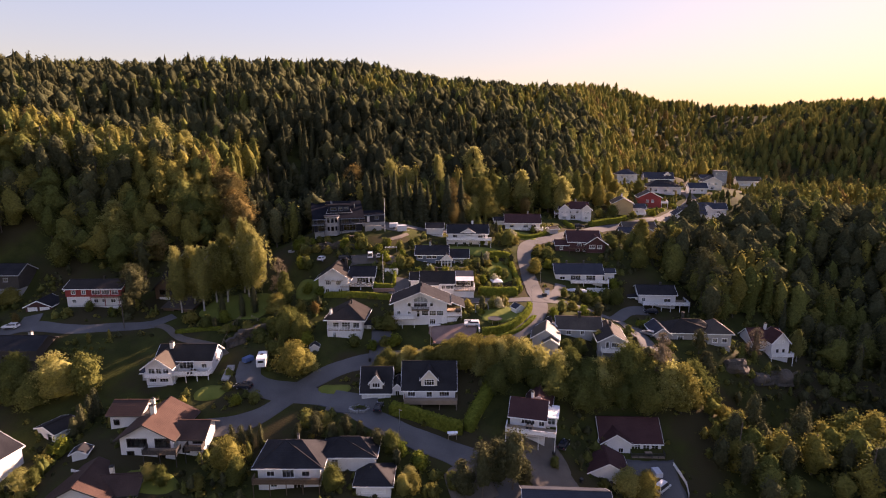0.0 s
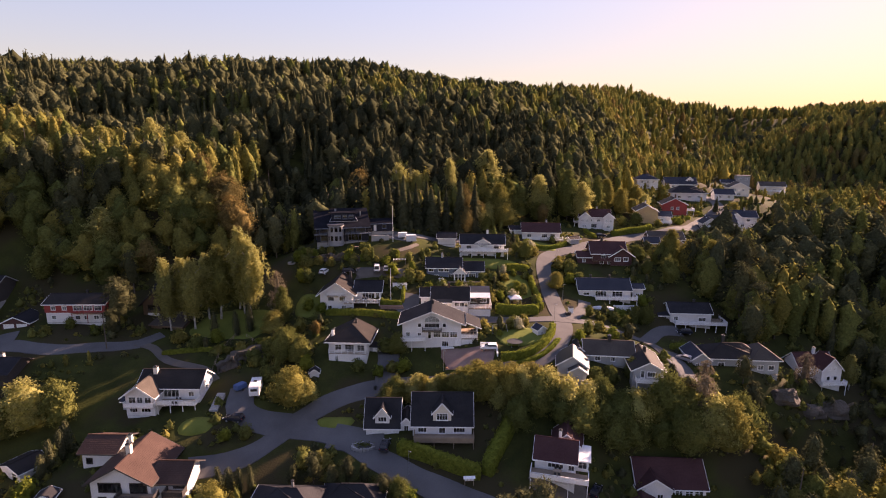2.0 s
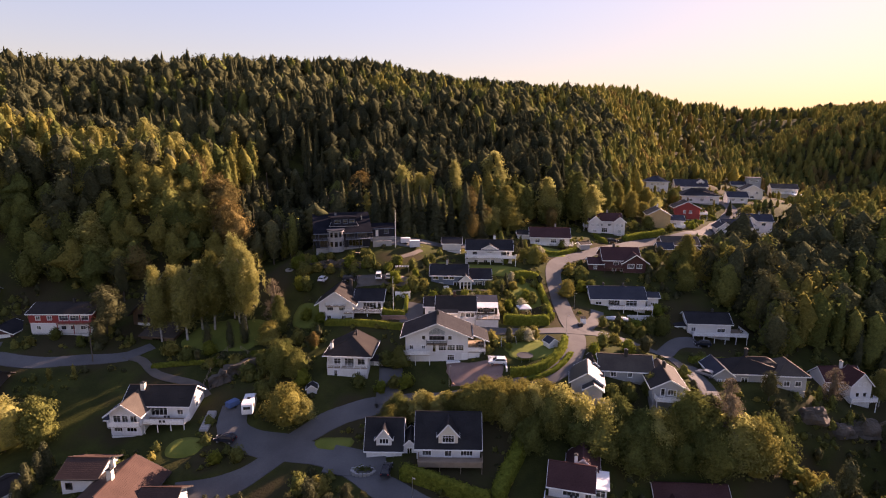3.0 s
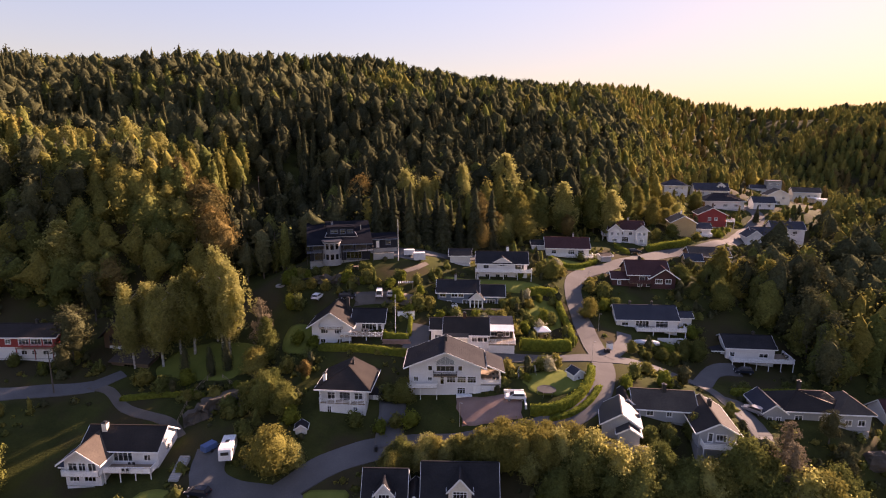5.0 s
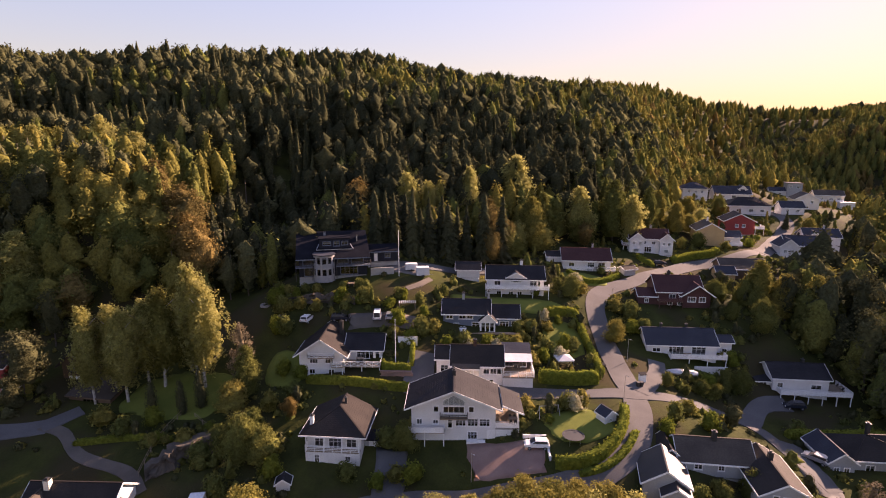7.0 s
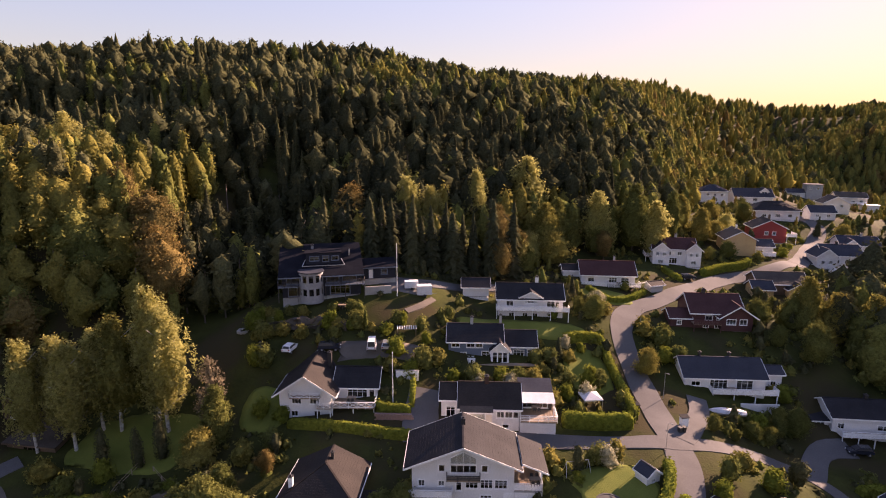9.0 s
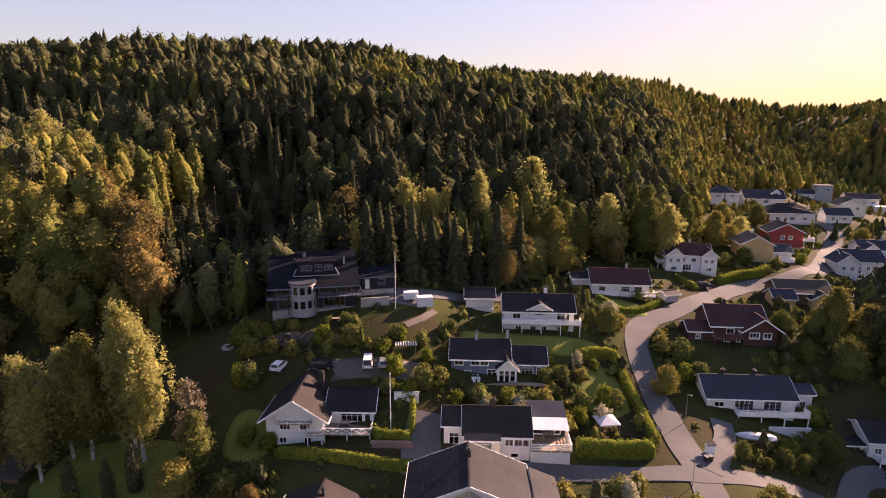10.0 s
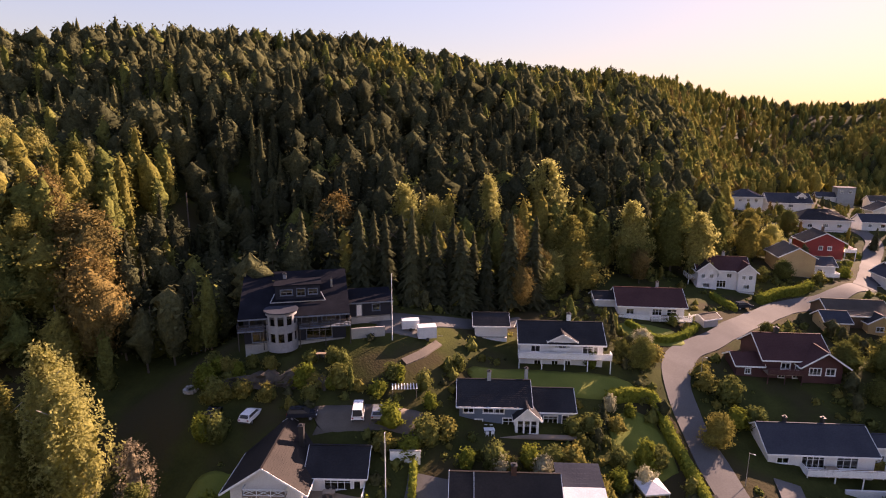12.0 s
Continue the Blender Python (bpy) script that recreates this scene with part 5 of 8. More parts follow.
# white long house with slate roof
h = house(45.5, 182, 8.9, -2, "white long house with blue-grey slate roof and white deck")
block(h, -7.8, 7.8, 0, 8, 4.2, "side", 2.5, W, M["roof_slate"], F=[(2.2, 2.3, 1.8, 1.0, 2), (6.6, 1.75, 3.4, 2.1, 4), (11.6, 1.75, 3.2, 2.1, 3), (2.6, 0.1, 3.0, 2.0, "g"), (8, 0.3, 2.6, 1.3, 3), (11.8, 0.3, 1.4, 1.3, 2)])
balcony(h, -3.0, 9.4, -2.0, -0.02, 1.7, "boards", T, 4, 2.4)
block(h, 9.2, 12.4, 3.0, 6.5, 3.0, "side", 0.9, W, M["roof_slate"], F=[(1.6, 1.4, 1.1, 1.0, 2)], z0=1.0)
chimney(h, -3.6, 4.5, 6, 7.6, M["black"], 0.5)
chimney(h, 2.2, 4.5, 6, 7.6, M["black"], 0.5)
part("lower_wall", Geo().box(2, 9.2, -3.2, -2.95, -2.4, 0.3), W, h)

# white bungalow on stilts at the wood's edge
h = house(70.6, 177, 3.6, -4, "white house with dark low roof and stilted wraparound deck")
block(h, -6.4, 5.4, 0, 7.5, 3.9, "side", 2.0, W, M["roof_black"], F=[(1.6, 1.5, 1.3, 1.2, 2), (9.2, 1.4, 2.2, 1.1, 2)])
balcony(h, -5.4, 9.4, -1.9, -0.02, 0.9, "boards", T, 6, 2.4)
balcony(h, 5.5, 9.4, 0.0, 4.5, 0.9, "boards", T, 0, 2.4, "R")
block(h, -9.4, -6.45, 1.0, 5.0, 2.6, "shed", 0.6, W, M["roof_black"], F=[(1.5, 0.3, 1.6, 2.0, 2)])
chimney(h, 1.4, 4, 5, 6.8, M["black"], 0.6)

# grey L-shaped house and double-gabled garage
h = house(36, 142, 5.3, -6, "grey house with weathered tan tiled roof and front wing")
block(h, -5.4, 6, 1.0, 7.6, 2.9, "side", 2.1, M["grey"], M["roof_tan"], F=[(3.0, 1.1, 1.3, 1.2, 2), (6.6, 1.1, 1.0, 1.2, 2)], oe=0.7)
block(h, -8.4, -5.0, 1.6, 7, 2.7, "front", 1.4, M["grey"], M["roof_brown"])
chimney(h, 0.6, 4.0, 4.6, 6.4, M["black"], 0.7)
chimney(h, 8.2, 0.8, 3.2, 5.2, M["black"], 0.7)
block(h, 4.6, 11.2, -6.0, 5, 3.2, "front", 1.8, M["grey"], M["roof_brown"], F=[(2.0, 0.3, 0.9, 1.7, 1), (3.9, 0.5, 1.8, 1.3, 3)], z0=-1.0, oe=0.7, found=5)
balcony(h, 5.0, 10.8, -7.6, -6.02, -0.2, "boards", T, 2, 3)
g = thing("garage", 26.2, 136.5, 4.7, -12, "grey garage with twin gables and dark tiled roof", "garage")
block(g, -3.3, 3.3, 0.8, 8, 2.9, "front", 2.2, M["grey"], M["roof_gloss"], oe=0.5)
block(g, -0.6, 3.2, -1.0, 0.78, 2.2, "front", 1.2, M["grey"], M["roof_gloss"], oe=0.4)
part("fence_wall", Geo().box(-4.6, 4.6, -2.2, -2.1, -1.5, 0.8), M["grey"], g)

# grey low houses at the wood's edge
h = house(68.6, 150.5, 0.8, -3, "grey house with dark hipped tile roof")
block(h, -4.5, 9.0, 0, 8.0, 3.4, "hip", 2.5, M["grey"], M["roof_brown"], F=[(3, 1.1, 1.6, 1.2, 2), (8, 1.0, 2.0, 1.3, 3), (11.5, 1.1, 1.4, 1.2, 2)], oe=0.7)
block(h, 5.6, 12.0, -1.2, 7, 3.7, "hip", 2.5, M["grey"], M["roof_tan"], F=[(2, 1.0, 1.4, 1.3, 2), (4.6, 1.0, 1.4, 1.3, 2)], oe=0.6)
block(h, -9.0, -4.6, -0.8, 7, 3.2, "front", 1.6, M["grey"], M["roof_slate"], F=[(1.4, 1.0, 1.0, 1.1, 2), (3.1, 1.0, 1.0, 1.1, 2)])
chimney(h, 0.6, 5.2, 5.6, 7.6, M["black"], 0.6)
h = house(99.5, 156.5, -7.6, 4, "white steep-gabled house with wine-red roof and balcony")
block(h, -2.7, 2.7, 0, 5, 6.4, "front", 3.0, W, M["roof_wine"], F=[(2.1, 6.2, 0.6, 0.9, 1), (3.4, 6.2, 0.6, 0.9, 1), (1.9, 3.2, 1.0, 1.3, 1), (3.8, 3.2, 1.0, 1.3, 1)], oe=0.35, found=5)
block(h, -7.0, 2.6, 3.0, 9, 6.2, "side", 2.6, W, M["roof_wine"], F=[(1.8, 3.2, 1.2, 1.2, 2)], oe=0.4, found=5)
balcony(h, -3.4, 3.4, -1.5, -0.02, 2.6, "boards", T, 2, 3)
chimney(h, -1.6, 5.6, 8.6, 10.4, W, 0.6)

# west lane houses
h = house(-104.5, 162, 8.5, 2, "red and white house with dark metal roof")
block(h, -8, 8, 0, 8, 2.6, "flat", 0, W, M["trim"], F=[(2, 0.9, 1.2, 1.1, 2), (8.5, 0.9, 1.4, 1.1, 2), (10.8, 0.9, 1.2, 1.1, 2), (13.5, 0.9, 1.4, 1.1, 2)], oe=0.0, og=0.0)
block(h, -8.2, 8.2, -0.15, 8.2, 2.5, "side", 1.7, M["red"], M["roof_brown"], F=[(2.4, 3.6, 1.2, 1.1, 2), (5.4, 3.6, 1.2, 1.1, 2), (9.0, 3.4, 2.4, 1.4, 3), (11.8, 3.4, 2.4, 1.4, 3), (14.5, 3.4, 2.0, 1.4, 2)], z0=2.82, found=0)
balcony(h, -0.5, 8.0, -1.2, -0.17, 2.9, "bars", M["red"], 3, 2.8, "F")
chimney(h, 1.5, 4, 6, 8.0, M["black"], 0.5)
g = thing("garage", -120.2, 160, 6.4, 6, "red double garage with two white doors", "garage")
block(g, -3.6, 3.6, 0, 7, 2.4, "front", 1.7, M["darkred"], M["roof_black"], F=[(1.9, 0.1, 2.8, 2.1, "g"), (5.3, 0.1, 2.8, 2.1, "g")])
g = thing("shed", -115.5, 169, 9, 0, "small red timber garden shed", "shed")
block(g, -2, 2, 0, 3.5, 2.2, "front", 1.0, M["red"], M["roof_black"])
h = house(-86.5, 170, 6.9, -6, "dark timber house with steep gables and stone-clad base")
block(h, -4.0, 3.6, 0, 9, 4.6, "front", 3.6, M["brown"], M["roof_brown"], M["dark"], F=[(2.6, 2.5, 2.2, 1.7, 3), (5.4, 2.6, 1.2, 1.2, 2), (3, 0.2, 3.6, 1.6, "g")], oe=0.9, og=0.9)
block(h, -4.6, 10.5, 4, 12, 4.8, "side", 3.2, M["dark"], M["roof_black"], M["dark"], F=[(10, 2.4, 1.4, 1.2, 2), (13, 2.4, 1.4, 1.2, 2)])
chimney(h, 5, 8, 7.6, 9.4, T, 0.8)
g = thing("carport", -80.5, 163.5, 4.6, -8, "brown timber carport with weathered grey-brown roof", "carport")
block(g, -4.8, 4.8, 0, 6.5, 2.6, "shed", 1.6, M["brown"], M["roof_tan"], M["brown"], F=[(5, 0.1, 3.6, 2.0, 4)])
h = house(-111.5, 138, 0.4, 0, "dark timber house with black roof below the lane")
block(h, -7, 5.5, 0, 9, 3.6, "side", 2.2, M["dark"], M["roof_black"], M["dark"], F=[(4, 1.0, 1.6, 1.2, 2), (9, 1.0, 1.6, 1.2, 2)], found=4)
chimney(h, 1, 5, 5, 6.8, M["grey"], 0.8)
h = house(-137, 168, 12, 0, "dark timber house among forest trees")
block(h, -6, 6, 0, 8, 4.5, "side", 2.4, M["dark"], M["roof_black"], M["grey"], F=[(3, 2.2, 1.4, 1.2, 2), (8, 2.2, 1.4, 1.2, 2)])
g = thing("shed", -89.4, 115.5, -8.6, -24, "white garage shed with open door", "shed")
block(g, -3.2, 3.2, 0, 5.5, 2.4, "front", 1.0, W, M["roof_brown"], F=[(4.4, 0.05, 1.8, 1.9, 1)], R=[(2.5, 1.2, 0.8, 0.6, 1)])
g = thing("shed", -77, 107.5, -8.7, 10, "small white garden shed with dark roof", "shed")
block(g, -1.4, 1.4, 0, 2.4, 1.9, "front", 0.7, W, M["roof_black"])
g = thing("shed", -34.2, 141.2, 2.0, 8, "small white playhouse with gable roof", "shed")
block(g, -1.1, 1.1, 0, 2.0, 1.5, "front", 0.8, W, M["roof_black"], oe=0.25, og=0.2, found=1)
g = thing("shed", 21.8, 152.6, 9.0, 28, "white garden playhouse with grey gable roof", "shed")
block(g, -1.3, 1.3, 0, 2.4, 1.7, "front", 0.9, W, M["roof_slate"], F=[(1.3, 0.5, 0.7, 0.7, 2)], oe=0.25, og=0.25, found=1)

# far houses up the valley
h = house(56.2, 240, 22.0, -8, "white house with wine roof and two front gables")
block(h, -6, 6, 0.5, 8.5, 5.0, "side", 2.4, W, M["roof_wine"], F=[(4.5, 3.0, 1.2, 1.1, 2), (7.5, 3.0, 1.2, 1.1, 2), (5.8, 0.5, 2.2, 1.8, 3)])
block(h, -6.2, -1.6, -0.8, 4, 4.9, "front", 1.9, W, M["roof_brown"], F=[(1.3, 3.0, 1.0, 1.1, 2), (3.2, 3.0, 1.0, 1.1, 2), (2.2, 0.7, 1.6, 1.1, 2)])
block(h, 3.2, 7.2, -0.8, 4, 5.0, "front", 1.7, W, M["roof_wine"], F=[(1.2, 3.0, 0.9, 1.1, 2), (2.8, 3.0, 0.9, 1.1, 2), (2.0, 0.7, 1.4, 1.1, 2)])
balcony(h, -8.0, -6.2, 0.5, 5, 2.4, "bars", T, 2, 3, "LF")
chimney(h, 1, 5, 7, 8.6, M["grey"], 0.6)
h = house(81, 252, 22.6, -10, "ochre yellow house with grey-brown tiled roof")
block(h, -4.4, 4.4, 0, 10, 5.2, "front", 2.4, M["yellow"], M["roof_tan"], R=[(3, 3.2, 1.2, 1.1, 2), (6, 3.2, 1.2, 1.1, 2)])
block(h, 4.4, 10, 1.5, 8, 3.0, "side", 1.6, W, M["roof_slate"], F=[(2, 0.8, 1.4, 1.2, 2)])
balcony(h, 5, 10, -1.2, 1.48, 0.6, "boards", T, 0, 2, "FR")
chimney(h, 0, 6, 7.4, 9.0, T, 0.5)
h = house(99.5, 270, 23.5, -10, "bright red house with dark brown roof and white windows")
block(h, -5.2, 5.2, 0, 9, 5.0, "front", 2.6, M["red"], M["roof_brown"], F=[(4.2, 2.6, 1.1, 1.2, 2), (6.6, 2.6, 1.1, 1.2, 2)], R=[(3, 2.6, 1.2, 1.1, 2), (6, 2.6, 1.2, 1.1, 2)], oe=0.6)
balcony(h, 5.3, 8.4, -0.5, 4.5, 2.4, "boards", T, 2, 2.6, "FR")
chimney(h, 1, 5, 7.2, 8.8, M["brown"], 0.6)
h = house(110.5, 252, 17.0, -8, "large white house with slate roof and gabled wing")
block(h, -3.0, 8, 0, 9, 6.0, "side", 2.6, W, M["roof_slate"], F=[(4, 3.4, 1.1, 1.2, 2), (6.5, 3.4, 1.1, 1.2, 2), (9, 3.4, 1.1, 1.2, 2), (5, 0.8, 1.6, 1.4, 2), (8.5, 0.8, 1.6, 1.4, 2)])
block(h, -5.6, 0.2, -1.4, 6, 5.8, "front", 2.2, W, M["roof_slate"], F=[(1.8, 3.4, 1.1, 1.2, 2), (4, 3.4, 1.1, 1.2, 2), (2.9, 0.8, 1.8, 1.2, 2)])
block(h, -8.4, -5.62, 1, 5, 2.8, "shed", 1.0, W, M["roof_slate"])
chimney(h, 2, 4.5, 8, 9.6, M["black"], 0.6)
h = house(79, 225, 16.8, -6, "oiled timber house with dark split-level roofs")
block(h, -5.5, 7, 0, 8.5, 4.0, "side", 2.2, M["brown"], M["roof_tan"], F=[(3, 1.6, 1.4, 1.2, 2), (9, 1.6, 1.8, 1.2, 2)])
block(h, -7.5, -2.5, -2.5, 3, 3.0, "side", 1.6, M["yellow"], M["roof_slate"], F=[(2, 1.0, 1.2, 1.1, 2)])
block(h, 1.5, 6.4, -2.0, 3, 3.0, "front", 1.5, M["yellow"], M["roof_black"], F=[(2.4, 1.0, 1.6, 1.1, 2)])
h = house(118, 300, 27.0, -6, "white house with black hipped roof")
block(h, -8.5, 8.5, 0, 10, 3.6, "hip", 3.0, W, M["roof_black"], F=[(4, 1.0, 1.6, 1.2, 2), (9, 1.0, 2.0, 1.2, 3), (13.5, 1.0, 1.6, 1.2, 2)], oe=0.8)
h = house(109, 335, 29.5, -8, "white two-storey house with hipped grey roof")
block(h, -5.8, 5.8, 0, 9, 5.0, "hip", 2.6, W, M["roof_slate"], F=[(3, 3.0, 1.2, 1.1, 2), (6, 3.0, 1.2, 1.1, 2), (9, 3.0, 1.2, 1.1, 2), (6, 0.5, 2.4, 1.6, 3)], oe=0.7)
h = house(132, 345, 26.5, -8, "large house with slate-blue roof and gabled dormer")
block(h, -8.5, 8.5, 0, 10, 4.6, "side", 3.4, W, M["roof_slate"], F=[(4, 2.6, 1.6, 1.2, 2), (9, 2.6, 2, 1.2, 3)])
dormer(h, 5, 3.6, 2.0, 5.2, 1.8, 1.5, 4, W, M["roof_slate"], 2)
h = house(130, 269, 18.0, -12, "white house with two gables above the valley road")
block(h, -6, 6, 0, 8.5, 5.0, "side", 2.4, W, M["roof_slate"], F=[(3, 3.0, 1.2, 1.2, 2), (8.5, 3.0, 1.6, 1.2, 2), (6, 0.5, 2.0, 1.6, 3)])
block(h, -5.5, -0.5, -1.2, 3.5, 4.8, "front", 2.0, W, M["roof_slate"], F=[(2.5, 3.0, 1.4, 1.2, 2)])
chimney(h, 1.5, 4.2, 6.8, 8.6, M["grey"], 0.6)
h = house(115, 240.5, 14.2, -6, "low white house with blue-grey tiled roof beside the road")
block(h, -6.5, 6.5, 0, 8.0, 2.9, "side", 2.3, W, M["roof_slate"], F=[(3, 0.9, 1.6, 1.2, 2), (9, 0.9, 2.0, 1.2, 3)])
balcony(h, -2, 6, -1.6, -0.02, 0.4, "boards", T, 0, 2)
h = house(150, 314, 27.4, -10, "cream house with dark gable roof up the valley")
block(h, -5, 5, 0, 8, 4.6, "front", 2.6, M["cream"], M["roof_black"], F=[(3, 2.8, 1.2, 1.2, 2), (7, 2.8, 1.2, 1.2, 2), (5, 0.5, 1.8, 1.4, 2)])
h = house(136, 300, 27.0, -8, "small white house with slate roof beside the far lane")
block(h, -4.5, 4.5, 0, 7, 3.0, "side", 2.2, W, M["roof_slate"], F=[(2.5, 1.0, 1.2, 1.2, 2), (6.5, 1.0, 1.4, 1.2, 2)])
h = house(222, 410, 17.6, -14, "tan house on the valley floor with grey roof")
block(h, -8, 8, 0, 9, 6.5, "side", 2.6, M["cream"], M["roof_tan"], F=[(4, 3.6, 1.6, 1.2, 2), (9, 3.6, 2, 1.2, 3), (13, 3.6, 1.6, 1.2, 2)])
balcony(h, -6, 7, -2, -0.02, 3.0, "boards", T, 4, 3)
block(h, 4, 12, -6, -2.1, 2.8, "flat", 0, W, M["trim"])
h = house(201, 420, 22.0, -14, "grey box-shaped house beside a low white house")
block(h, 0.5, 9, 0, 8, 8.5, "flat", 0, M["grey"], M["roof_slate"], F=[(2, 5.6, 1.6, 1.4, 2), (6, 5.6, 1.6, 1.4, 2)])
block(h, -9, 0.4, 1, 8, 3.4, "side", 2.0, W, M["roof_slate"], F=[(3, 1, 1.6, 1.2, 2), (6, 1, 1.6, 1.2, 2)])
h = house(158, 430, 31.8, -10, "low house with pale metal roof at the wood's edge")
block(h, -5.5, 5.5, 0, 7, 2.6, "side", 1.4, M["grey"], M["metal"])

# ---- woods ----
HOUSES = [o for o in scene.objects if o.parent is None and o.get("category") in ("house", "garage", "shed", "carport")]
CLEAR = np.array([(o.matrix_world.translation.x, o.matrix_world.translation.y + 4, 12.0 if o["category"] == "house" else 6.0) for o in HOUSES])


def free_of_village(x, y, road=5.0, extra=0.0):
    ok = np.ones(len(x), bool)
    for cx, cy, r in CLEAR:
        ok &= np.hypot(x - cx, y - cy) > r + extra
    for px, py in ROAD_POINTS[::2]:
        ok &= np.hypot(x - px, y - py) > road
    return ok


def value_noise(x, y, size):
    return np.sin(x / size + 1.7 * np.sin(y / size * 0.8 + 1.0)) * np.cos(y / size * 1.1 + 1.3 * np.sin(x / size * 0.7))


def lattice(x0, x1, y0, y1, cell):
    gx, gy = np.meshgrid(np.arange(x0, x1, cell), np.arange(y0, y1, cell))
    x = gx.ravel() + rng.uniform(-0.48, 0.48, gx.size) * cell
    y = gy.ravel() + rng.uniform(-0.48, 0.48, gx.size) * cell
    keep = np.abs(x) < 0.86 * y + 40
    return x[keep], y[keep]


def foot(x):
    return soft_interp(x, FOOT_X, FOOT_Y, 14)


def rows_of(x, y, lo, hi):
    n = len(x)
    return np.stack([x, y, ground(x, y) - 0.3, rng.uniform(lo, hi, n), rng.uniform(0, 6.28, n), rng.uniform(0, 1, n)], 1)


def round_top(t):
    return max(0.04, math.sin(math.pi * min(1, 0.16 + 0.84 * t) ** 0.8)) ** 0.6


def cone_top(t):
    return 0.03 + (1 - t) ** 0.8 * min(1, 0.5 + 3 * t)


def pine_top(t):
    """A pine: thin below, a broad uneven head above."""
    return 0.08 + (0.35 + 0.65 * min(1, max(0, (t - 0.1) / 0.35))) * max(0.0, 1 - t**3.4) ** 0.6


def column_top(t):
    """A clipped-looking column that tapers to a point."""
    return 0.05 + min(1, 0.75 + 1.2 * t) * max(0.0, 1 - t**2.6) ** 0.7


def slim_top(t):
    """A narrow upright crown, as of a birch or an aspen in the wood."""
    return max(0.04, math.sin(math.pi * min(1, 0.14 + 0.86 * t) ** 0.95)) ** 0.6


NEAR_SPRUCE = [forest_crown(h, r, 0.3, 135, 0.6, cone_top, (8, 9), 0.25, tr) for h, r, tr in ((15, 2.0, 7), (16.5, 2.1, 8), (12.5, 2.0, 6), (13.5, 1.8, 7))]
NEAR_BROAD = [forest_crown(h, r, b, 145, 0.58, s, (9, 7)) for h, r, b, s in ((11.5, 3.2, 0.8, round_top), (13, 2.3, 1.2, slim_top), (10, 3.6, 0.6, round_top), (14, 2.1, 1.0, slim_top), (12, 3.0, 0.8, round_top))]
NEAR_PINE = [forest_crown(h, r, b, 135, 0.58, pine_top, (9, 7), 0.65) for h, r, b in ((13, 3.0, 2.0), (14, 2.9, 2.5), (12, 3.2, 1.5), (13.5, 3.4, 2.2))]
MID_SPRUCE = [forest_crown(h, r, 0.3, 46, 0.9, cone_top, (7, 5), 0.3, 3) for h, r in ((14, 2.6), (15, 2.7), (12.5, 2.5))]
MID_BROAD = [forest_crown(h, r, b, 46, 0.92, s, (7, 5)) for h, r, b, s in ((12, 3.5, 0.6, round_top), (13.5, 2.4, 0.6, slim_top), (11.5, 3.2, 0.6, round_top))]
MID_PINE = [forest_crown(h, r, b, 46, 0.92, pine_top, (7, 5), 0.7) for h, r, b in ((13, 3.4, 1.2), (13.8, 3.3, 1.5), (12.3, 3.7, 1.0))]

x1, y1 = lattice(-260, 150, 150, 300, 4.5)
x2, y2 = lattice(-420, 330, 300, 480, 5.7)
x3, y3 = lattice(-700, 640, 480, 800, 9.0)
x4, y4 = lattice(55, 190, 105, 300, 5.0)
s1 = y1 - foot(x1)
k1 = (s1 > -4 + 4 * value_noise(x1, y1, 14)) & free_of_village(x1, y1, 5.5)
k1 &= ~((x1 > 55) & (s1 < 0))
k4 = (y4 - foot(x4) < 0) & free_of_village(x4, y4, 6.0, 1.5) & ((x4 > 86 + 10 * np.sin(y4 / 17)) | (y4 < 140))
k4 &= ~((y4 > 232) & (x4 < 140)) & ~((y4 < 119) & (x4 < 62)) & ~((x4 > 90) & (x4 < 125) & (y4 > 222)) & ~((y4 < 134) & (x4 < 66) & (y4 > 116)) & ~((y4 > 124) & (y4 < 162) & (x4 < 114))
k2 = (y2 - foot(x2) > -8) & free_of_village(x2, y2, 7) & ~((np.abs(x2 - 174) < 17) & (np.abs(y2 - 491) < 9))
k3 = (y3 - foot(x3) > -30) & ~((np.abs(x3 - 174) < 17) & (np.abs(y3 - 491) < 9))
near = np.concatenate([np.stack([x1[k1], y1[k1]], 1), np.stack([x4[k4], y4[k4]], 1)])
far = np.concatenate([np.stack([x2[k2], y2[k2]], 1), np.stack([x3[k3], y3[k3]], 1)])
# the valley floor beyond the village is wooded too
x5, y5 = lattice(120, 420, 250, 640, 6.5)
k5 = (y5 - foot(x5) <= -8) & free_of_village(x5, y5, 8, 3) & ~((np.abs(x5 - 174) < 17) & (np.abs(y5 - 491) < 9)) & ~((x5 < 150) & (y5 < 360)) & ~((x5 > 180) & (x5 < 240) & (y5 > 370) & (y5 < 430))
far = np.concatenate([far, np.stack([x5[k5], y5[k5]], 1)])

# slopes that fall away behind the crest carry no trees
top = ground(far[:, 0], far[:, 1]) + 22
rise = np.zeros(len(far))
for q in np.linspace(0.5, 0.97, 24):
    rise = np.maximum(rise, (ground(far[:, 0] * q, far[:, 1] * q) + 6 - 60) / q)
far = far[(top > rise + 58) | (far[:, 0] > 60)]


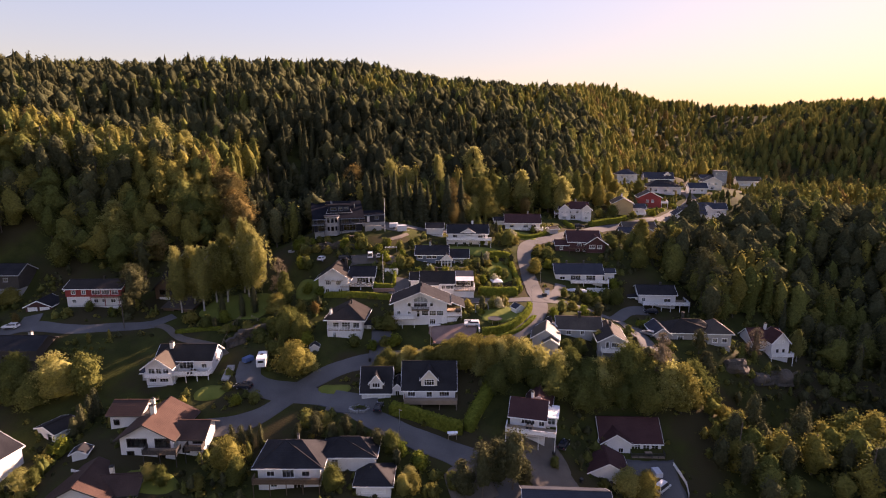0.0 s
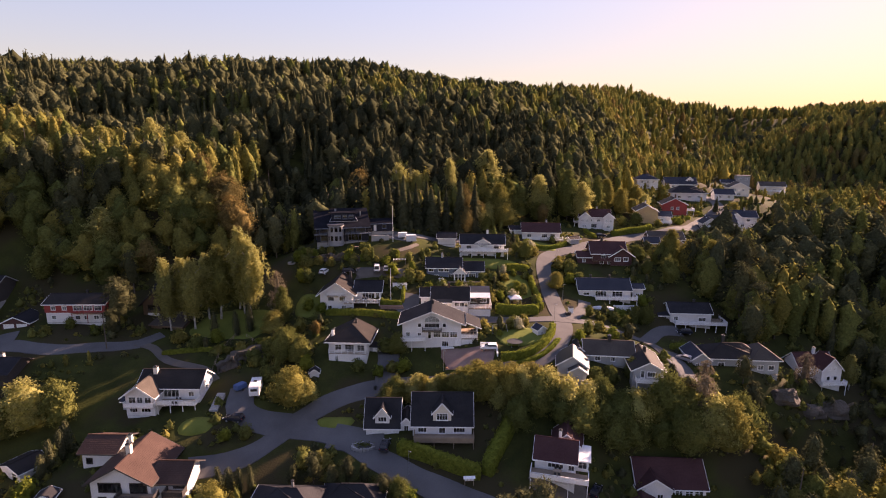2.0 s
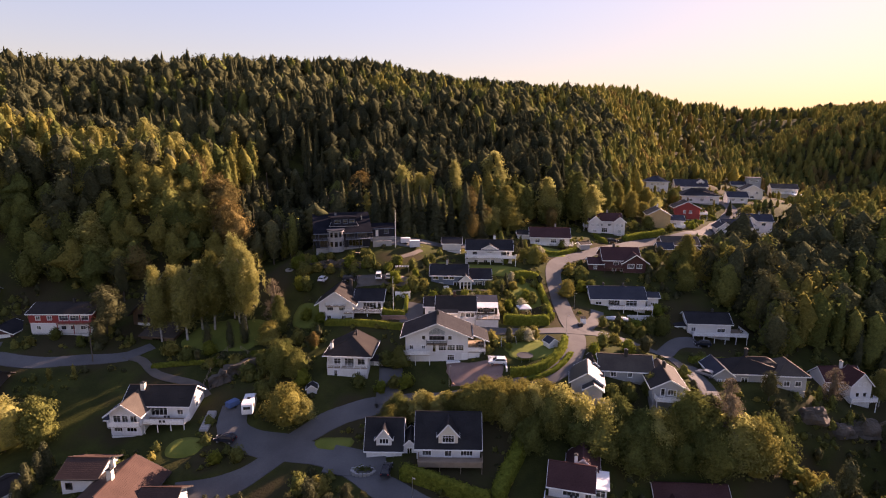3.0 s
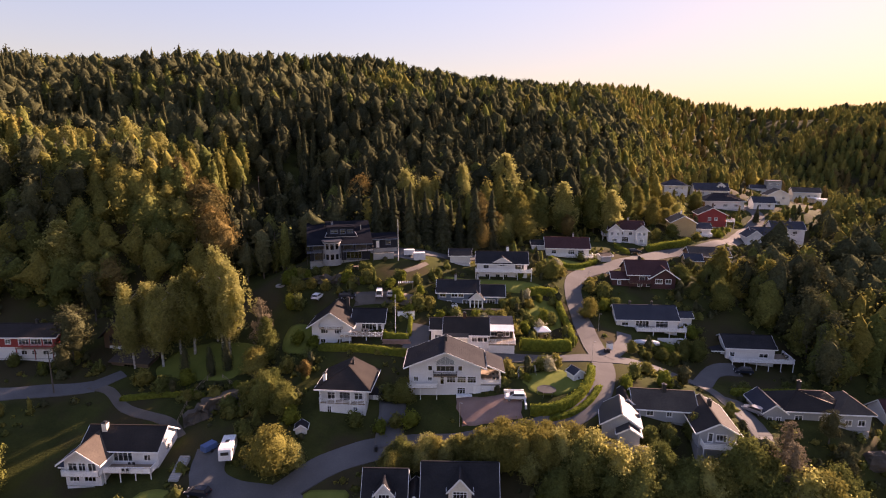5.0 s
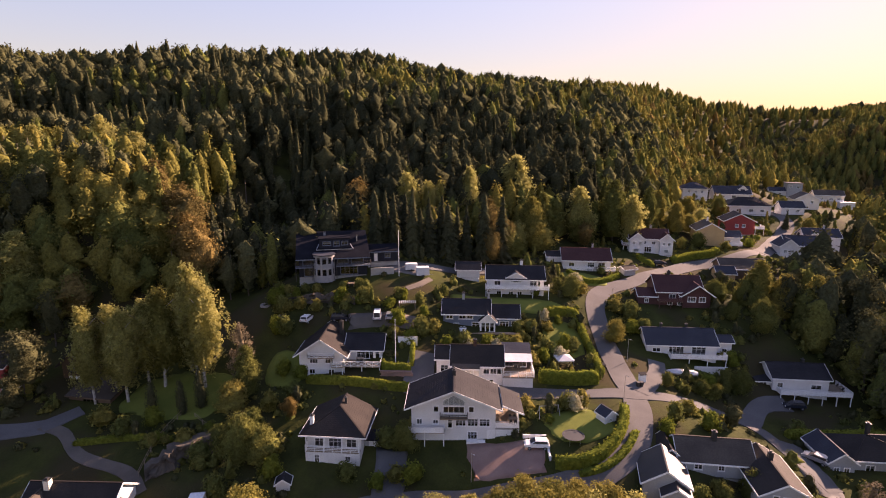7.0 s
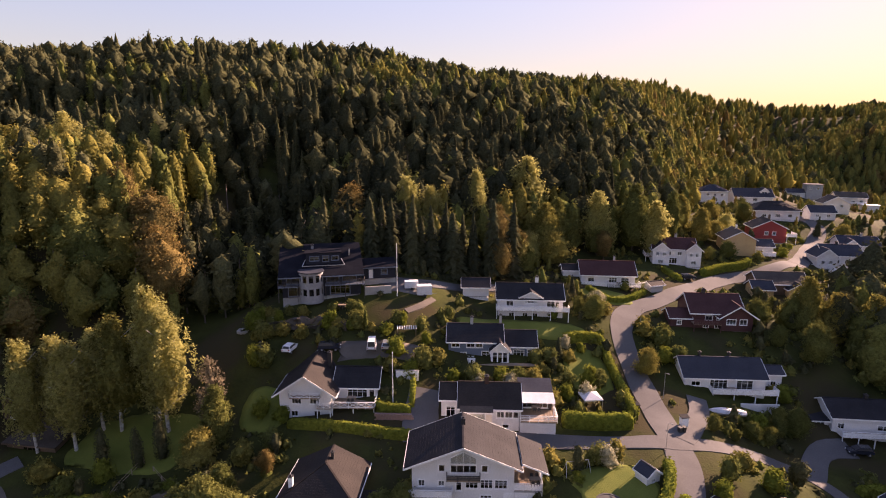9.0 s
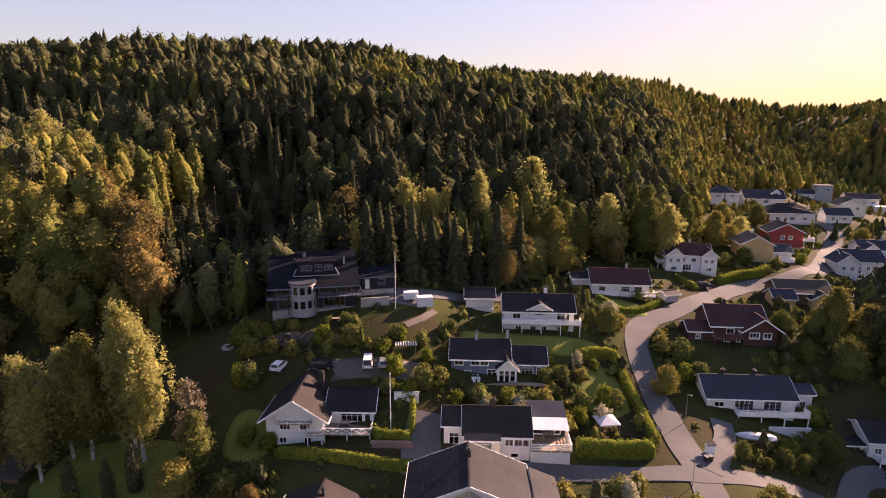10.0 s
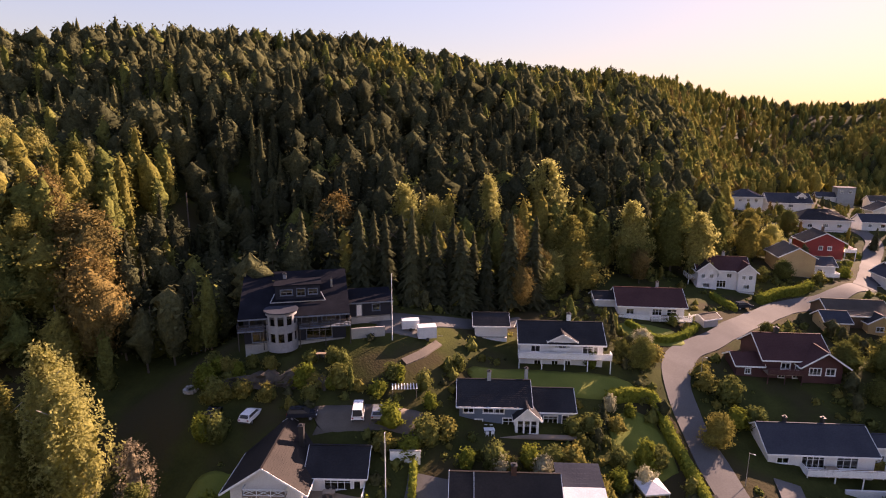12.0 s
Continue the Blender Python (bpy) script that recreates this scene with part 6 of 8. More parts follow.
def woods(points, sets, tag, lo, hi):
    x, y = points[:, 0], points[:, 1]
    u = rng.uniform(0, 1, len(x)) + 0.28 * value_noise(x, y, 23) + 0.18 * value_noise(x + 40, y - 10, 9)
    s = y - foot(x)
    right = np.clip((x - 45) / 30, 0, 1) * (y < 330)
    # leafy spur in the west, conifers in the hollow and on the steep slope behind the village
    u = u + 0.30 * ((x < -74) & (y < 236)) - 0.4 * bell(x, y, -58, 235, 20, 40) - 0.2 * ((x > -76) & (x < 80) & (y > 195) & (y < 320) & (s > 12)) + 0.25 * ((s > -6) & (s < 12) & (x > -45) & (x < 90)) + 0.08 * right
    u = u + 0.08 * ((x < -74) & (y < 236)) + 0.4 * ((x > 105) & (y > 250)) + 0.15 * ((x > 55) & (y > 290)) - 0.42 * ((x < -50) & (y > 246)) - 0.15 * ((x > 40) & (y < 172))
    # most trees of this zone take the darkened needles, which stand in for shade
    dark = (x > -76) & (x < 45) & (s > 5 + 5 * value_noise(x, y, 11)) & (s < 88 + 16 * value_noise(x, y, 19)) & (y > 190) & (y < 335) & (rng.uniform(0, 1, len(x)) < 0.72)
    spruce, broad, pine = sets
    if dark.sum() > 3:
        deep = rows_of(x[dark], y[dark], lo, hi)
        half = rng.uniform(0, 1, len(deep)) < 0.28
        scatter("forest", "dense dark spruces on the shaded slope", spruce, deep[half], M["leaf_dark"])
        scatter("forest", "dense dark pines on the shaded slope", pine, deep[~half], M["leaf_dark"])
        x, y, u = x[~dark], y[~dark], u[~dark]
    kinds = [("spruce", u < -0.1), ("pine", (u >= -0.1) & (u < 0.5)), ("green", (u >= 0.5) & (u < 0.9)), ("gold", (u >= 0.9) & (u < 1.45)), ("rust", u >= 1.45)]
    for kind, k in kinds:
        if k.sum() < 3:
            continue
        crowns = spruce if kind == "spruce" else pine if kind == "pine" else broad
        m = M["leaf_conifer"] if kind in ("spruce", "pine") else M["leaf_" + kind]
        label = {"spruce": "dark green spruce forest on the hillside", "pine": "pine forest with high rounded crowns", "green": "green broadleaf trees in the forest", "gold": "yellowing birches and aspens in the forest", "rust": "rust-brown autumn trees in the forest"}[kind]
        scatter("forest", label, crowns, rows_of(x[k], y[k], lo, hi), m)


# the valley floor round the farthest houses carries low growth only


def open_floor(q):
    w = q[:, 0] / (q[:, 1] - 58)
    return (w > 0.5) & (w < 0.68) & (q[:, 1] > 236) & (q[:, 1] < 412)


valley = np.concatenate([near[open_floor(near)], far[open_floor(far)]])
near, far = near[~open_floor(near)], far[~open_floor(far)]
close = (near[:, 1] < 172) & (near[:, 0] > 40)
FINE_BROAD = [forest_crown(h, r, b, 500, 0.48, round_top, (12, 9), 0.75) for h, r, b in ((11.5, 3.9, 1.0), (12.5, 3.6, 1.5), (10.5, 4.0, 0.8))]
FINE_PINE = [forest_crown(h, r, b, 420, 0.5, pine_top, (10, 9), 0.55) for h, r, b in ((14, 2.9, 2.5), (15, 2.7, 3.5))]
woods(near[close], (NEAR_SPRUCE, FINE_BROAD, FINE_PINE), "close", 0.6, 1.0)
woods(valley, (MID_PINE, MID_BROAD, MID_BROAD), "valley", 0.2, 0.42)
spur = ~close & (near[:, 0] < -70) & (near[:, 1] < 240)
front = spur & (near[:, 1] < 206)
woods(near[front], (NEAR_SPRUCE, FINE_BROAD, FINE_PINE), "edge", 0.8, 1.2)
woods(near[spur & ~front], (NEAR_SPRUCE, NEAR_BROAD, NEAR_PINE), "spur", 0.8, 1.25)
tall = ~close & ~spur & (near[:, 1] - foot(near[:, 0]) < 26) & (near[:, 0] > -45) & (near[:, 0] < 40) & (near[:, 1] > 212)
woods(near[tall], (NEAR_SPRUCE, NEAR_BROAD, NEAR_PINE), "tall", 1.1, 1.5)
east = ~close & ~spur & ~tall & (near[:, 0] > 70) & (near[:, 1] < 232)
woods(near[east], (NEAR_SPRUCE, NEAR_BROAD, NEAR_PINE), "east", 1.05, 1.5)
woods(near[~close & ~spur & ~tall & ~east], (NEAR_SPRUCE, NEAR_BROAD, NEAR_PINE), "near", 0.75, 1.25)
woods(far, (MID_SPRUCE, MID_BROAD, MID_PINE), "far", 0.75, 1.15)
x6, y6 = lattice(52, 118, 118, 148, 4.2)
k6 = free_of_village(x6, y6, 4.0, -2.5) & ~((y6 < 128) & (x6 < 58)) & ~((x6 > 54) & (x6 < 92) & (y6 > 137))
low = np.stack([x6[k6], y6[k6]], 1)
woods(low, (FINE_PINE, FINE_BROAD, FINE_BROAD), "low", 0.26, 0.5)
# bare stems that show between the crowns at the wood's edge
pick = near[(near[:, 1] - foot(near[:, 0]) < 40) | (near[:, 0] > 80)]
pick = pick[rng.uniform(0, 1, len(pick)) < 0.5]
g = Geo()
for x, y in pick:
    g.tube((x, y, gz(x, y) - 0.5), (x + rng.normal() * 0.3, y + rng.normal() * 0.3, gz(x, y) + rng.uniform(8, 13)), 0.2, 0.09, 5)
tagged(new("forest_trunks", g.mesh("forest_trunks", M["trunk"])), "grey-brown trunks of forest trees", "trunks", kind="stuff")

# ---- garden trees ----


def make_tree(name, label, h, r, base, clumps, per, size, leaf, bark, power=0.9, crown=None, heart=0.8):
    """One tree with trunk and crown, at the origin; it is copied to its places."""
    t = tagged(new(name), label, "tree")
    part("trunk", trunk_geo(h * 0.9, 0.012 * h + 0.06, 6, base / h), bark, t)
    v, f = crown or clump_crown(h, r, base, clumps, per, size, power, heart)
    c = new("crown", mesh_from("crown", v, f, leaf))
    c.parent = t
    return t


TREES = {
    "birch": [make_tree("birch_tree", "tall birch with pale yellow-green drooping crown", 21, 3.0, 4.4, 0, 0, 0, M["leaf_birch"], M["birchbark"], crown=birch_crown(20.5, 3.9, 3.4, 420, 20, 0.34)), make_tree("birch_tree", "tall birch with yellowing crown", 19, 3.0, 2.4, 0, 0, 0, M["leaf_gold"], M["birchbark"], crown=birch_crown(18, 3.6, 3.2, 360, 20, 0.34))],
    "maple": [make_tree("maple_tree", "round maple with golden autumn leaves", 10, 4.2, 0.8, 110, 26, 0.36, M["leaf_gold"], M["trunk"]), make_tree("maple_tree", "yellow-green broadleaf tree in a garden", 9, 3.7, 0.6, 100, 26, 0.34, M["leaf_birch"], M["trunk"])],
    "green": [make_tree("broadleaf_tree", "dense green broadleaf tree beside houses", 12, 4.6, 1.0, 120, 28, 0.4, M["leaf_green"], M["trunk"]), make_tree("broadleaf_tree", "green broadleaf tree in a garden", 9, 3.4, 0.7, 90, 26, 0.36, M["leaf_green"], M["trunk"])],
    "pine": [make_tree("pine_tree", "tall pine with clumped dark needles", 15, 3.6, 3.5, 70, 34, 0.34, M["leaf_conifer"], M["trunk"], 0.85, heart=0.6), make_tree("pine_tree", "young pine with dense needles", 10, 2.9, 1.0, 70, 30, 0.34, M["leaf_conifer"], M["trunk"], 0.7)],
    "cypress": [make_tree("cypress_tree", "narrow columnar dark green cypress", 7.2, 1.0, 0.1, 0, 0, 0, M["leaf_conifer"], M["trunk"], crown=forest_crown(7.2, 0.85, 0.1, 900, 0.22, column_top, (10, 12), 0.15))],
    "spruce": [make_tree("spruce_tree", "dark spruce at the edge of the wood", 13.5, 2.4, 0, 0, 0, 0, M["leaf_dark"], M["trunk"], crown=spruce_crown(13.5, 2.4, 34, 16)), make_tree("spruce_tree", "single dark green spruce tree", 13, 2.6, 0, 0, 0, 0, M["leaf_conifer"], M["trunk"], crown=spruce_crown(13, 2.6, 34, 18))],
    "bush": [make_tree("bush", "rounded green bush in a garden", 2.6, 1.7, 0.0, 36, 14, 0.24, M["leaf_green"], M["trunk"]), make_tree("bush", "rounded yellowing bush in a garden", 2.2, 1.5, 0.0, 36, 14, 0.24, M["leaf_gold"], M["trunk"]), make_tree("bush", "dense dark green garden bush", 2.4, 1.6, 0.0, 36, 14, 0.24, M["leaf_hedge"], M["trunk"])],
    "pale": [make_tree("fruit_tree", "pale grey-green fruit tree in a garden", 3.6, 2.0, 0.3, 60, 20, 0.2, M["leaf_pale"], M["trunk"])],
    "bare": [make_tree("bare_tree", "thin brownish tree with few leaves", 11, 2.6, 1.5, 80, 22, 0.26, M["leaf_bare"], M["trunk"], 0.7, heart=0.4)],
    "tall": [make_tree("broadleaf_tree", "tall yellow-green broadleaf tree at the wood's edge", 18, 4.3, 1.5, 150, 26, 0.45, M["leaf_birch"], M["trunk"], 0.75), make_tree("broadleaf_tree", "tall green broadleaf tree at the wood's edge", 18, 4.0, 1.5, 150, 26, 0.45, M["leaf_green"], M["trunk"], 0.75), make_tree("broadleaf_tree", "tall golden broadleaf tree at the wood's edge", 16, 4.0, 1.5, 140, 26, 0.45, M["leaf_gold"], M["trunk"], 0.7)],
    "rust": [make_tree("broadleaf_tree", "rust-brown autumn broadleaf tree", 15, 4.2, 2.0, 110, 28, 0.4, M["leaf_rust"], M["trunk"])],
}
USED = set()


def plant(kind, places, k=None):
    for i, (x, y, s) in enumerate(places):
        if kind == "bush" and np.hypot(*(ROAD_POINTS - (x, y)).T).min() < 2.4 + 1.1 * s:
            continue
        base = TREES[kind][(i if k is None else k) % len(TREES[kind])]
        m = pose(x, y, gz(x, y) - 0.1, rng.uniform(-2, 2), rng.uniform(-2, 2), rng.uniform(0, 360)) @ Matrix.Scale(s, 4)
        if base.name in USED:
            t = copy_thing(base, m)
            wide = s * rng.uniform(0.86, 1.16)
            t.scale = (wide, wide * rng.uniform(0.9, 1.1), s * rng.uniform(0.85, 1.15))
        else:
            USED.add(base.name)
            base.matrix_world = m
            t = base
        t["group"] = {"bush": "garden bushes", "cypress": "columnar cypresses", "birch": "tall birches"}.get(kind, "garden trees")


plant("birch", [(-72.3, 163.2, 1.0), (-76, 166, 1.0), (-70, 167.5, 1.08), (-60.2, 168.5, 1.12), (-57.6, 166.2, 1.02), (-62.5, 171, 1.0), (-79, 163, 0.9)], 0)
plant("birch", [(-66.5, 167, 1.2)], 1)
plant("bare", [(-50.5, 167.5, 1.12)])
plant("tall", [(-47.8, 163, 0.6)], 1)
plant("maple", [(-37.5, 132.5, 0.95), (-48.9, 159.2, 0.75), (31, 184, 0.55)], 0)
plant("cypress", [(-65.4, 159.6, 1.0), (-59.3, 159.4, 1.0), (-56.2, 161.2, 1.15), (-82.9, 115.2, 0.85), (-82.3, 117.2, 0.95), (-81.8, 119.4, 1.0), (-81.6, 121.9, 1.0), (-45.6, 111, 0.9), (-43.6, 110.5, 1.0), (-42, 111.5, 0.8), (-40, 112.2, 0.75)])
plant("maple", [(-16, 134, 0.45), (-9, 136, 0.6), (5, 132, 0.7), (9, 130, 0.75), (12, 132, 0.65), (2, 133, 0.6), (-1, 135, 0.55), (-4, 136, 0.5), (24, 130, 0.6), (39, 130, 1), (42, 130, 1), (55, 127, 1.15), (58, 126, 1.1), (-7, 103, 0.4), (-6, 101, 0.45), (-8, 100, 0.45), (-45, 106, 0.7), (-60, 103, 0.4), (-50, 102, 0.35), (40, 109, 0.8), (44, 109, 0.6), (-84, 100, 0.6), (-132, 165, 0.6), (-35, 134, 0.7), (131, 280, 0.8), (85, 267, 0.6), (79, 266, 0.8), (76, 271, 0.8), (90, 295, 0.8), (89, 280, 0.8), (19, 230, 1.1), (13, 230, 1), (64, 259, 0.7)])
plant("green", [(-14, 135, 0.5), (15, 131, 0.6), (13, 126, 0.55), (17, 128, 0.7), (20, 130, 0.7), (28, 131, 0.75), (32, 132, 0.7), (35, 130, 0.8), (46, 131, 0.9), (50, 129, 0.95), (62, 130, 0.9), (30, 128, 0.7), (37, 127, 0.75), (44, 127, 0.8), (50, 126, 0.9), (23, 128, 0.5), (-11, 108, 0.4), (2, 102, 0.5), (-42, 102, 0.5), (-57, 102, 0.45), (-22, 99, 0.45), (-87.5, 128, 1.2), (-98, 124, 0.8), (-103, 124, 0.8), (-105, 129, 0.7), (-82, 101, 0.4), (-43, 147, 0.75), (-48, 150, 0.6), (-39, 146, 0.55), (-43, 153, 0.6), (-15, 149, 0.45), (20, 200, 0.45), (23, 198, 0.5), (54, 215, 0.4), (61, 202, 0.5), (70, 212, 0.5), (69, 202, 0.6), (70, 199, 0.7), (84, 217, 0.5), (62, 194, 0.6), (68, 191, 0.7), (69, 246, 0.5), (75, 248, 0.5), (70, 271, 0.8), (102, 294, 0.7), (116, 324, 0.6), (140, 315, 0.6), (34, 242, 1.1), (50, 256, 1.1), (58, 258, 1), (11, 224, 0.6), (53, 176, 0.5), (56, 175, 0.5), (36, 138, 0.45), (41, 140, 0.4)])
plant("pale", [(16.2, 157.2, 0.9), (-3.5, 174.5, 0.8), (2.6, 174.2, 0.85), (16.6, 174.2, 0.95), (6.4, 174.0, 0.7), (25.6, 205.5, 1.0), (14.8, 187.2, 0.7)])
plant("bare", [(54, 130, 1), (56, 135, 0.9), (90.5, 153.2, 0.95)])
plant("pine", [(86, 180, 1.25), (90, 184, 1.3), (89, 175.5, 1.2), (94, 179, 1.25), (97, 187, 1.3), (84.5, 188, 1.2), (91, 191, 1.3), (70, 140, 0.7), (70, 145, 0.55), (-32, 113, 0.42), (-28, 113, 0.45), (-24, 111, 0.45), (-21, 112, 0.42), (-18, 112, 0.4), (-14, 108, 0.4), (11, 103, 0.95), (14, 101, 0.85), (4, 101, 0.75), (8, 100, 0.7), (17, 103, 0.55), (-93, 163, 1.05), (-93, 159, 0.7), (-97, 178, 0.8), (17, 201, 0.6), (87, 214, 0.6), (79, 204, 0.8), (78, 199, 0.9)])
plant("birch", [(106, 158.5, 0.5), (-2, 235, 0.85), (-16, 233, 0.6), (-23, 232, 0.6)])
plant("maple", [(-13, 134.4, 0.5), (-8, 135.5, 0.55), (-3.5, 135, 0.5), (0.5, 134.8, 0.6), (4.5, 135.4, 0.65), (8.5, 134.6, 0.7), (12.5, 135, 0.65), (16.5, 134, 0.7), (-15.5, 132.8, 0.6), (2.5, 132.6, 0.7), (7, 131.8, 0.75), (11, 131.5, 0.75)], 0)
plant("maple", [(-94, 127, 1.35), (-10.5, 134, 0.6), (-5.8, 134, 0.6), (6.5, 134, 0.65), (14.5, 132.2, 0.8), (20, 131.5, 0.85), (24, 129.5, 0.9), (28.5, 130.5, 0.8)], 1)
plant("green", [(18, 130, 0.7), (22.5, 127.5, 0.75), (27, 127, 0.8), (31.5, 128.5, 0.85), (36, 130, 0.8), (41, 131, 0.8), (46, 130.5, 0.8), (51, 131, 0.85), (34, 126, 0.7), (40, 127.5, 0.7), (48, 127.6, 0.75), (55, 128, 0.8)])
plant("bush", [(-50, 120, 1.2), (-47, 121, 1.3), (-44, 121, 1.4), (-41, 122, 1.4), (-39, 124, 1.3), (-49, 123, 1.1), (-45, 124, 1.1), (-52, 120, 1.2), (-9, 108, 1.4), (-31, 117, 1.5), (-27, 117, 1.5), (-5, 106, 1.4), (-3, 108, 1.3), (-2, 101, 1.2), (38, 120, 0.9), (24, 109, 0.9), (-84, 106, 1.5), (-83, 111, 1.5), (-105, 160, 1), (-110, 157, 1), (-98, 159, 0.8), (-51, 148, 1.5), (-55, 151, 1.5), (-64, 157, 1.5), (-68, 154, 1.5), (-74, 157, 1.5), (-37, 144, 1.4), (-45, 140, 1.4), (-41, 134, 1.3), (-38, 168, 1.2), (-38, 162, 1.2), (-42, 159, 1.5), (-42, 169, 1.3), (-18, 150, 1.3), (-16, 144, 1.2), (-13, 144, 1.3), (-10, 142, 1.2), (-7, 142, 1), (-19, 143, 1.2), (-24, 144, 1.2), (-14, 152, 1.4), (-46, 178, 1.5), (-44, 178, 1.4), (-20, 176, 1.2), (-16, 176, 1.2), (-13, 174, 1.3), (-10, 174, 1.2), (-8, 175, 1.2), (-4, 175, 1.4), (-2, 175, 1.2), (1, 176, 1.4), (4, 176, 1.2), (7, 177, 1.4), (-14, 170, 0.9), (-14, 178, 1.4), (-11, 179, 1.3), (-19, 179, 1.4), (11, 183, 1.1), (15, 184, 1.1), (18, 187, 0.8), (8, 182, 1.1), (9, 180, 0.9), (18, 179, 1.4), (14, 178, 1.2), (10, 172, 1.2), (13, 174, 1.3), (20, 179, 1.1), (26, 201, 1.4), (14, 197, 1), (-9, 192, 0.9), (-45, 188, 0.9), (49, 217, 1.6), (37, 194, 1.8), (34, 196, 1.6), (36, 189, 1.3), (39, 189, 1.5), (34, 199, 1.3), (33, 167, 1.3), (36, 168, 1.2), (84, 247, 1.4), (95, 254, 1.4), (35, 216, 1), (7, 158, 1.2), (11, 154, 0.7), (15, 158, 1.3), (18, 159, 1.2), (31, 150, 1.2), (34, 155, 1.3), (38, 159, 1.2), (40, 154, 1.3), (31, 154, 1.1), (44, 169, 1.5), (48, 174, 1.5), (38, 172, 1.6), (40, 172, 1.4), (57, 182, 1.4), (32, 138, 1.3), (36, 140, 1.2), (30.5, 146.5, 1.0)])
plant("green", [(37.6, 168.8, 0.42), (45.6, 170.6, 0.42), (41.5, 168.2, 0.3), (49, 171, 0.4), (52, 173.5, 0.45)], 1)
plant("rust", [(-122, 153, 0.25), (-37, 156, 0.3), (35, 238, 0.6), (9, 225, 0.75), (4, 218, 0.7), (-38, 228, 0.6)])
plant("spruce", [(-34, 213, 1.35), (-28.5, 212, 1.4), (-23.5, 213.5, 1.45), (-18.5, 212, 1.4), (-13.5, 213, 1.45), (-8.5, 215, 1.4), (-3.5, 217, 1.45), (1.5, 219, 1.4), (6.5, 221, 1.4), (-40, 212, 1.4), (-45, 209, 1.3), (-26, 215, 1.45), (-21, 216, 1.5), (-16, 214.5, 1.35), (-11, 217, 1.45), (-30, 217, 1.5), (-6, 219, 1.3), (13, 184, 0.42), (20, 207, 0.5), (125, 285, 0.6)])

# single trees that stand out before the wood
plant("birch", [(-2, 235, 1.05), (-22, 228, 0.94), (-15, 229, 0.94), (-85, 262, 0.6), (-103, 258, 0.6)], 0)
plant("tall", [(14, 250, 1.2), (34, 243, 0.95), (52, 246, 0.97), (-116, 234, 0.98), (-103, 229, 0.8), (-109, 186, 1.0), (9, 224, 0.5), (-126, 218, 0.8)], 0)
plant("tall", [(47, 250, 1.1), (-99, 238, 0.75), (-121, 225, 0.7), (22, 241, 0.9), (60, 256, 0.9), (-92, 226, 0.8)], 1)
plant("tall", [(17, 236, 0.95), (69, 270, 0.95), (73, 262, 0.85), (78, 200, 0.8), (73, 203, 0.75), (83, 196, 0.85), (-108, 214, 0.7), (-132, 232, 0.8)], 2)
plant("bush", [(x, y, 0.8 + 0.5 * ((x * 7 + y * 3) % 1.0)) for x, y in zip(rng.uniform(-50, -12, 34), rng.uniform(182.6, 189.4, 34))])
plant("bush", [(x, y, 0.7 + 0.5 * ((x * 7 + y * 3) % 1.0)) for x, y in zip(rng.uniform(-62, -45, 16), rng.uniform(142, 156, 16))])
plant("rust", [(4, 232, 0.9), (-36, 226, 1.1), (-80, 206, 1.05), (-87, 209, 0.85), (-74, 198, 1.1), (-71, 194, 1.1), (-76, 204, 1.0)])

# rough growth between the gardens
x, y = lattice(-140, 150, 92, 350, 2.0)
keep = (y < 232) | ((x > 38) & (y - foot(x) < 2))
x, y = x[keep], y[keep]
inside = np.zeros(len(x), bool)
for o in scene.objects:
    if o.name.startswith(("courtyard", "lawn")):
        c = np.array([v.co[:2] for v in o.data.vertices])
        inside |= (np.hypot(x - c[:, 0].mean(), y - c[:, 1].mean()) < 0.9 * np.hypot(*(c - c.mean(0)).T).max()) & (x > c[:, 0].min() - 0.5) & (x < c[:, 0].max() + 0.5) & (y > c[:, 1].min() - 0.5) & (y < c[:, 1].max() + 0.5)
k = free_of_village(x, y, 4.3, -2.5) & ~inside & ~((x > -90) & (x < -60) & (y > 126) & (y < 149)) & ~((x > -72) & (x < -38) & (y > 176) & (y < 200)) & (y - foot(x) < 2) & (value_noise(x, y, 8) + 0.6 * value_noise(x + 9, y, 3.1) + rng.normal(size=len(x)) * 0.35 > -0.2)
u = rng.uniform(0, 1, len(x))
SCRUB = [forest_crown(h, r, 0.0, 14, 0.45, round_top, (6, 3)) for h, r in ((1.5, 1.2), (2.2, 1.3), (1.0, 1.1))]
scatter("undergrowth", "dark green brushwood between gardens", SCRUB, rows_of(x[k & (u < 0.6)], y[k & (u < 0.6)], 0.35, 1.3), M["leaf_green"])
scatter("undergrowth", "yellowing brushwood between gardens", SCRUB, rows_of(x[k & (u >= 0.6) & (u < 0.8)], y[k & (u >= 0.6) & (u < 0.8)], 0.35, 1.1), M["leaf_gold"])
scatter("undergrowth", "low dark conifer scrub between gardens", SCRUB, rows_of(x[k & (u >= 0.8)], y[k & (u >= 0.8)], 0.35, 1.1), M["leaf_conifer"])

k &= free_of_village(x, y, 5.0, -0.5) & (rng.uniform(0, 1, len(x)) < 0.13)
sap = np.stack([x[k], y[k]], 1)
woods(sap, (NEAR_SPRUCE, NEAR_BROAD, NEAR_PINE), "small", 0.18, 0.42)

# ---- hedges ----


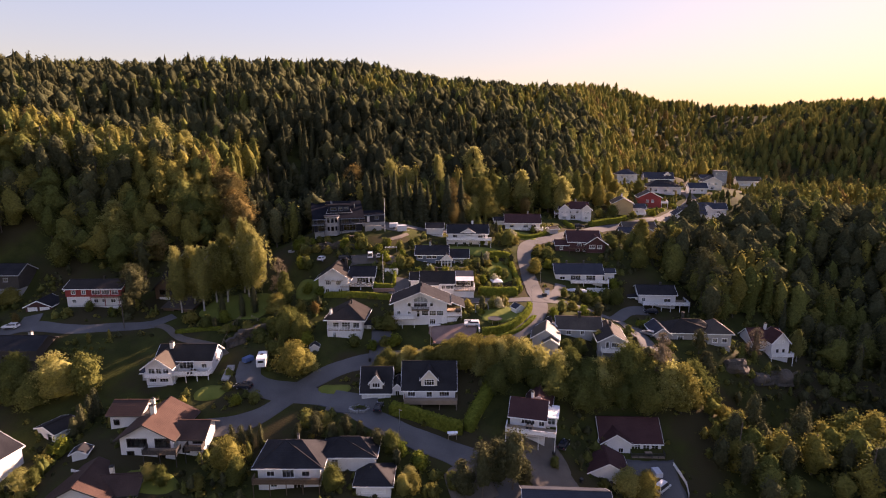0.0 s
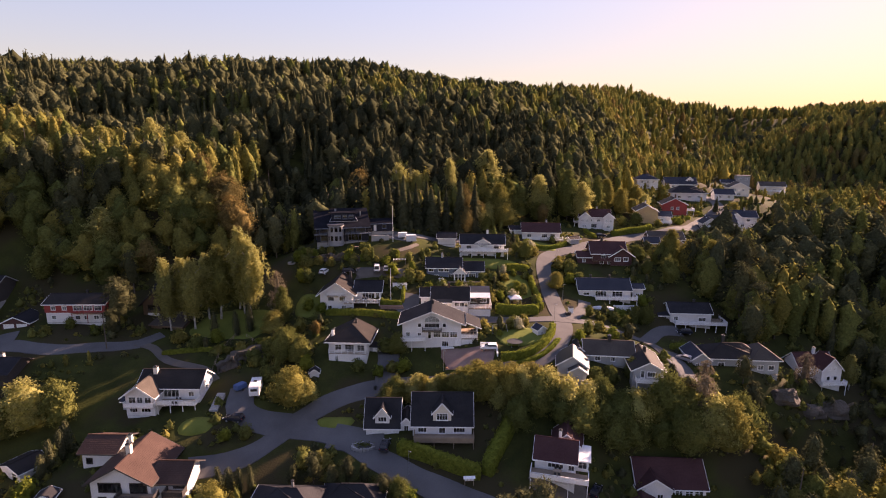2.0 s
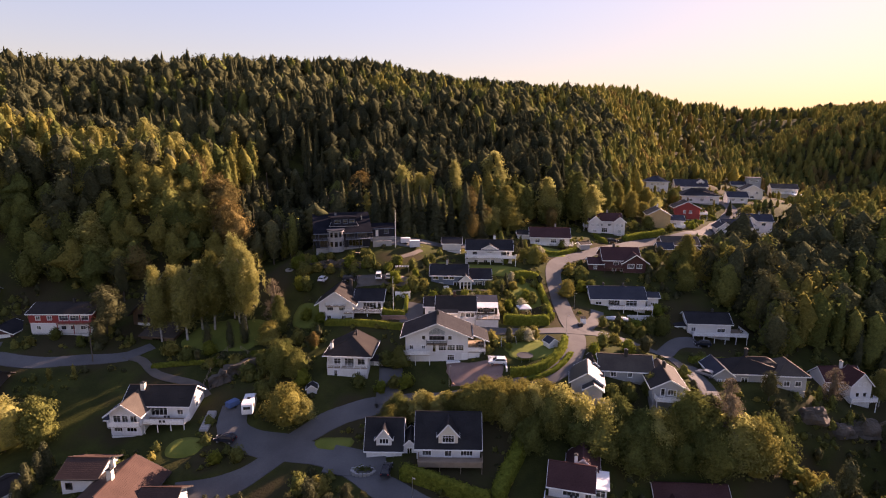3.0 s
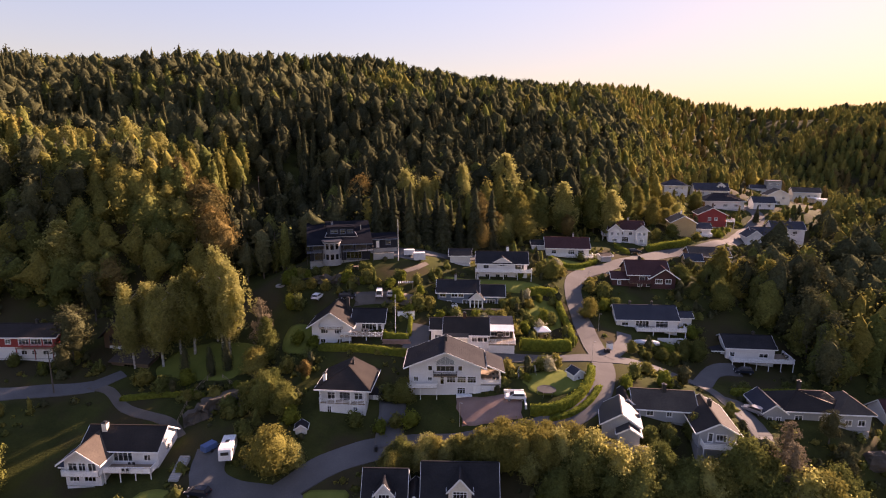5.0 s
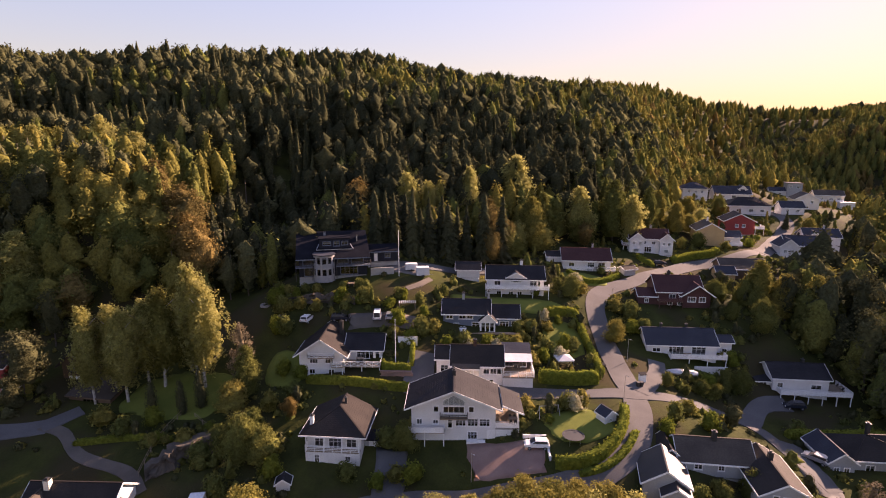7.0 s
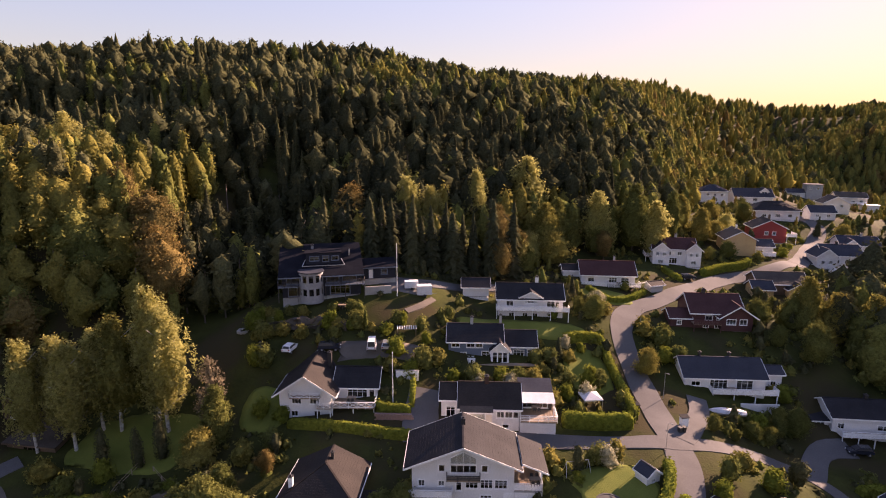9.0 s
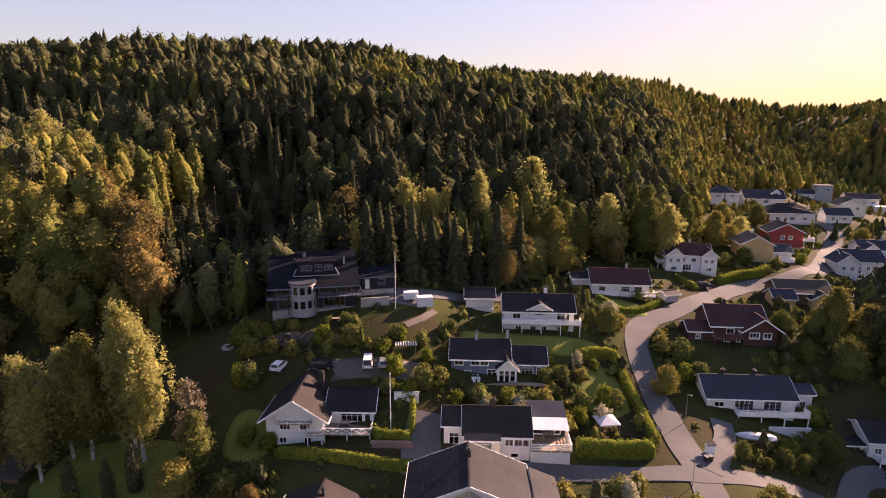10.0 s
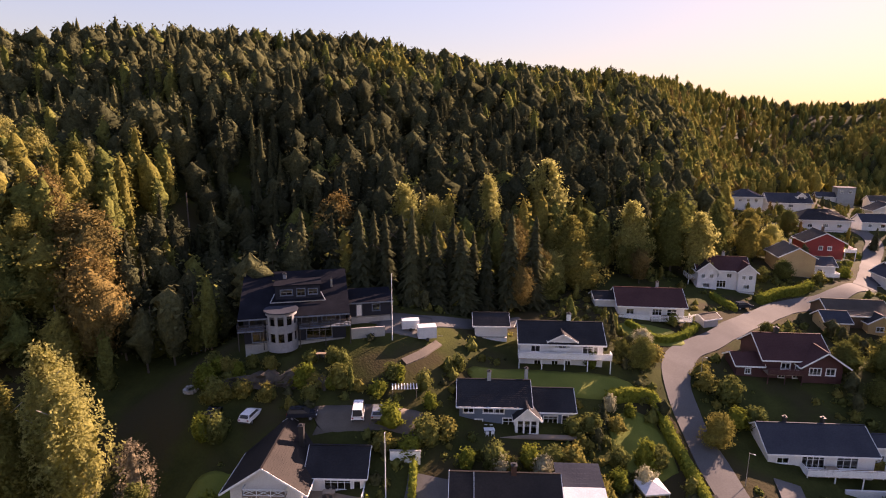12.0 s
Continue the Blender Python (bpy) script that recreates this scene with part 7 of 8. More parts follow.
def hedge(label, pts, width, height):
    """A clipped hedge along a line: a closed body with a coat of leaf tufts."""
    line = smooth_line(pts, 0.8)
    d = np.gradient(line, axis=0)
    d /= np.linalg.norm(d, axis=1)[:, None] + 1e-9
    side = np.stack([-d[:, 1], d[:, 0]], 1)
    prof = [(-0.5, 0), (-0.5, 0.85), (-0.32, 1), (0.32, 1), (0.5, 0.85), (0.5, 0)]
    v, f, n = [], [], len(prof)
    for i, (p, s) in enumerate(zip(line, side)):
        z = gz(*p)
        end = 0.7 if i in (0, len(line) - 1) else 1
        for a, b in prof:
            q = p + s * a * width * end
            v.append((q[0], q[1], z - 0.4 + (height * rng.uniform(0.94, 1.05) * end + 0.4) * b))
    f = [(i * n + j, (i + 1) * n + j, (i + 1) * n + j + 1, i * n + j + 1) for i in range(len(line) - 1) for j in range(n - 1)]
    m = (len(line) - 1) * n
    f += [(0, 1, 4, 5), (1, 2, 3, 4), (m + 5, m + 4, m + 1, m), (m + 4, m + 3, m + 2, m + 1)]
    ob = tagged(new("hedge"), label, "hedge")
    part_body = new("hedge_body", mesh_from("hedge_body", np.array(v), np.array(f), M["leaf_hedge"]))
    part_body.parent = ob
    pts3 = []
    for i in range(len(line) - 1):
        c = (line[i] + line[i + 1]) / 2
        for _ in range(int(5 * (width + 2 * height))):
            e = rng.uniform(-1, 1) * (width / 2 + height)
            if abs(e) < width / 2:
                a, z = e, height
            else:
                a, z = math.copysign(width / 2, e), height - (abs(e) - width / 2)
            q = c + d[i] * rng.uniform(-0.45, 0.45) + side[i] * a * rng.uniform(0.97, 1.08)
            pts3.append((q[0], q[1], gz(*c) + z * rng.uniform(0.97, 1.05)))
    lv = new("foliage", mesh_from("foliage", *quads(np.array(pts3), 0.34), M["leaf_hedge"]))
    lv.parent = ob


hedge("tall clipped green hedge round a white house garden", [(-12.3, 119.6), (-4, 117), (4.4, 114.6)], 1.6, 2.8)
hedge("broad clipped hedge climbing beside a garden", [(5.6, 115), (7.6, 119.5), (10.2, 124), (12.5, 128.5)], 2.6, 2.6)
hedge("curved clipped hedge round a sunlit garden", [(10.5, 143.2), (14, 142.9), (17.6, 144), (21.2, 147.2), (24.0, 152), (25.2, 156.5)], 1.5, 1.8)
hedge("rough grassy hedge bank along the road", [(14, 141.2), (18.5, 142.4), (22.6, 145.6), (25.6, 150)], 1.2, 0.7)
hedge("tall clipped hedge beside the lane", [(10.9, 167.3), (17, 167.2), (23.1, 167.3)], 1.8, 2.6)
hedge("long clipped hedge along the road", [(24.2, 169.4), (24.2, 175), (23.9, 180), (23.2, 186), (22.6, 190.4), (18.5, 190.2), (14.6, 188.8)], 1.4, 1.9)
hedge("low clipped hedge above a slope", [(-36.5, 166.0), (-28, 164.2), (-20.5, 162.6), (-13.4, 161.8)], 1.1, 1.6)
hedge("short clipped hedge beside a flagpole", [(-21.2, 168.6), (-20.2, 167.6), (-15.2, 167.2)], 1.0, 1.6)
hedge("narrow upright hedge beside a yard", [(-15.2, 168.5), (-15.2, 173.8)], 0.9, 2.0)
hedge("clipped hedge above a stone wall", [(61.7, 233.4), (69, 238.6), (75.6, 240.6), (80, 243.6)], 1.8, 2.0)
hedge("clipped hedge along a drive", [(50.8, 234), (51.6, 230), (53.4, 226.6)], 1.4, 1.4)
hedge("clipped hedge before a red house", [(89, 255), (97, 261), (105, 266)], 1.5, 1.5)
hedge("clipped hedge beside the far lane", [(112, 284), (115.5, 277)], 1.6, 1.5)
hedge("low hedge bank round a lawn", [(25, 214), (29.4, 208.6), (35, 211), (40, 215.5)], 1.3, 1.2)
hedge("clipped hedge below a dark garden", [(58, 160.5), (70, 162), (84, 163)], 1.8, 1.6)
hedge("low clipped hedge above the caravan place", [(-58, 152.5), (-66, 153), (-76, 151.5)], 1.0, 1.0)

# ---- vehicles ----


def car(x, y, yaw, paint, label, van=False, pitch=0.0):
    """A car: bodywork with wheel arches in profile, glasshouse, panes, wheels, lamps and bumpers."""
    c = thing("car", x, y, gz(x, y) + 0.16, yaw, label, "car")
    L2, H = (2.35, 2.0) if van else (2.15, 1.48)
    low = [(-L2, 0.35), (-L2 + 0.05, 0.85), (-L2 + 0.5, 0.95), (L2 - 1.0, 0.95), (L2 - 0.25, 0.82), (L2, 0.6), (L2, 0.35)]
    top = [(-L2 + 0.1, 0.94), (-L2 + 0.45, H), (L2 - 1.9, H), (L2 - 1.05, 0.94)] if not van else [(-L2 + 0.03, 0.94), (-L2 + 0.15, H), (L2 - 1.5, H), (L2 - 0.7, 0.94)]

    def body(prof, w0, w1):
        k, v = len(prof), []
        for s in (-1, 1):
            v += [(u, s * (w0 if z < 0.96 else w1), z) for u, z in prof]
        g = Geo()
        g.v = v
        g.f = [tuple(range(k - 1, -1, -1)), tuple(range(k, 2 * k))] + [(i, (i + 1) % k, k + (i + 1) % k, k + i) for i in range(k)]
        return g

    part("body", body(low, 0.88, 0.88), paint, c)
    cab = part("cabin", body(top, 0.80, 0.68), paint, c)
    (a0, z0), (a1, z1), (a2, z2), (a3, z3) = top
    for s in (-1, 1):
        part("side_window", Geo().prism([(a0 + 0.25, s * 0.80, 1.0), (a3 - 0.2, s * 0.80, 1.0), (a2 + 0.05, s * 0.705, H - 0.1), (a1 + 0.1, s * 0.705, H - 0.1)], (0, s * 0.02, 0)), M["black"], cab, "dark tinted window")
    part("windscreen", Geo().prism([(a3 + 0.01, -0.7, 0.98), (a3 + 0.01, 0.7, 0.98), (a2 + 0.05, 0.6, H - 0.06), (a2 + 0.05, -0.6, H - 0.06)], (0.02, 0, 0.02)), M["black"], cab, "dark windscreen")
    part("rear_window", Geo().prism([(a0 - 0.01, -0.68, 1.02), (a0 - 0.01, 0.68, 1.02), (a1 - 0.02, 0.6, H - 0.08), (a1 - 0.02, -0.6, H - 0.08)], (-0.02, 0, 0.02)), M["black"], cab, "dark rear window")
    for u in (-L2 + 0.8, L2 - 0.85):
        for s in (-1, 1):
            wheel = part("wheel", Geo().tube((u, s * 0.68, 0.16), (u, s * 0.9, 0.16), 0.32, 0.32, 14), M["rubber"], c)
            part("rim", Geo().tube((u, s * 0.9, 0.16), (u, s * 0.915, 0.16), 0.2, 0.19, 10), M["metal"], wheel)
    for s in (-1, 1):
        part("headlight", Geo().box(L2 - 0.06, L2 + 0.02, s * 0.65 - 0.16, s * 0.65 + 0.16, 0.58, 0.72), M["trim"], c)
        part("tail_light", Geo().box(-L2 - 0.02, -L2 + 0.05, s * 0.68 - 0.12, s * 0.68 + 0.12, 0.68, 0.86), M["red"], c)
    part("bumper", Geo().box(L2 - 0.1, L2 + 0.06, -0.84, 0.84, 0.3, 0.5).box(-L2 - 0.06, -L2 + 0.1, -0.84, 0.84, 0.3, 0.5), M["black"], c)
    return c


car(8.0, 147.6, 178, M["car_white"], "white hatchback parked on a paved forecourt")
car(-48.7, 127.6, 172, M["car_dark"], "dark car parked beside a lawn")
car(-15.0, 120.8, 85, M["car_dark"], "dark blue car parked in a courtyard")
car(-122.5, 151.6, 185, M["car_white"], "white car parked beside the lane")
car(27.5, 116.2, 60, M["car_dark"], "dark car parked on a gravel drive")
car(67, 173.4, 176, M["car_dark"], "dark car parked below a stilted deck")
car(58.6, 152.2, 130, M["car_silver"], "silver car parked beside a grey house")
car(48.8, 111.6, 40, M["car_white"], "white van parked in an asphalt yard", True)
car(-24.4, 201.6, 8, M["car_silver"], "silver estate car beside a dark modern house")
car(-32.2, 180.4, 5, M["car_dark"], "dark estate car on a gravel strip")
car(-39.8, 180.3, 80, M["car_white"], "white estate car parked under a rock face")
car(-23.8, 180.2, 95, M["car_white"], "white van parked on a gravel strip", True)
car(-20.9, 180.2, 92, M["car_silver"], "small silver car on a gravel strip")
car(-45.5, 180.6, 90, M["car_dark"], "dark car parked under a rock face")
car(116.5, 263, 60, M["car_white"], "white car parked beside a white house")
car(126, 287, 50, M["car_silver"], "silver car on the far lane")
car(56, 229, 10, M["car_dark"], "dark car parked on a drive below a hedge")

c = thing("caravan", -46.6, 136.2, gz(-46.6, 136.2) + 0.35, 100, "white touring caravan parked on asphalt", "caravan")
g = Geo()
prof = [(-2.9, 0.1), (-3.0, 0.9), (-2.75, 2.2), (-2.3, 2.4), (2.3, 2.4), (2.75, 2.2), (3.0, 1.2), (2.8, 0.1)]
g.v = [(u, s * 1.12, z) for s in (-1, 1) for u, z in prof]
g.f = [tuple(range(7, -1, -1)), tuple(range(8, 16))] + [(i, (i + 1) % 8, 8 + (i + 1) % 8, 8 + i) for i in range(8)]
body = part("body", g, M["car_white"], c)
for u, w in ((-1.6, 1.2), (1.4, 1.0)):
    for s in (-1, 1):
        part("side_window", Geo().box(u - w / 2, u + w / 2, s * 1.125 - 0.01, s * 1.125 + 0.01, 1.2, 1.85), M["black"], body, "dark acrylic window")
part("rear_window", Geo().box(-3.03, -2.9, -0.7, 0.7, 1.25, 1.8), M["black"], body, "dark acrylic window")
part("roof_hatch", Geo().box(-0.4, 0.4, -0.35, 0.35, 2.4, 2.5), M["black"], body)
for s in (-1, 1):
    wheel = part("wheel", Geo().tube((0, s * 0.9, 0.0), (0, s * 1.1, 0.0), 0.33, 0.33, 14), M["rubber"], c)
    part("rim", Geo().tube((0, s * 1.1, 0.0), (0, s * 1.12, 0.0), 0.2, 0.18, 10), M["metal"], wheel)
part("drawbar", Geo().beam((2.8, 0.6, 0.1), (4.1, 0, 0.1), 0.08, 0.1).beam((2.8, -0.6, 0.1), (4.1, 0, 0.1), 0.08, 0.1).tube((4.0, 0, -0.33), (4.0, 0, 0.3), 0.05, 0.05, 8), M["metal"], c)


def trailer(x, y, yaw, cover, label, w=1.6, l=2.6, h=1.1):
    c = thing("trailer", x, y, gz(x, y) + 0.14, yaw, label, "trailer")
    part("box", Geo().box(-l / 2, l / 2, -w / 2, w / 2, 0.25, 0.25 + h), cover, c)
    part("chassis", Geo().beam((l / 2, 0, 0.2), (l / 2 + 1.1, 0, 0.2), 0.08, 0.08).box(-l / 2, l / 2, -0.1, 0.1, 0.16, 0.24), M["metal"], c)
    for s in (-1, 1):
        part("wheel", Geo().tube((0, s * (w / 2 + 0.02), 0.12), (0, s * (w / 2 + 0.18), 0.12), 0.28, 0.28, 12), M["rubber"], c)


trailer(-50.6, 137.0, 60, M["tarp"], "trailer under a blue cover")
trailer(-14.6, 196.8, 10, M["canvas"], "white box trailer beside a dark house", 2.0, 3.2, 2.0)
trailer(-17.6, 198.6, 10, M["canvas"], "rounded white covered trailer", 1.8, 3.0, 1.5)
trailer(48.6, 114.6, 95, M["canvas"], "white covered trailer in an asphalt yard")
c = thing("covered_boat", 43.2, 175.2, gz(43.2, 175.2) + 0.1, 172, "boat under a sagging white cover on a drive", "boat")
g = Geo()
RIBS = [(-3.2, 0.55, 1.0), (-2.2, 1.05, 1.25), (-0.6, 1.15, 1.3), (1.0, 1.0, 1.35), (2.3, 0.6, 1.25), (3.3, 0.08, 1.05)]
for u, w, h in RIBS:
    g.v += [(u, -w * 0.6, 0.25), (u, -w, 0.75), (u, -w * 0.5, h * 0.95), (u, 0, h), (u, w * 0.5, h * 0.95), (u, w, 0.75), (u, w * 0.6, 0.25)]
g.f = [tuple(range(6, -1, -1)), tuple(range(35, 42))] + [(7 * i + j, 7 * i + (j + 1) % 7, 7 * i + 7 + (j + 1) % 7, 7 * i + 7 + j) for i in range(5) for j in range(7)]
part("cover", g, M["canvas"], c)
part("cradle", Geo().box(-1.6, -1.3, -0.7, 0.7, -0.1, 0.3).box(1.3, 1.6, -0.6, 0.6, -0.1, 0.3), M["metal"], c)

# ---- masts, lamps and garden things ----


def pole(name, x, y, h, r, label, m, lamp=False, base=0.5):
    p = thing(name, x, y, gz(x, y), 0, label, name.replace("_", " "))
    part("shaft", Geo().tube((0, 0, -base), (0, 0, h), r, r * 0.55, 10), m, p)
    if lamp:
        part("arm", Geo().beam((0, 0, h - 0.05), (0.3, -0.4, h + 0.08), 0.04, 0.04), m, p)
        part("lamp_head", Geo().beam((0.25, -0.33, h + 0.07), (0.5, -0.7, h + 0.12), 0.16, 0.08), M["metal"], p)
    else:
        part("knob", Geo().tube((0, 0, h), (0, 0, h + 0.14), r, r * 0.8, 10), m, p)


pole("flagpole", -20.4, 195.0, 11.5, 0.09, "tall white flagpole beside a dark house", M["trim"])
pole("flagpole", -18.6, 169.4, 9.5, 0.08, "white flagpole in a garden", M["trim"])
pole("flagpole", 91, 224, 9, 0.08, "white flagpole beside a drive", M["trim"])
pole("street_lamp", -9.6, 113.9, 5.2, 0.055, "grey steel street lamp beside the road", M["metal"], True)
pole("street_lamp", -3.3, 142.6, 5.2, 0.055, "grey steel street lamp below a forecourt", M["metal"], True)
pole("street_lamp", 31.6, 176.6, 5.2, 0.055, "grey steel street lamp beside the lane", M["metal"], True)
pole("street_lamp", 26.2, 160.0, 5.2, 0.055, "grey steel street lamp at the junction", M["metal"], True)
pole("street_lamp", 33.2, 197.0, 5.2, 0.055, "grey steel street lamp in the road bend", M["metal"], True)
pole("utility_pole", -90.6, 152.0, 9.0, 0.16, "brown wooden utility pole beside the lane", M["trunk"])

t = thing("party_tent", 17.0, 172.9, gz(17, 172.9), 8, "white canvas garden tent with pointed roof", "tent")
part("canopy", Geo().prism([(-1.7, -1.7, 2.0), (1.7, -1.7, 2.0), (1.7, -1.7, 2.25), (-1.7, -1.7, 2.25)], (0, 3.4, 0)), M["canvas"], t)
g = Geo()
g.v = [(-1.75, -1.75, 2.24), (1.75, -1.75, 2.24), (1.75, 1.75, 2.24), (-1.75, 1.75, 2.24), (0, 0, 3.1)]
g.f = [(0, 1, 4), (1, 2, 4), (2, 3, 4), (3, 0, 4), (3, 2, 1, 0)]
part("roof", g, M["canvas"], t)
for a, b in ((-1, -1), (1, -1), (1, 1), (-1, 1)):
    part("pole", Geo().tube((a * 1.65, b * 1.65, -0.1), (a * 1.65, b * 1.65, 2.1), 0.04, 0.04, 6), M["metal"], t)

t = thing("swing_set", 11.2, 155.6, gz(11.2, 155.6), 12, "garden swing set with steel frame", "swing")
part("frame", Geo().beam((-1.8, 0, 2.1), (1.8, 0, 2.1), 0.08, 0.08).beam((-1.8, 0, 2.1), (-2.0, -0.8, -0.1), 0.07, 0.07).beam((-1.8, 0, 2.1), (-2.0, 0.8, -0.1), 0.07, 0.07).beam((1.8, 0, 2.1), (2.0, -0.8, -0.1), 0.07, 0.07).beam((1.8, 0, 2.1), (2.0, 0.8, -0.1), 0.07, 0.07), M["metal"], t)
for xx in (-0.8, 0.6):
    s = part("swing_seat", Geo().box(xx - 0.22, xx + 0.22, -0.1, 0.1, 0.5, 0.54), M["black"], t)
    for e in (-0.2, 0.2):
        part("rope", Geo().tube((xx + e, 0, 0.52), (xx + e, 0, 2.08), 0.015, 0.015, 5), M["black"], s)

t = thing("trampoline", 14.4, 148.6, gz(14.4, 148.6), 0, "round garden trampoline on the lawn", "trampoline")
g = Geo()
for i in range(24):
    a0, a1 = 2 * math.pi * i / 24, 2 * math.pi * (i + 1) / 24
    g.beam((1.8 * math.cos(a0), 1.8 * math.sin(a0), 0.85), (1.8 * math.cos(a1), 1.8 * math.sin(a1), 0.85), 0.28, 0.06)
part("rim", g, M["black"], t)
part("mat", Geo().tube((0, 0, 0.80), (0, 0, 0.83), 1.68, 1.68, 24), M["black"], t)
for i in range(6):
    a = 2 * math.pi * i / 6
    part("leg", Geo().tube((1.75 * math.cos(a), 1.75 * math.sin(a), -0.4), (1.75 * math.cos(a), 1.75 * math.sin(a), 0.85), 0.03, 0.03, 6), M["metal"], t)

for x, y, w, label in ((32.4, 168.6, 1.3, "white utility kiosk with dark lid beside the lane"), (24.9, 171.6, 1.0, "dark utility kiosk at a hedge corner")):
    t = thing("utility_kiosk", x, y, gz(x, y), 10, label, "kiosk")
    part("body", Geo().box(-w / 2, w / 2, -0.4, 0.4, -0.4, 1.6), M["trim"] if w > 1.1 else M["black"], t)
    part("lid", Geo().slab([(-w / 2 - 0.1, -0.5, 1.7), (w / 2 + 0.1, -0.5, 1.7), (w / 2 + 0.1, 0.5, 1.95), (-w / 2 - 0.1, 0.5, 1.95)], 0.1), M["roof_black"], t)
t = thing("letterbox_stand", 2.1, 113.0, gz(2.1, 113.0), 5, "letterbox stand with small pitched roof", "letterbox")
part("stand", Geo().box(-0.9, -0.8, -0.06, 0.06, -0.3, 1.1).box(0.8, 0.9, -0.06, 0.06, -0.3, 1.1).box(-1.0, 1.0, -0.2, 0.2, 1.1, 1.18), M["deckwood"], t)
for i in range(3):
    part("letterbox", Geo().box(-0.85 + i * 0.6, -0.35 + i * 0.6, -0.2, 0.2, 1.19, 1.62), M["trim"], t)
part("roof", Geo().slab([(-1.15, -0.45, 1.75), (1.15, -0.45, 1.75), (1.15, 0.05, 2.0), (-1.15, 0.05, 2.0)], 0.06).slab([(-1.15, 0.05, 2.0), (1.15, 0.05, 2.0), (1.15, 0.5, 1.75), (-1.15, 0.5, 1.75)], 0.06), M["trim"], t)


def fence(label, pts, h, m, step=1.8, boards=True):
    """A fence along a line: posts and rails."""
    ob = tagged(new("fence"), label, "fence")
    line = smooth_line(pts, step)
    for i, (x, y) in enumerate(line):
        part("post", Geo().box(x - 0.05, x + 0.05, y - 0.05, y + 0.05, gz(x, y) - 0.3, gz(x, y) + h), m, ob)
        if i:
            p = line[i - 1]
            for zz in ((0.25, 0.5, 0.75, 0.98) if boards else (0.5, 0.98)):
                part("rail", Geo().beam((p[0], p[1], gz(*p) + h * zz), (x, y, gz(x, y) + h * zz), 0.03, h * 0.17 if boards else 0.08), m, ob)


fence("weathered rail fence climbing a rock slope", [(-60.2, 144.6), (-60.8, 150), (-60.4, 155.5), (-58.8, 160)], 1.1, M["deckwood"], 2.2, False)
fence("weathered board fence above a rock face", [(-56.5, 158.5), (-52, 155), (-48, 152.6)], 1.0, M["deckwood"], 2.2, False)
fence("curved white board fence round an asphalt yard", [(53, 116.5), (54.6, 112.5), (53.4, 108.4), (50.5, 105.2)], 1.0, M["trim"], 1.6)
fence("low white fence along a garden wall", [(-76.5, 104), (-70, 102), (-62, 101)], 0.7, M["trim"], 2.0)


# ---- bare rock ----
def rock(x, y, w, d, h, label):
    g, n, m = Geo(), 16, 7
    for j in range(m + 1):
        for i in range(n):
            a, t = 2 * math.pi * i / n, j / m
            r = math.cos(t * math.pi / 2) ** 0.6 * (1 + 0.45 * noise.noise(Vector((math.cos(a) * 1.7 + x, math.sin(a) * 1.7, t * 3.0 + y))))
            px, py = x + math.cos(a) * w / 2 * r, y + math.sin(a) * d / 2 * r
            g.v.append((px, py, gz(x, y) - 0.8 + (h + 0.8) * math.sin(t * math.pi / 2) * (1 + 0.35 * noise.noise(Vector((px * 0.8, py * 0.8, t))))))
    g.f = [(j * n + i, j * n + (i + 1) % n, (j + 1) * n + (i + 1) % n, (j + 1) * n + i) for j in range(m) for i in range(n)]
    tagged(new("rock_outcrop", g.mesh("rock_outcrop", M["rock"])), label, "rock")


def rock_face(label, pts, h, back):
    """A broken rock wall along a line, with ledges, running back into the slope above it."""
    line = smooth_line(pts, 0.55)
    d = np.gradient(line, axis=0)
    d /= np.linalg.norm(d, axis=1)[:, None]
    side = np.stack([-d[:, 1], d[:, 0]], 1)
    m, g = 9, Geo()
    for i, (p, s) in enumerate(zip(line, side)):
        top = h * (0.55 + 0.45 * math.sin(math.pi * (i + 0.5) / len(line))) * (1 + 0.35 * noise.noise(Vector((p[0] * 0.5, p[1] * 0.5, 3.0))))
        for j in range(m + 1):
            t = j / m
            q = Vector((p[0], p[1], gz(*p) - 0.7 + (top + 0.7) * min(1, t * 1.25)))
            r = 0.9 * noise.fractal(q * 0.7, 1.0, 2.0, 4) + 0.5 * noise.cell(q * 0.9)
            o = -r + 0.8 * t + (back if j == m else 0)
            g.v.append((q.x + s[0] * o, q.y + s[1] * o, q.z - (0.6 if j == m else 0)))
    g.f = [(i * (m + 1) + j, (i + 1) * (m + 1) + j, (i + 1) * (m + 1) + j + 1, i * (m + 1) + j + 1) for i in range(len(line) - 1) for j in range(m)]
    tagged(new("rock_outcrop", g.mesh("rock_outcrop", M["rock"])), label, "rock")


rock_face("grey broken rock face above a parking place", [(-58.5, 143.5), (-55, 145.5), (-52.5, 148), (-49, 149.5), (-45, 148.5)], 3.2, 3.0)
rock_face("grey-brown broken rock face below a dark house", [(-46, 184.6), (-40, 183.8), (-34, 184.2), (-29.5, 184)], 2.6, 2.6)
for x, y, w, d, h in ((80, 144.5, 8, 4, 2.6), (88, 145.5, 6, 3.4, 2.0), (95.5, 148, 10, 4.5, 3.0)):
    rock(x, y, w, d, h, "smooth grey bedrock knoll among trees")

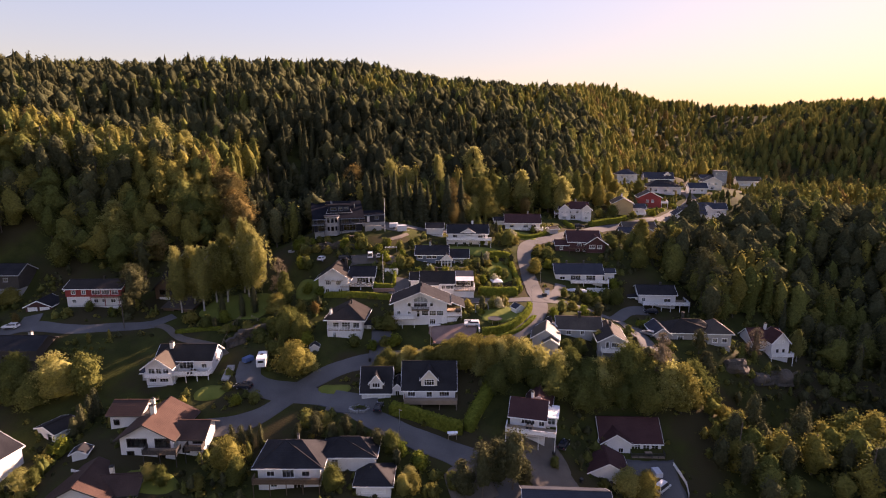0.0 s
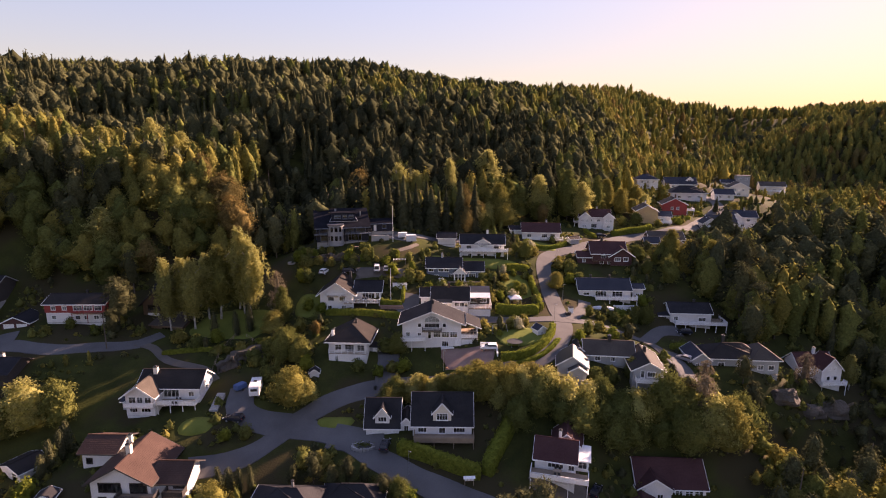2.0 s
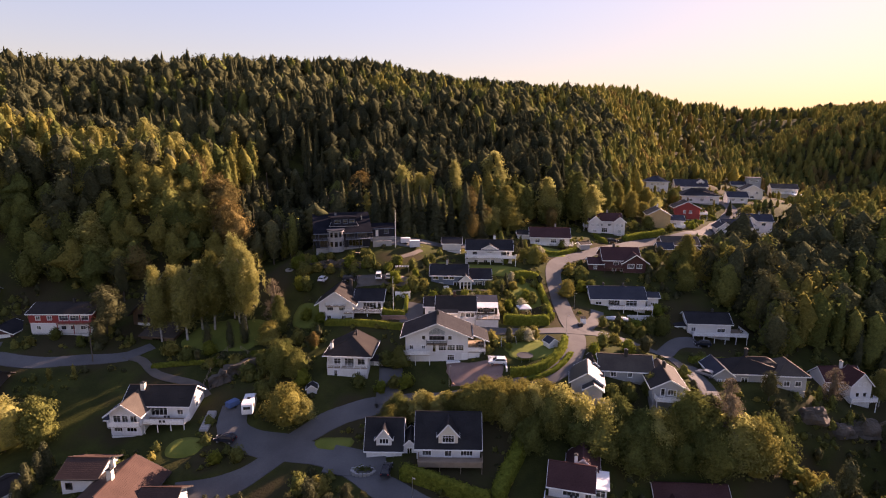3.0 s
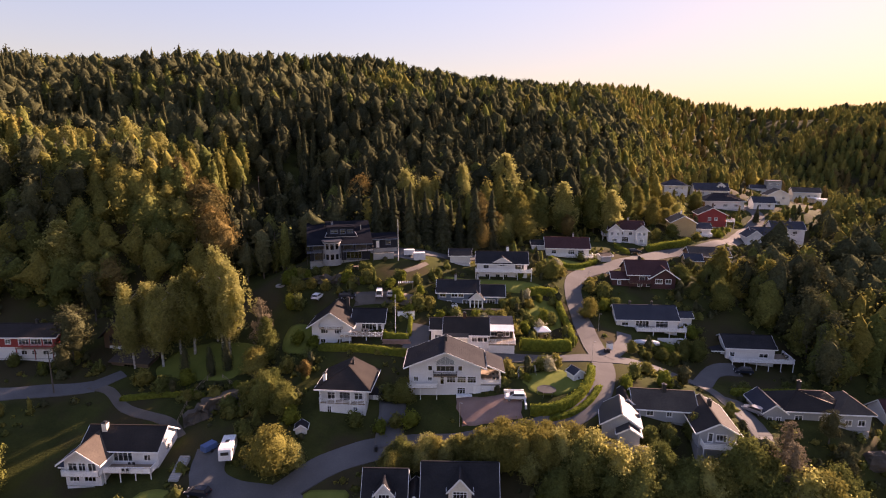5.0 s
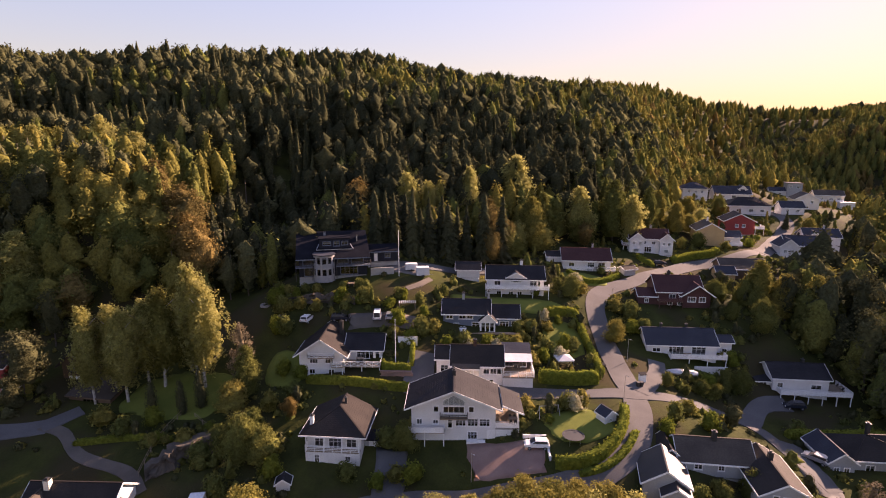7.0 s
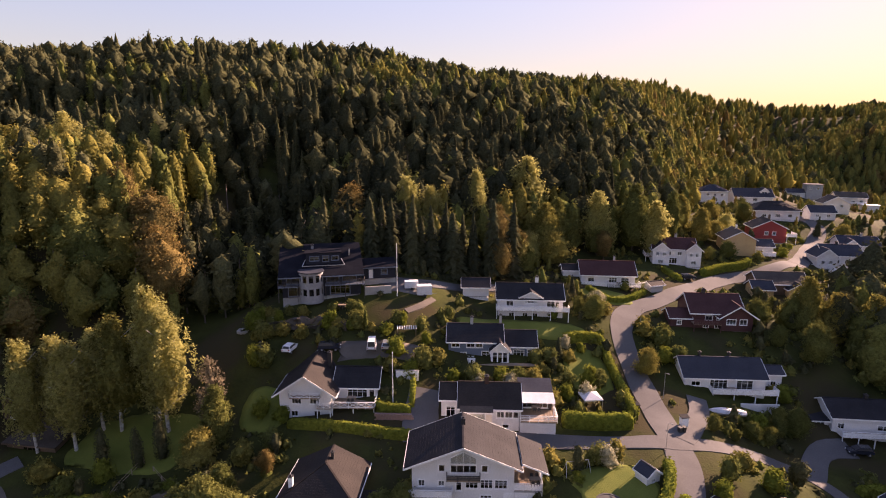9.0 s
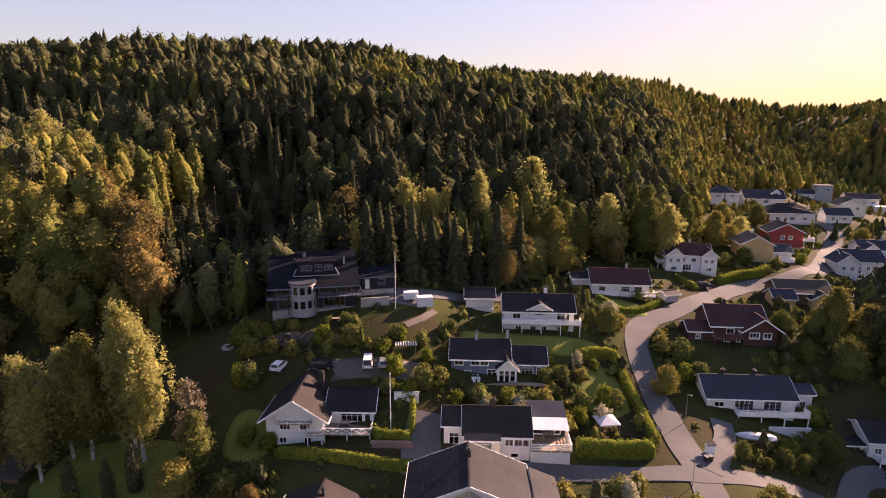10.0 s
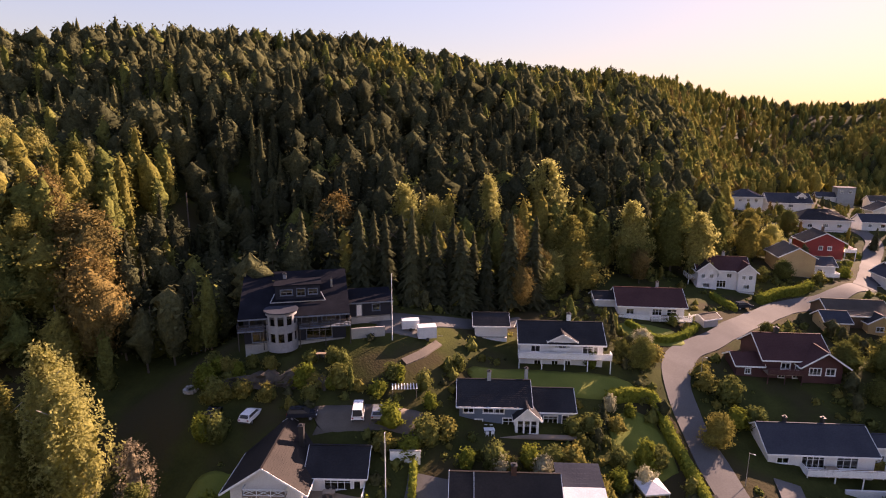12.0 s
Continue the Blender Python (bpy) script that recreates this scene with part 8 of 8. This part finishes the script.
# ---- small things round the houses ----
t = thing("slatted_rack", -17.4, 184.2, gz(-17.4, 184.2), 6, "low rack of white timber slats beside a garage", "rack")
for xx in (-1.8, 1.8):
    for yy in (-0.7, 0.7):
        part("post", Geo().box(xx - 0.06, xx + 0.06, yy - 0.06, yy + 0.06, -0.6, 0.9), M["deckwood"], t)
for yy in (-0.7, 0.7):
    part("beam", Geo().box(-2.0, 2.0, yy - 0.05, yy + 0.05, 0.9, 1.02), M["deckwood"], t)
for i in range(9):
    part("slat", Geo().box(-1.9 + i * 0.46, -1.72 + i * 0.46, -1.0, 1.0, 1.023, 1.1), T, t)

t = thing("garden_screen", -16.5, 174.6, gz(-16.5, 174.6), 0, "white rendered garden wall panel", "wall")
part("panel", Geo().box(-2.1, 2.1, -0.12, 0.12, -0.8, 1.6), T, t)
part("coping", Geo().box(-2.2, 2.2, -0.18, 0.18, 1.603, 1.7), M["concrete"], t)
t = thing("retaining_wall", -18.2, 166.0, gz(-18.2, 166.0), 0, "reddish stone retaining wall below a hedge", "wall")
for i in range(12):
    for j in range(3):
        a = -3.2 + i * 0.54 + (0.27 if j % 2 else 0)
        part("stone", Geo().box(a, a + 0.5, -0.2 - 0.05 * ((i * 7 + j * 3) % 3), 0.3, -0.5 + j * 0.5, -0.04 + j * 0.5), M["paving"], t)


def table_set(x, y, yaw, z=None, m=None, label="garden table with four chairs"):
    t = thing("garden_table", x, y, gz(x, y) if z is None else z, yaw, "wooden garden table on a terrace", "table")
    part("tabletop", Geo().box(-0.8, 0.8, -0.45, 0.45, 0.70, 0.74), m or M["deckwood"], t)
    for a in (-0.7, 0.7):
        for b in (-0.36, 0.36):
            part("leg", Geo().box(a - 0.035, a + 0.035, b - 0.035, b + 0.035, -0.05, 0.70), m or M["deckwood"], t)
    for k, (a, b, r) in enumerate(((-0.4, -0.8, 180), (0.4, -0.8, 180), (-0.4, 0.8, 0), (0.4, 0.8, 0))):
        c = thing("garden_chair", 0, 0, 0, 0, "garden chair beside a terrace table", "chair", "garden chairs")
        c.matrix_world = t.matrix_world @ pose(a, b, 0, 0, 0, r)
        part("seat", Geo().box(-0.23, 0.23, -0.23, 0.23, 0.42, 0.46), m or M["black"], c)
        part("backrest", Geo().box(-0.23, 0.23, 0.19, 0.23, 0.46, 0.9), m or M["black"], c)
        for i in (-0.2, 0.2):
            for j in (-0.2, 0.2):
                part("leg", Geo().box(i - 0.02, i + 0.02, j - 0.02, j + 0.02, -0.05, 0.42), m or M["black"], c)


table_set(-4.5, 181.5, 4, 15.75, M["trim"])
table_set(-31.5, 190.2, 0)
table_set(34, 216.9, 0, 22.1)
table_set(46.5, 181.0, 0, 10.6)
table_set(80, 178.2, 0, 4.5)
table_set(4.2, 151.5, 0, 9.85)
table_set(-26, 169.4, 0, 13.3)
table_set(6.2, 166.2, 0, 13.75)
table_set(-63, 131.6, 0, 0.3)
table_set(48, 118.8, 0, -14.3)
table_set(19.0, 113.2, -14, -4.3)

for x, y, yaw in ((30.8, 166.2, 20), (31.6, 166.5, 20), (-19.2, 138.6, 0), (24.5, 112.4, 30), (29.6, 107.5, 30), (-52.5, 126.6, 0), (35.4, 110.6, -6), (36.2, 110.5, -6), (37.0, 110.4, -6)):
    t = thing("wheelie_bin", x, y, gz(x, y), yaw, "dark plastic wheeled refuse bin", "bin", "refuse bins")
    part("body", Geo().hexa([(-0.24, -0.26, 0.05), (0.24, -0.26, 0.05), (0.24, 0.26, 0.05), (-0.24, 0.26, 0.05), (-0.29, -0.34, 1.0), (0.29, -0.34, 1.0), (0.29, 0.32, 1.0), (-0.29, 0.32, 1.0)]), M["black"], t)
    part("lid", Geo().slab([(-0.3, -0.36, 1.06), (0.3, -0.36, 1.06), (0.3, 0.36, 1.1), (-0.3, 0.36, 1.1)], 0.05), M["black"], t)
    for e in (-0.24, 0.24):
        part("wheel", Geo().tube((e - 0.03, 0.3, 0.1), (e + 0.03, 0.3, 0.1), 0.1, 0.1, 10), M["rubber"], t)

t = thing("swing_set", -56, 200, gz(-56, 200), -10, "small garden swing with blue seat", "swing")
part("frame", Geo().beam((-1.2, 0, 2.0), (1.2, 0, 2.0), 0.08, 0.08).beam((-1.2, 0, 2.0), (-1.4, -0.7, -0.2), 0.07, 0.07).beam((-1.2, 0, 2.0), (-1.4, 0.7, -0.2), 0.07, 0.07).beam((1.2, 0, 2.0), (1.4, -0.7, -0.2), 0.07, 0.07).beam((1.2, 0, 2.0), (1.4, 0.7, -0.2), 0.07, 0.07), M["deckwood"], t)
part("swing_seat", Geo().box(-0.25, 0.25, -0.12, 0.12, 0.5, 0.56), M["tarp"], t)
t = thing("fire_bowl", -51, 185.6, gz(-51, 185.6), 0, "pale round stone fire ring on grass", "fire ring")
for i in range(12):
    a = 2 * math.pi * i / 12
    part("stone", Geo().box(1.0 * math.cos(a) - 0.22, 1.0 * math.cos(a) + 0.22, 1.0 * math.sin(a) - 0.22, 1.0 * math.sin(a) + 0.22, -0.2, 0.3 + 0.05 * (i % 3)), M["concrete"], t)
for x, y in ((-46.5, 188.2), (-45.2, 187.6)):
    t = thing("garden_bench", x, y, gz(x, y), 20, "small pale garden bench on grass", "bench")
    part("seat", Geo().box(-0.35, 0.35, -0.3, 0.3, 0.3, 0.42), T, t)
    part("backrest", Geo().box(-0.35, 0.35, 0.24, 0.3, 0.42, 0.85), T, t)
    for a in (-0.3, 0.3):
        for b in (-0.25, 0.25):
            part("leg", Geo().box(a - 0.03, a + 0.03, b - 0.03, b + 0.03, -0.1, 0.3), T, t)
t = thing("flower_bed", -19.6, 121.4, gz(-19.6, 121.4), 0, "round stone-edged bed with low plants in a courtyard", "flower bed")
for i in range(18):
    a = 2 * math.pi * i / 18
    part("stone", Geo().box(2.2 * math.cos(a) - 0.3, 2.2 * math.cos(a) + 0.3, 1.3 * math.sin(a) - 0.22, 1.3 * math.sin(a) + 0.22, -0.3, 0.32 + 0.06 * (i % 3)), M["concrete"], t)
c = new("foliage", mesh_from("foliage", *quads(np.stack([rng.normal(size=160) * 0.9, rng.normal(size=160) * 0.5, 0.3 + rng.uniform(0, 0.5, 160)], 1), 0.3), M["leaf_green"]))
c.parent = t
t = thing("outdoor_steps", -54.2, 133.5, gz(-54.2, 133.5), 0, "concrete outdoor steps beside a white house", "steps")
for i in range(10):
    part("step", Geo().box(-0.9, 0.9, -3.5 + i * 0.5, -3.0 + i * 0.5, -1.2, -0.4 + i * 0.18), M["concrete"], t)
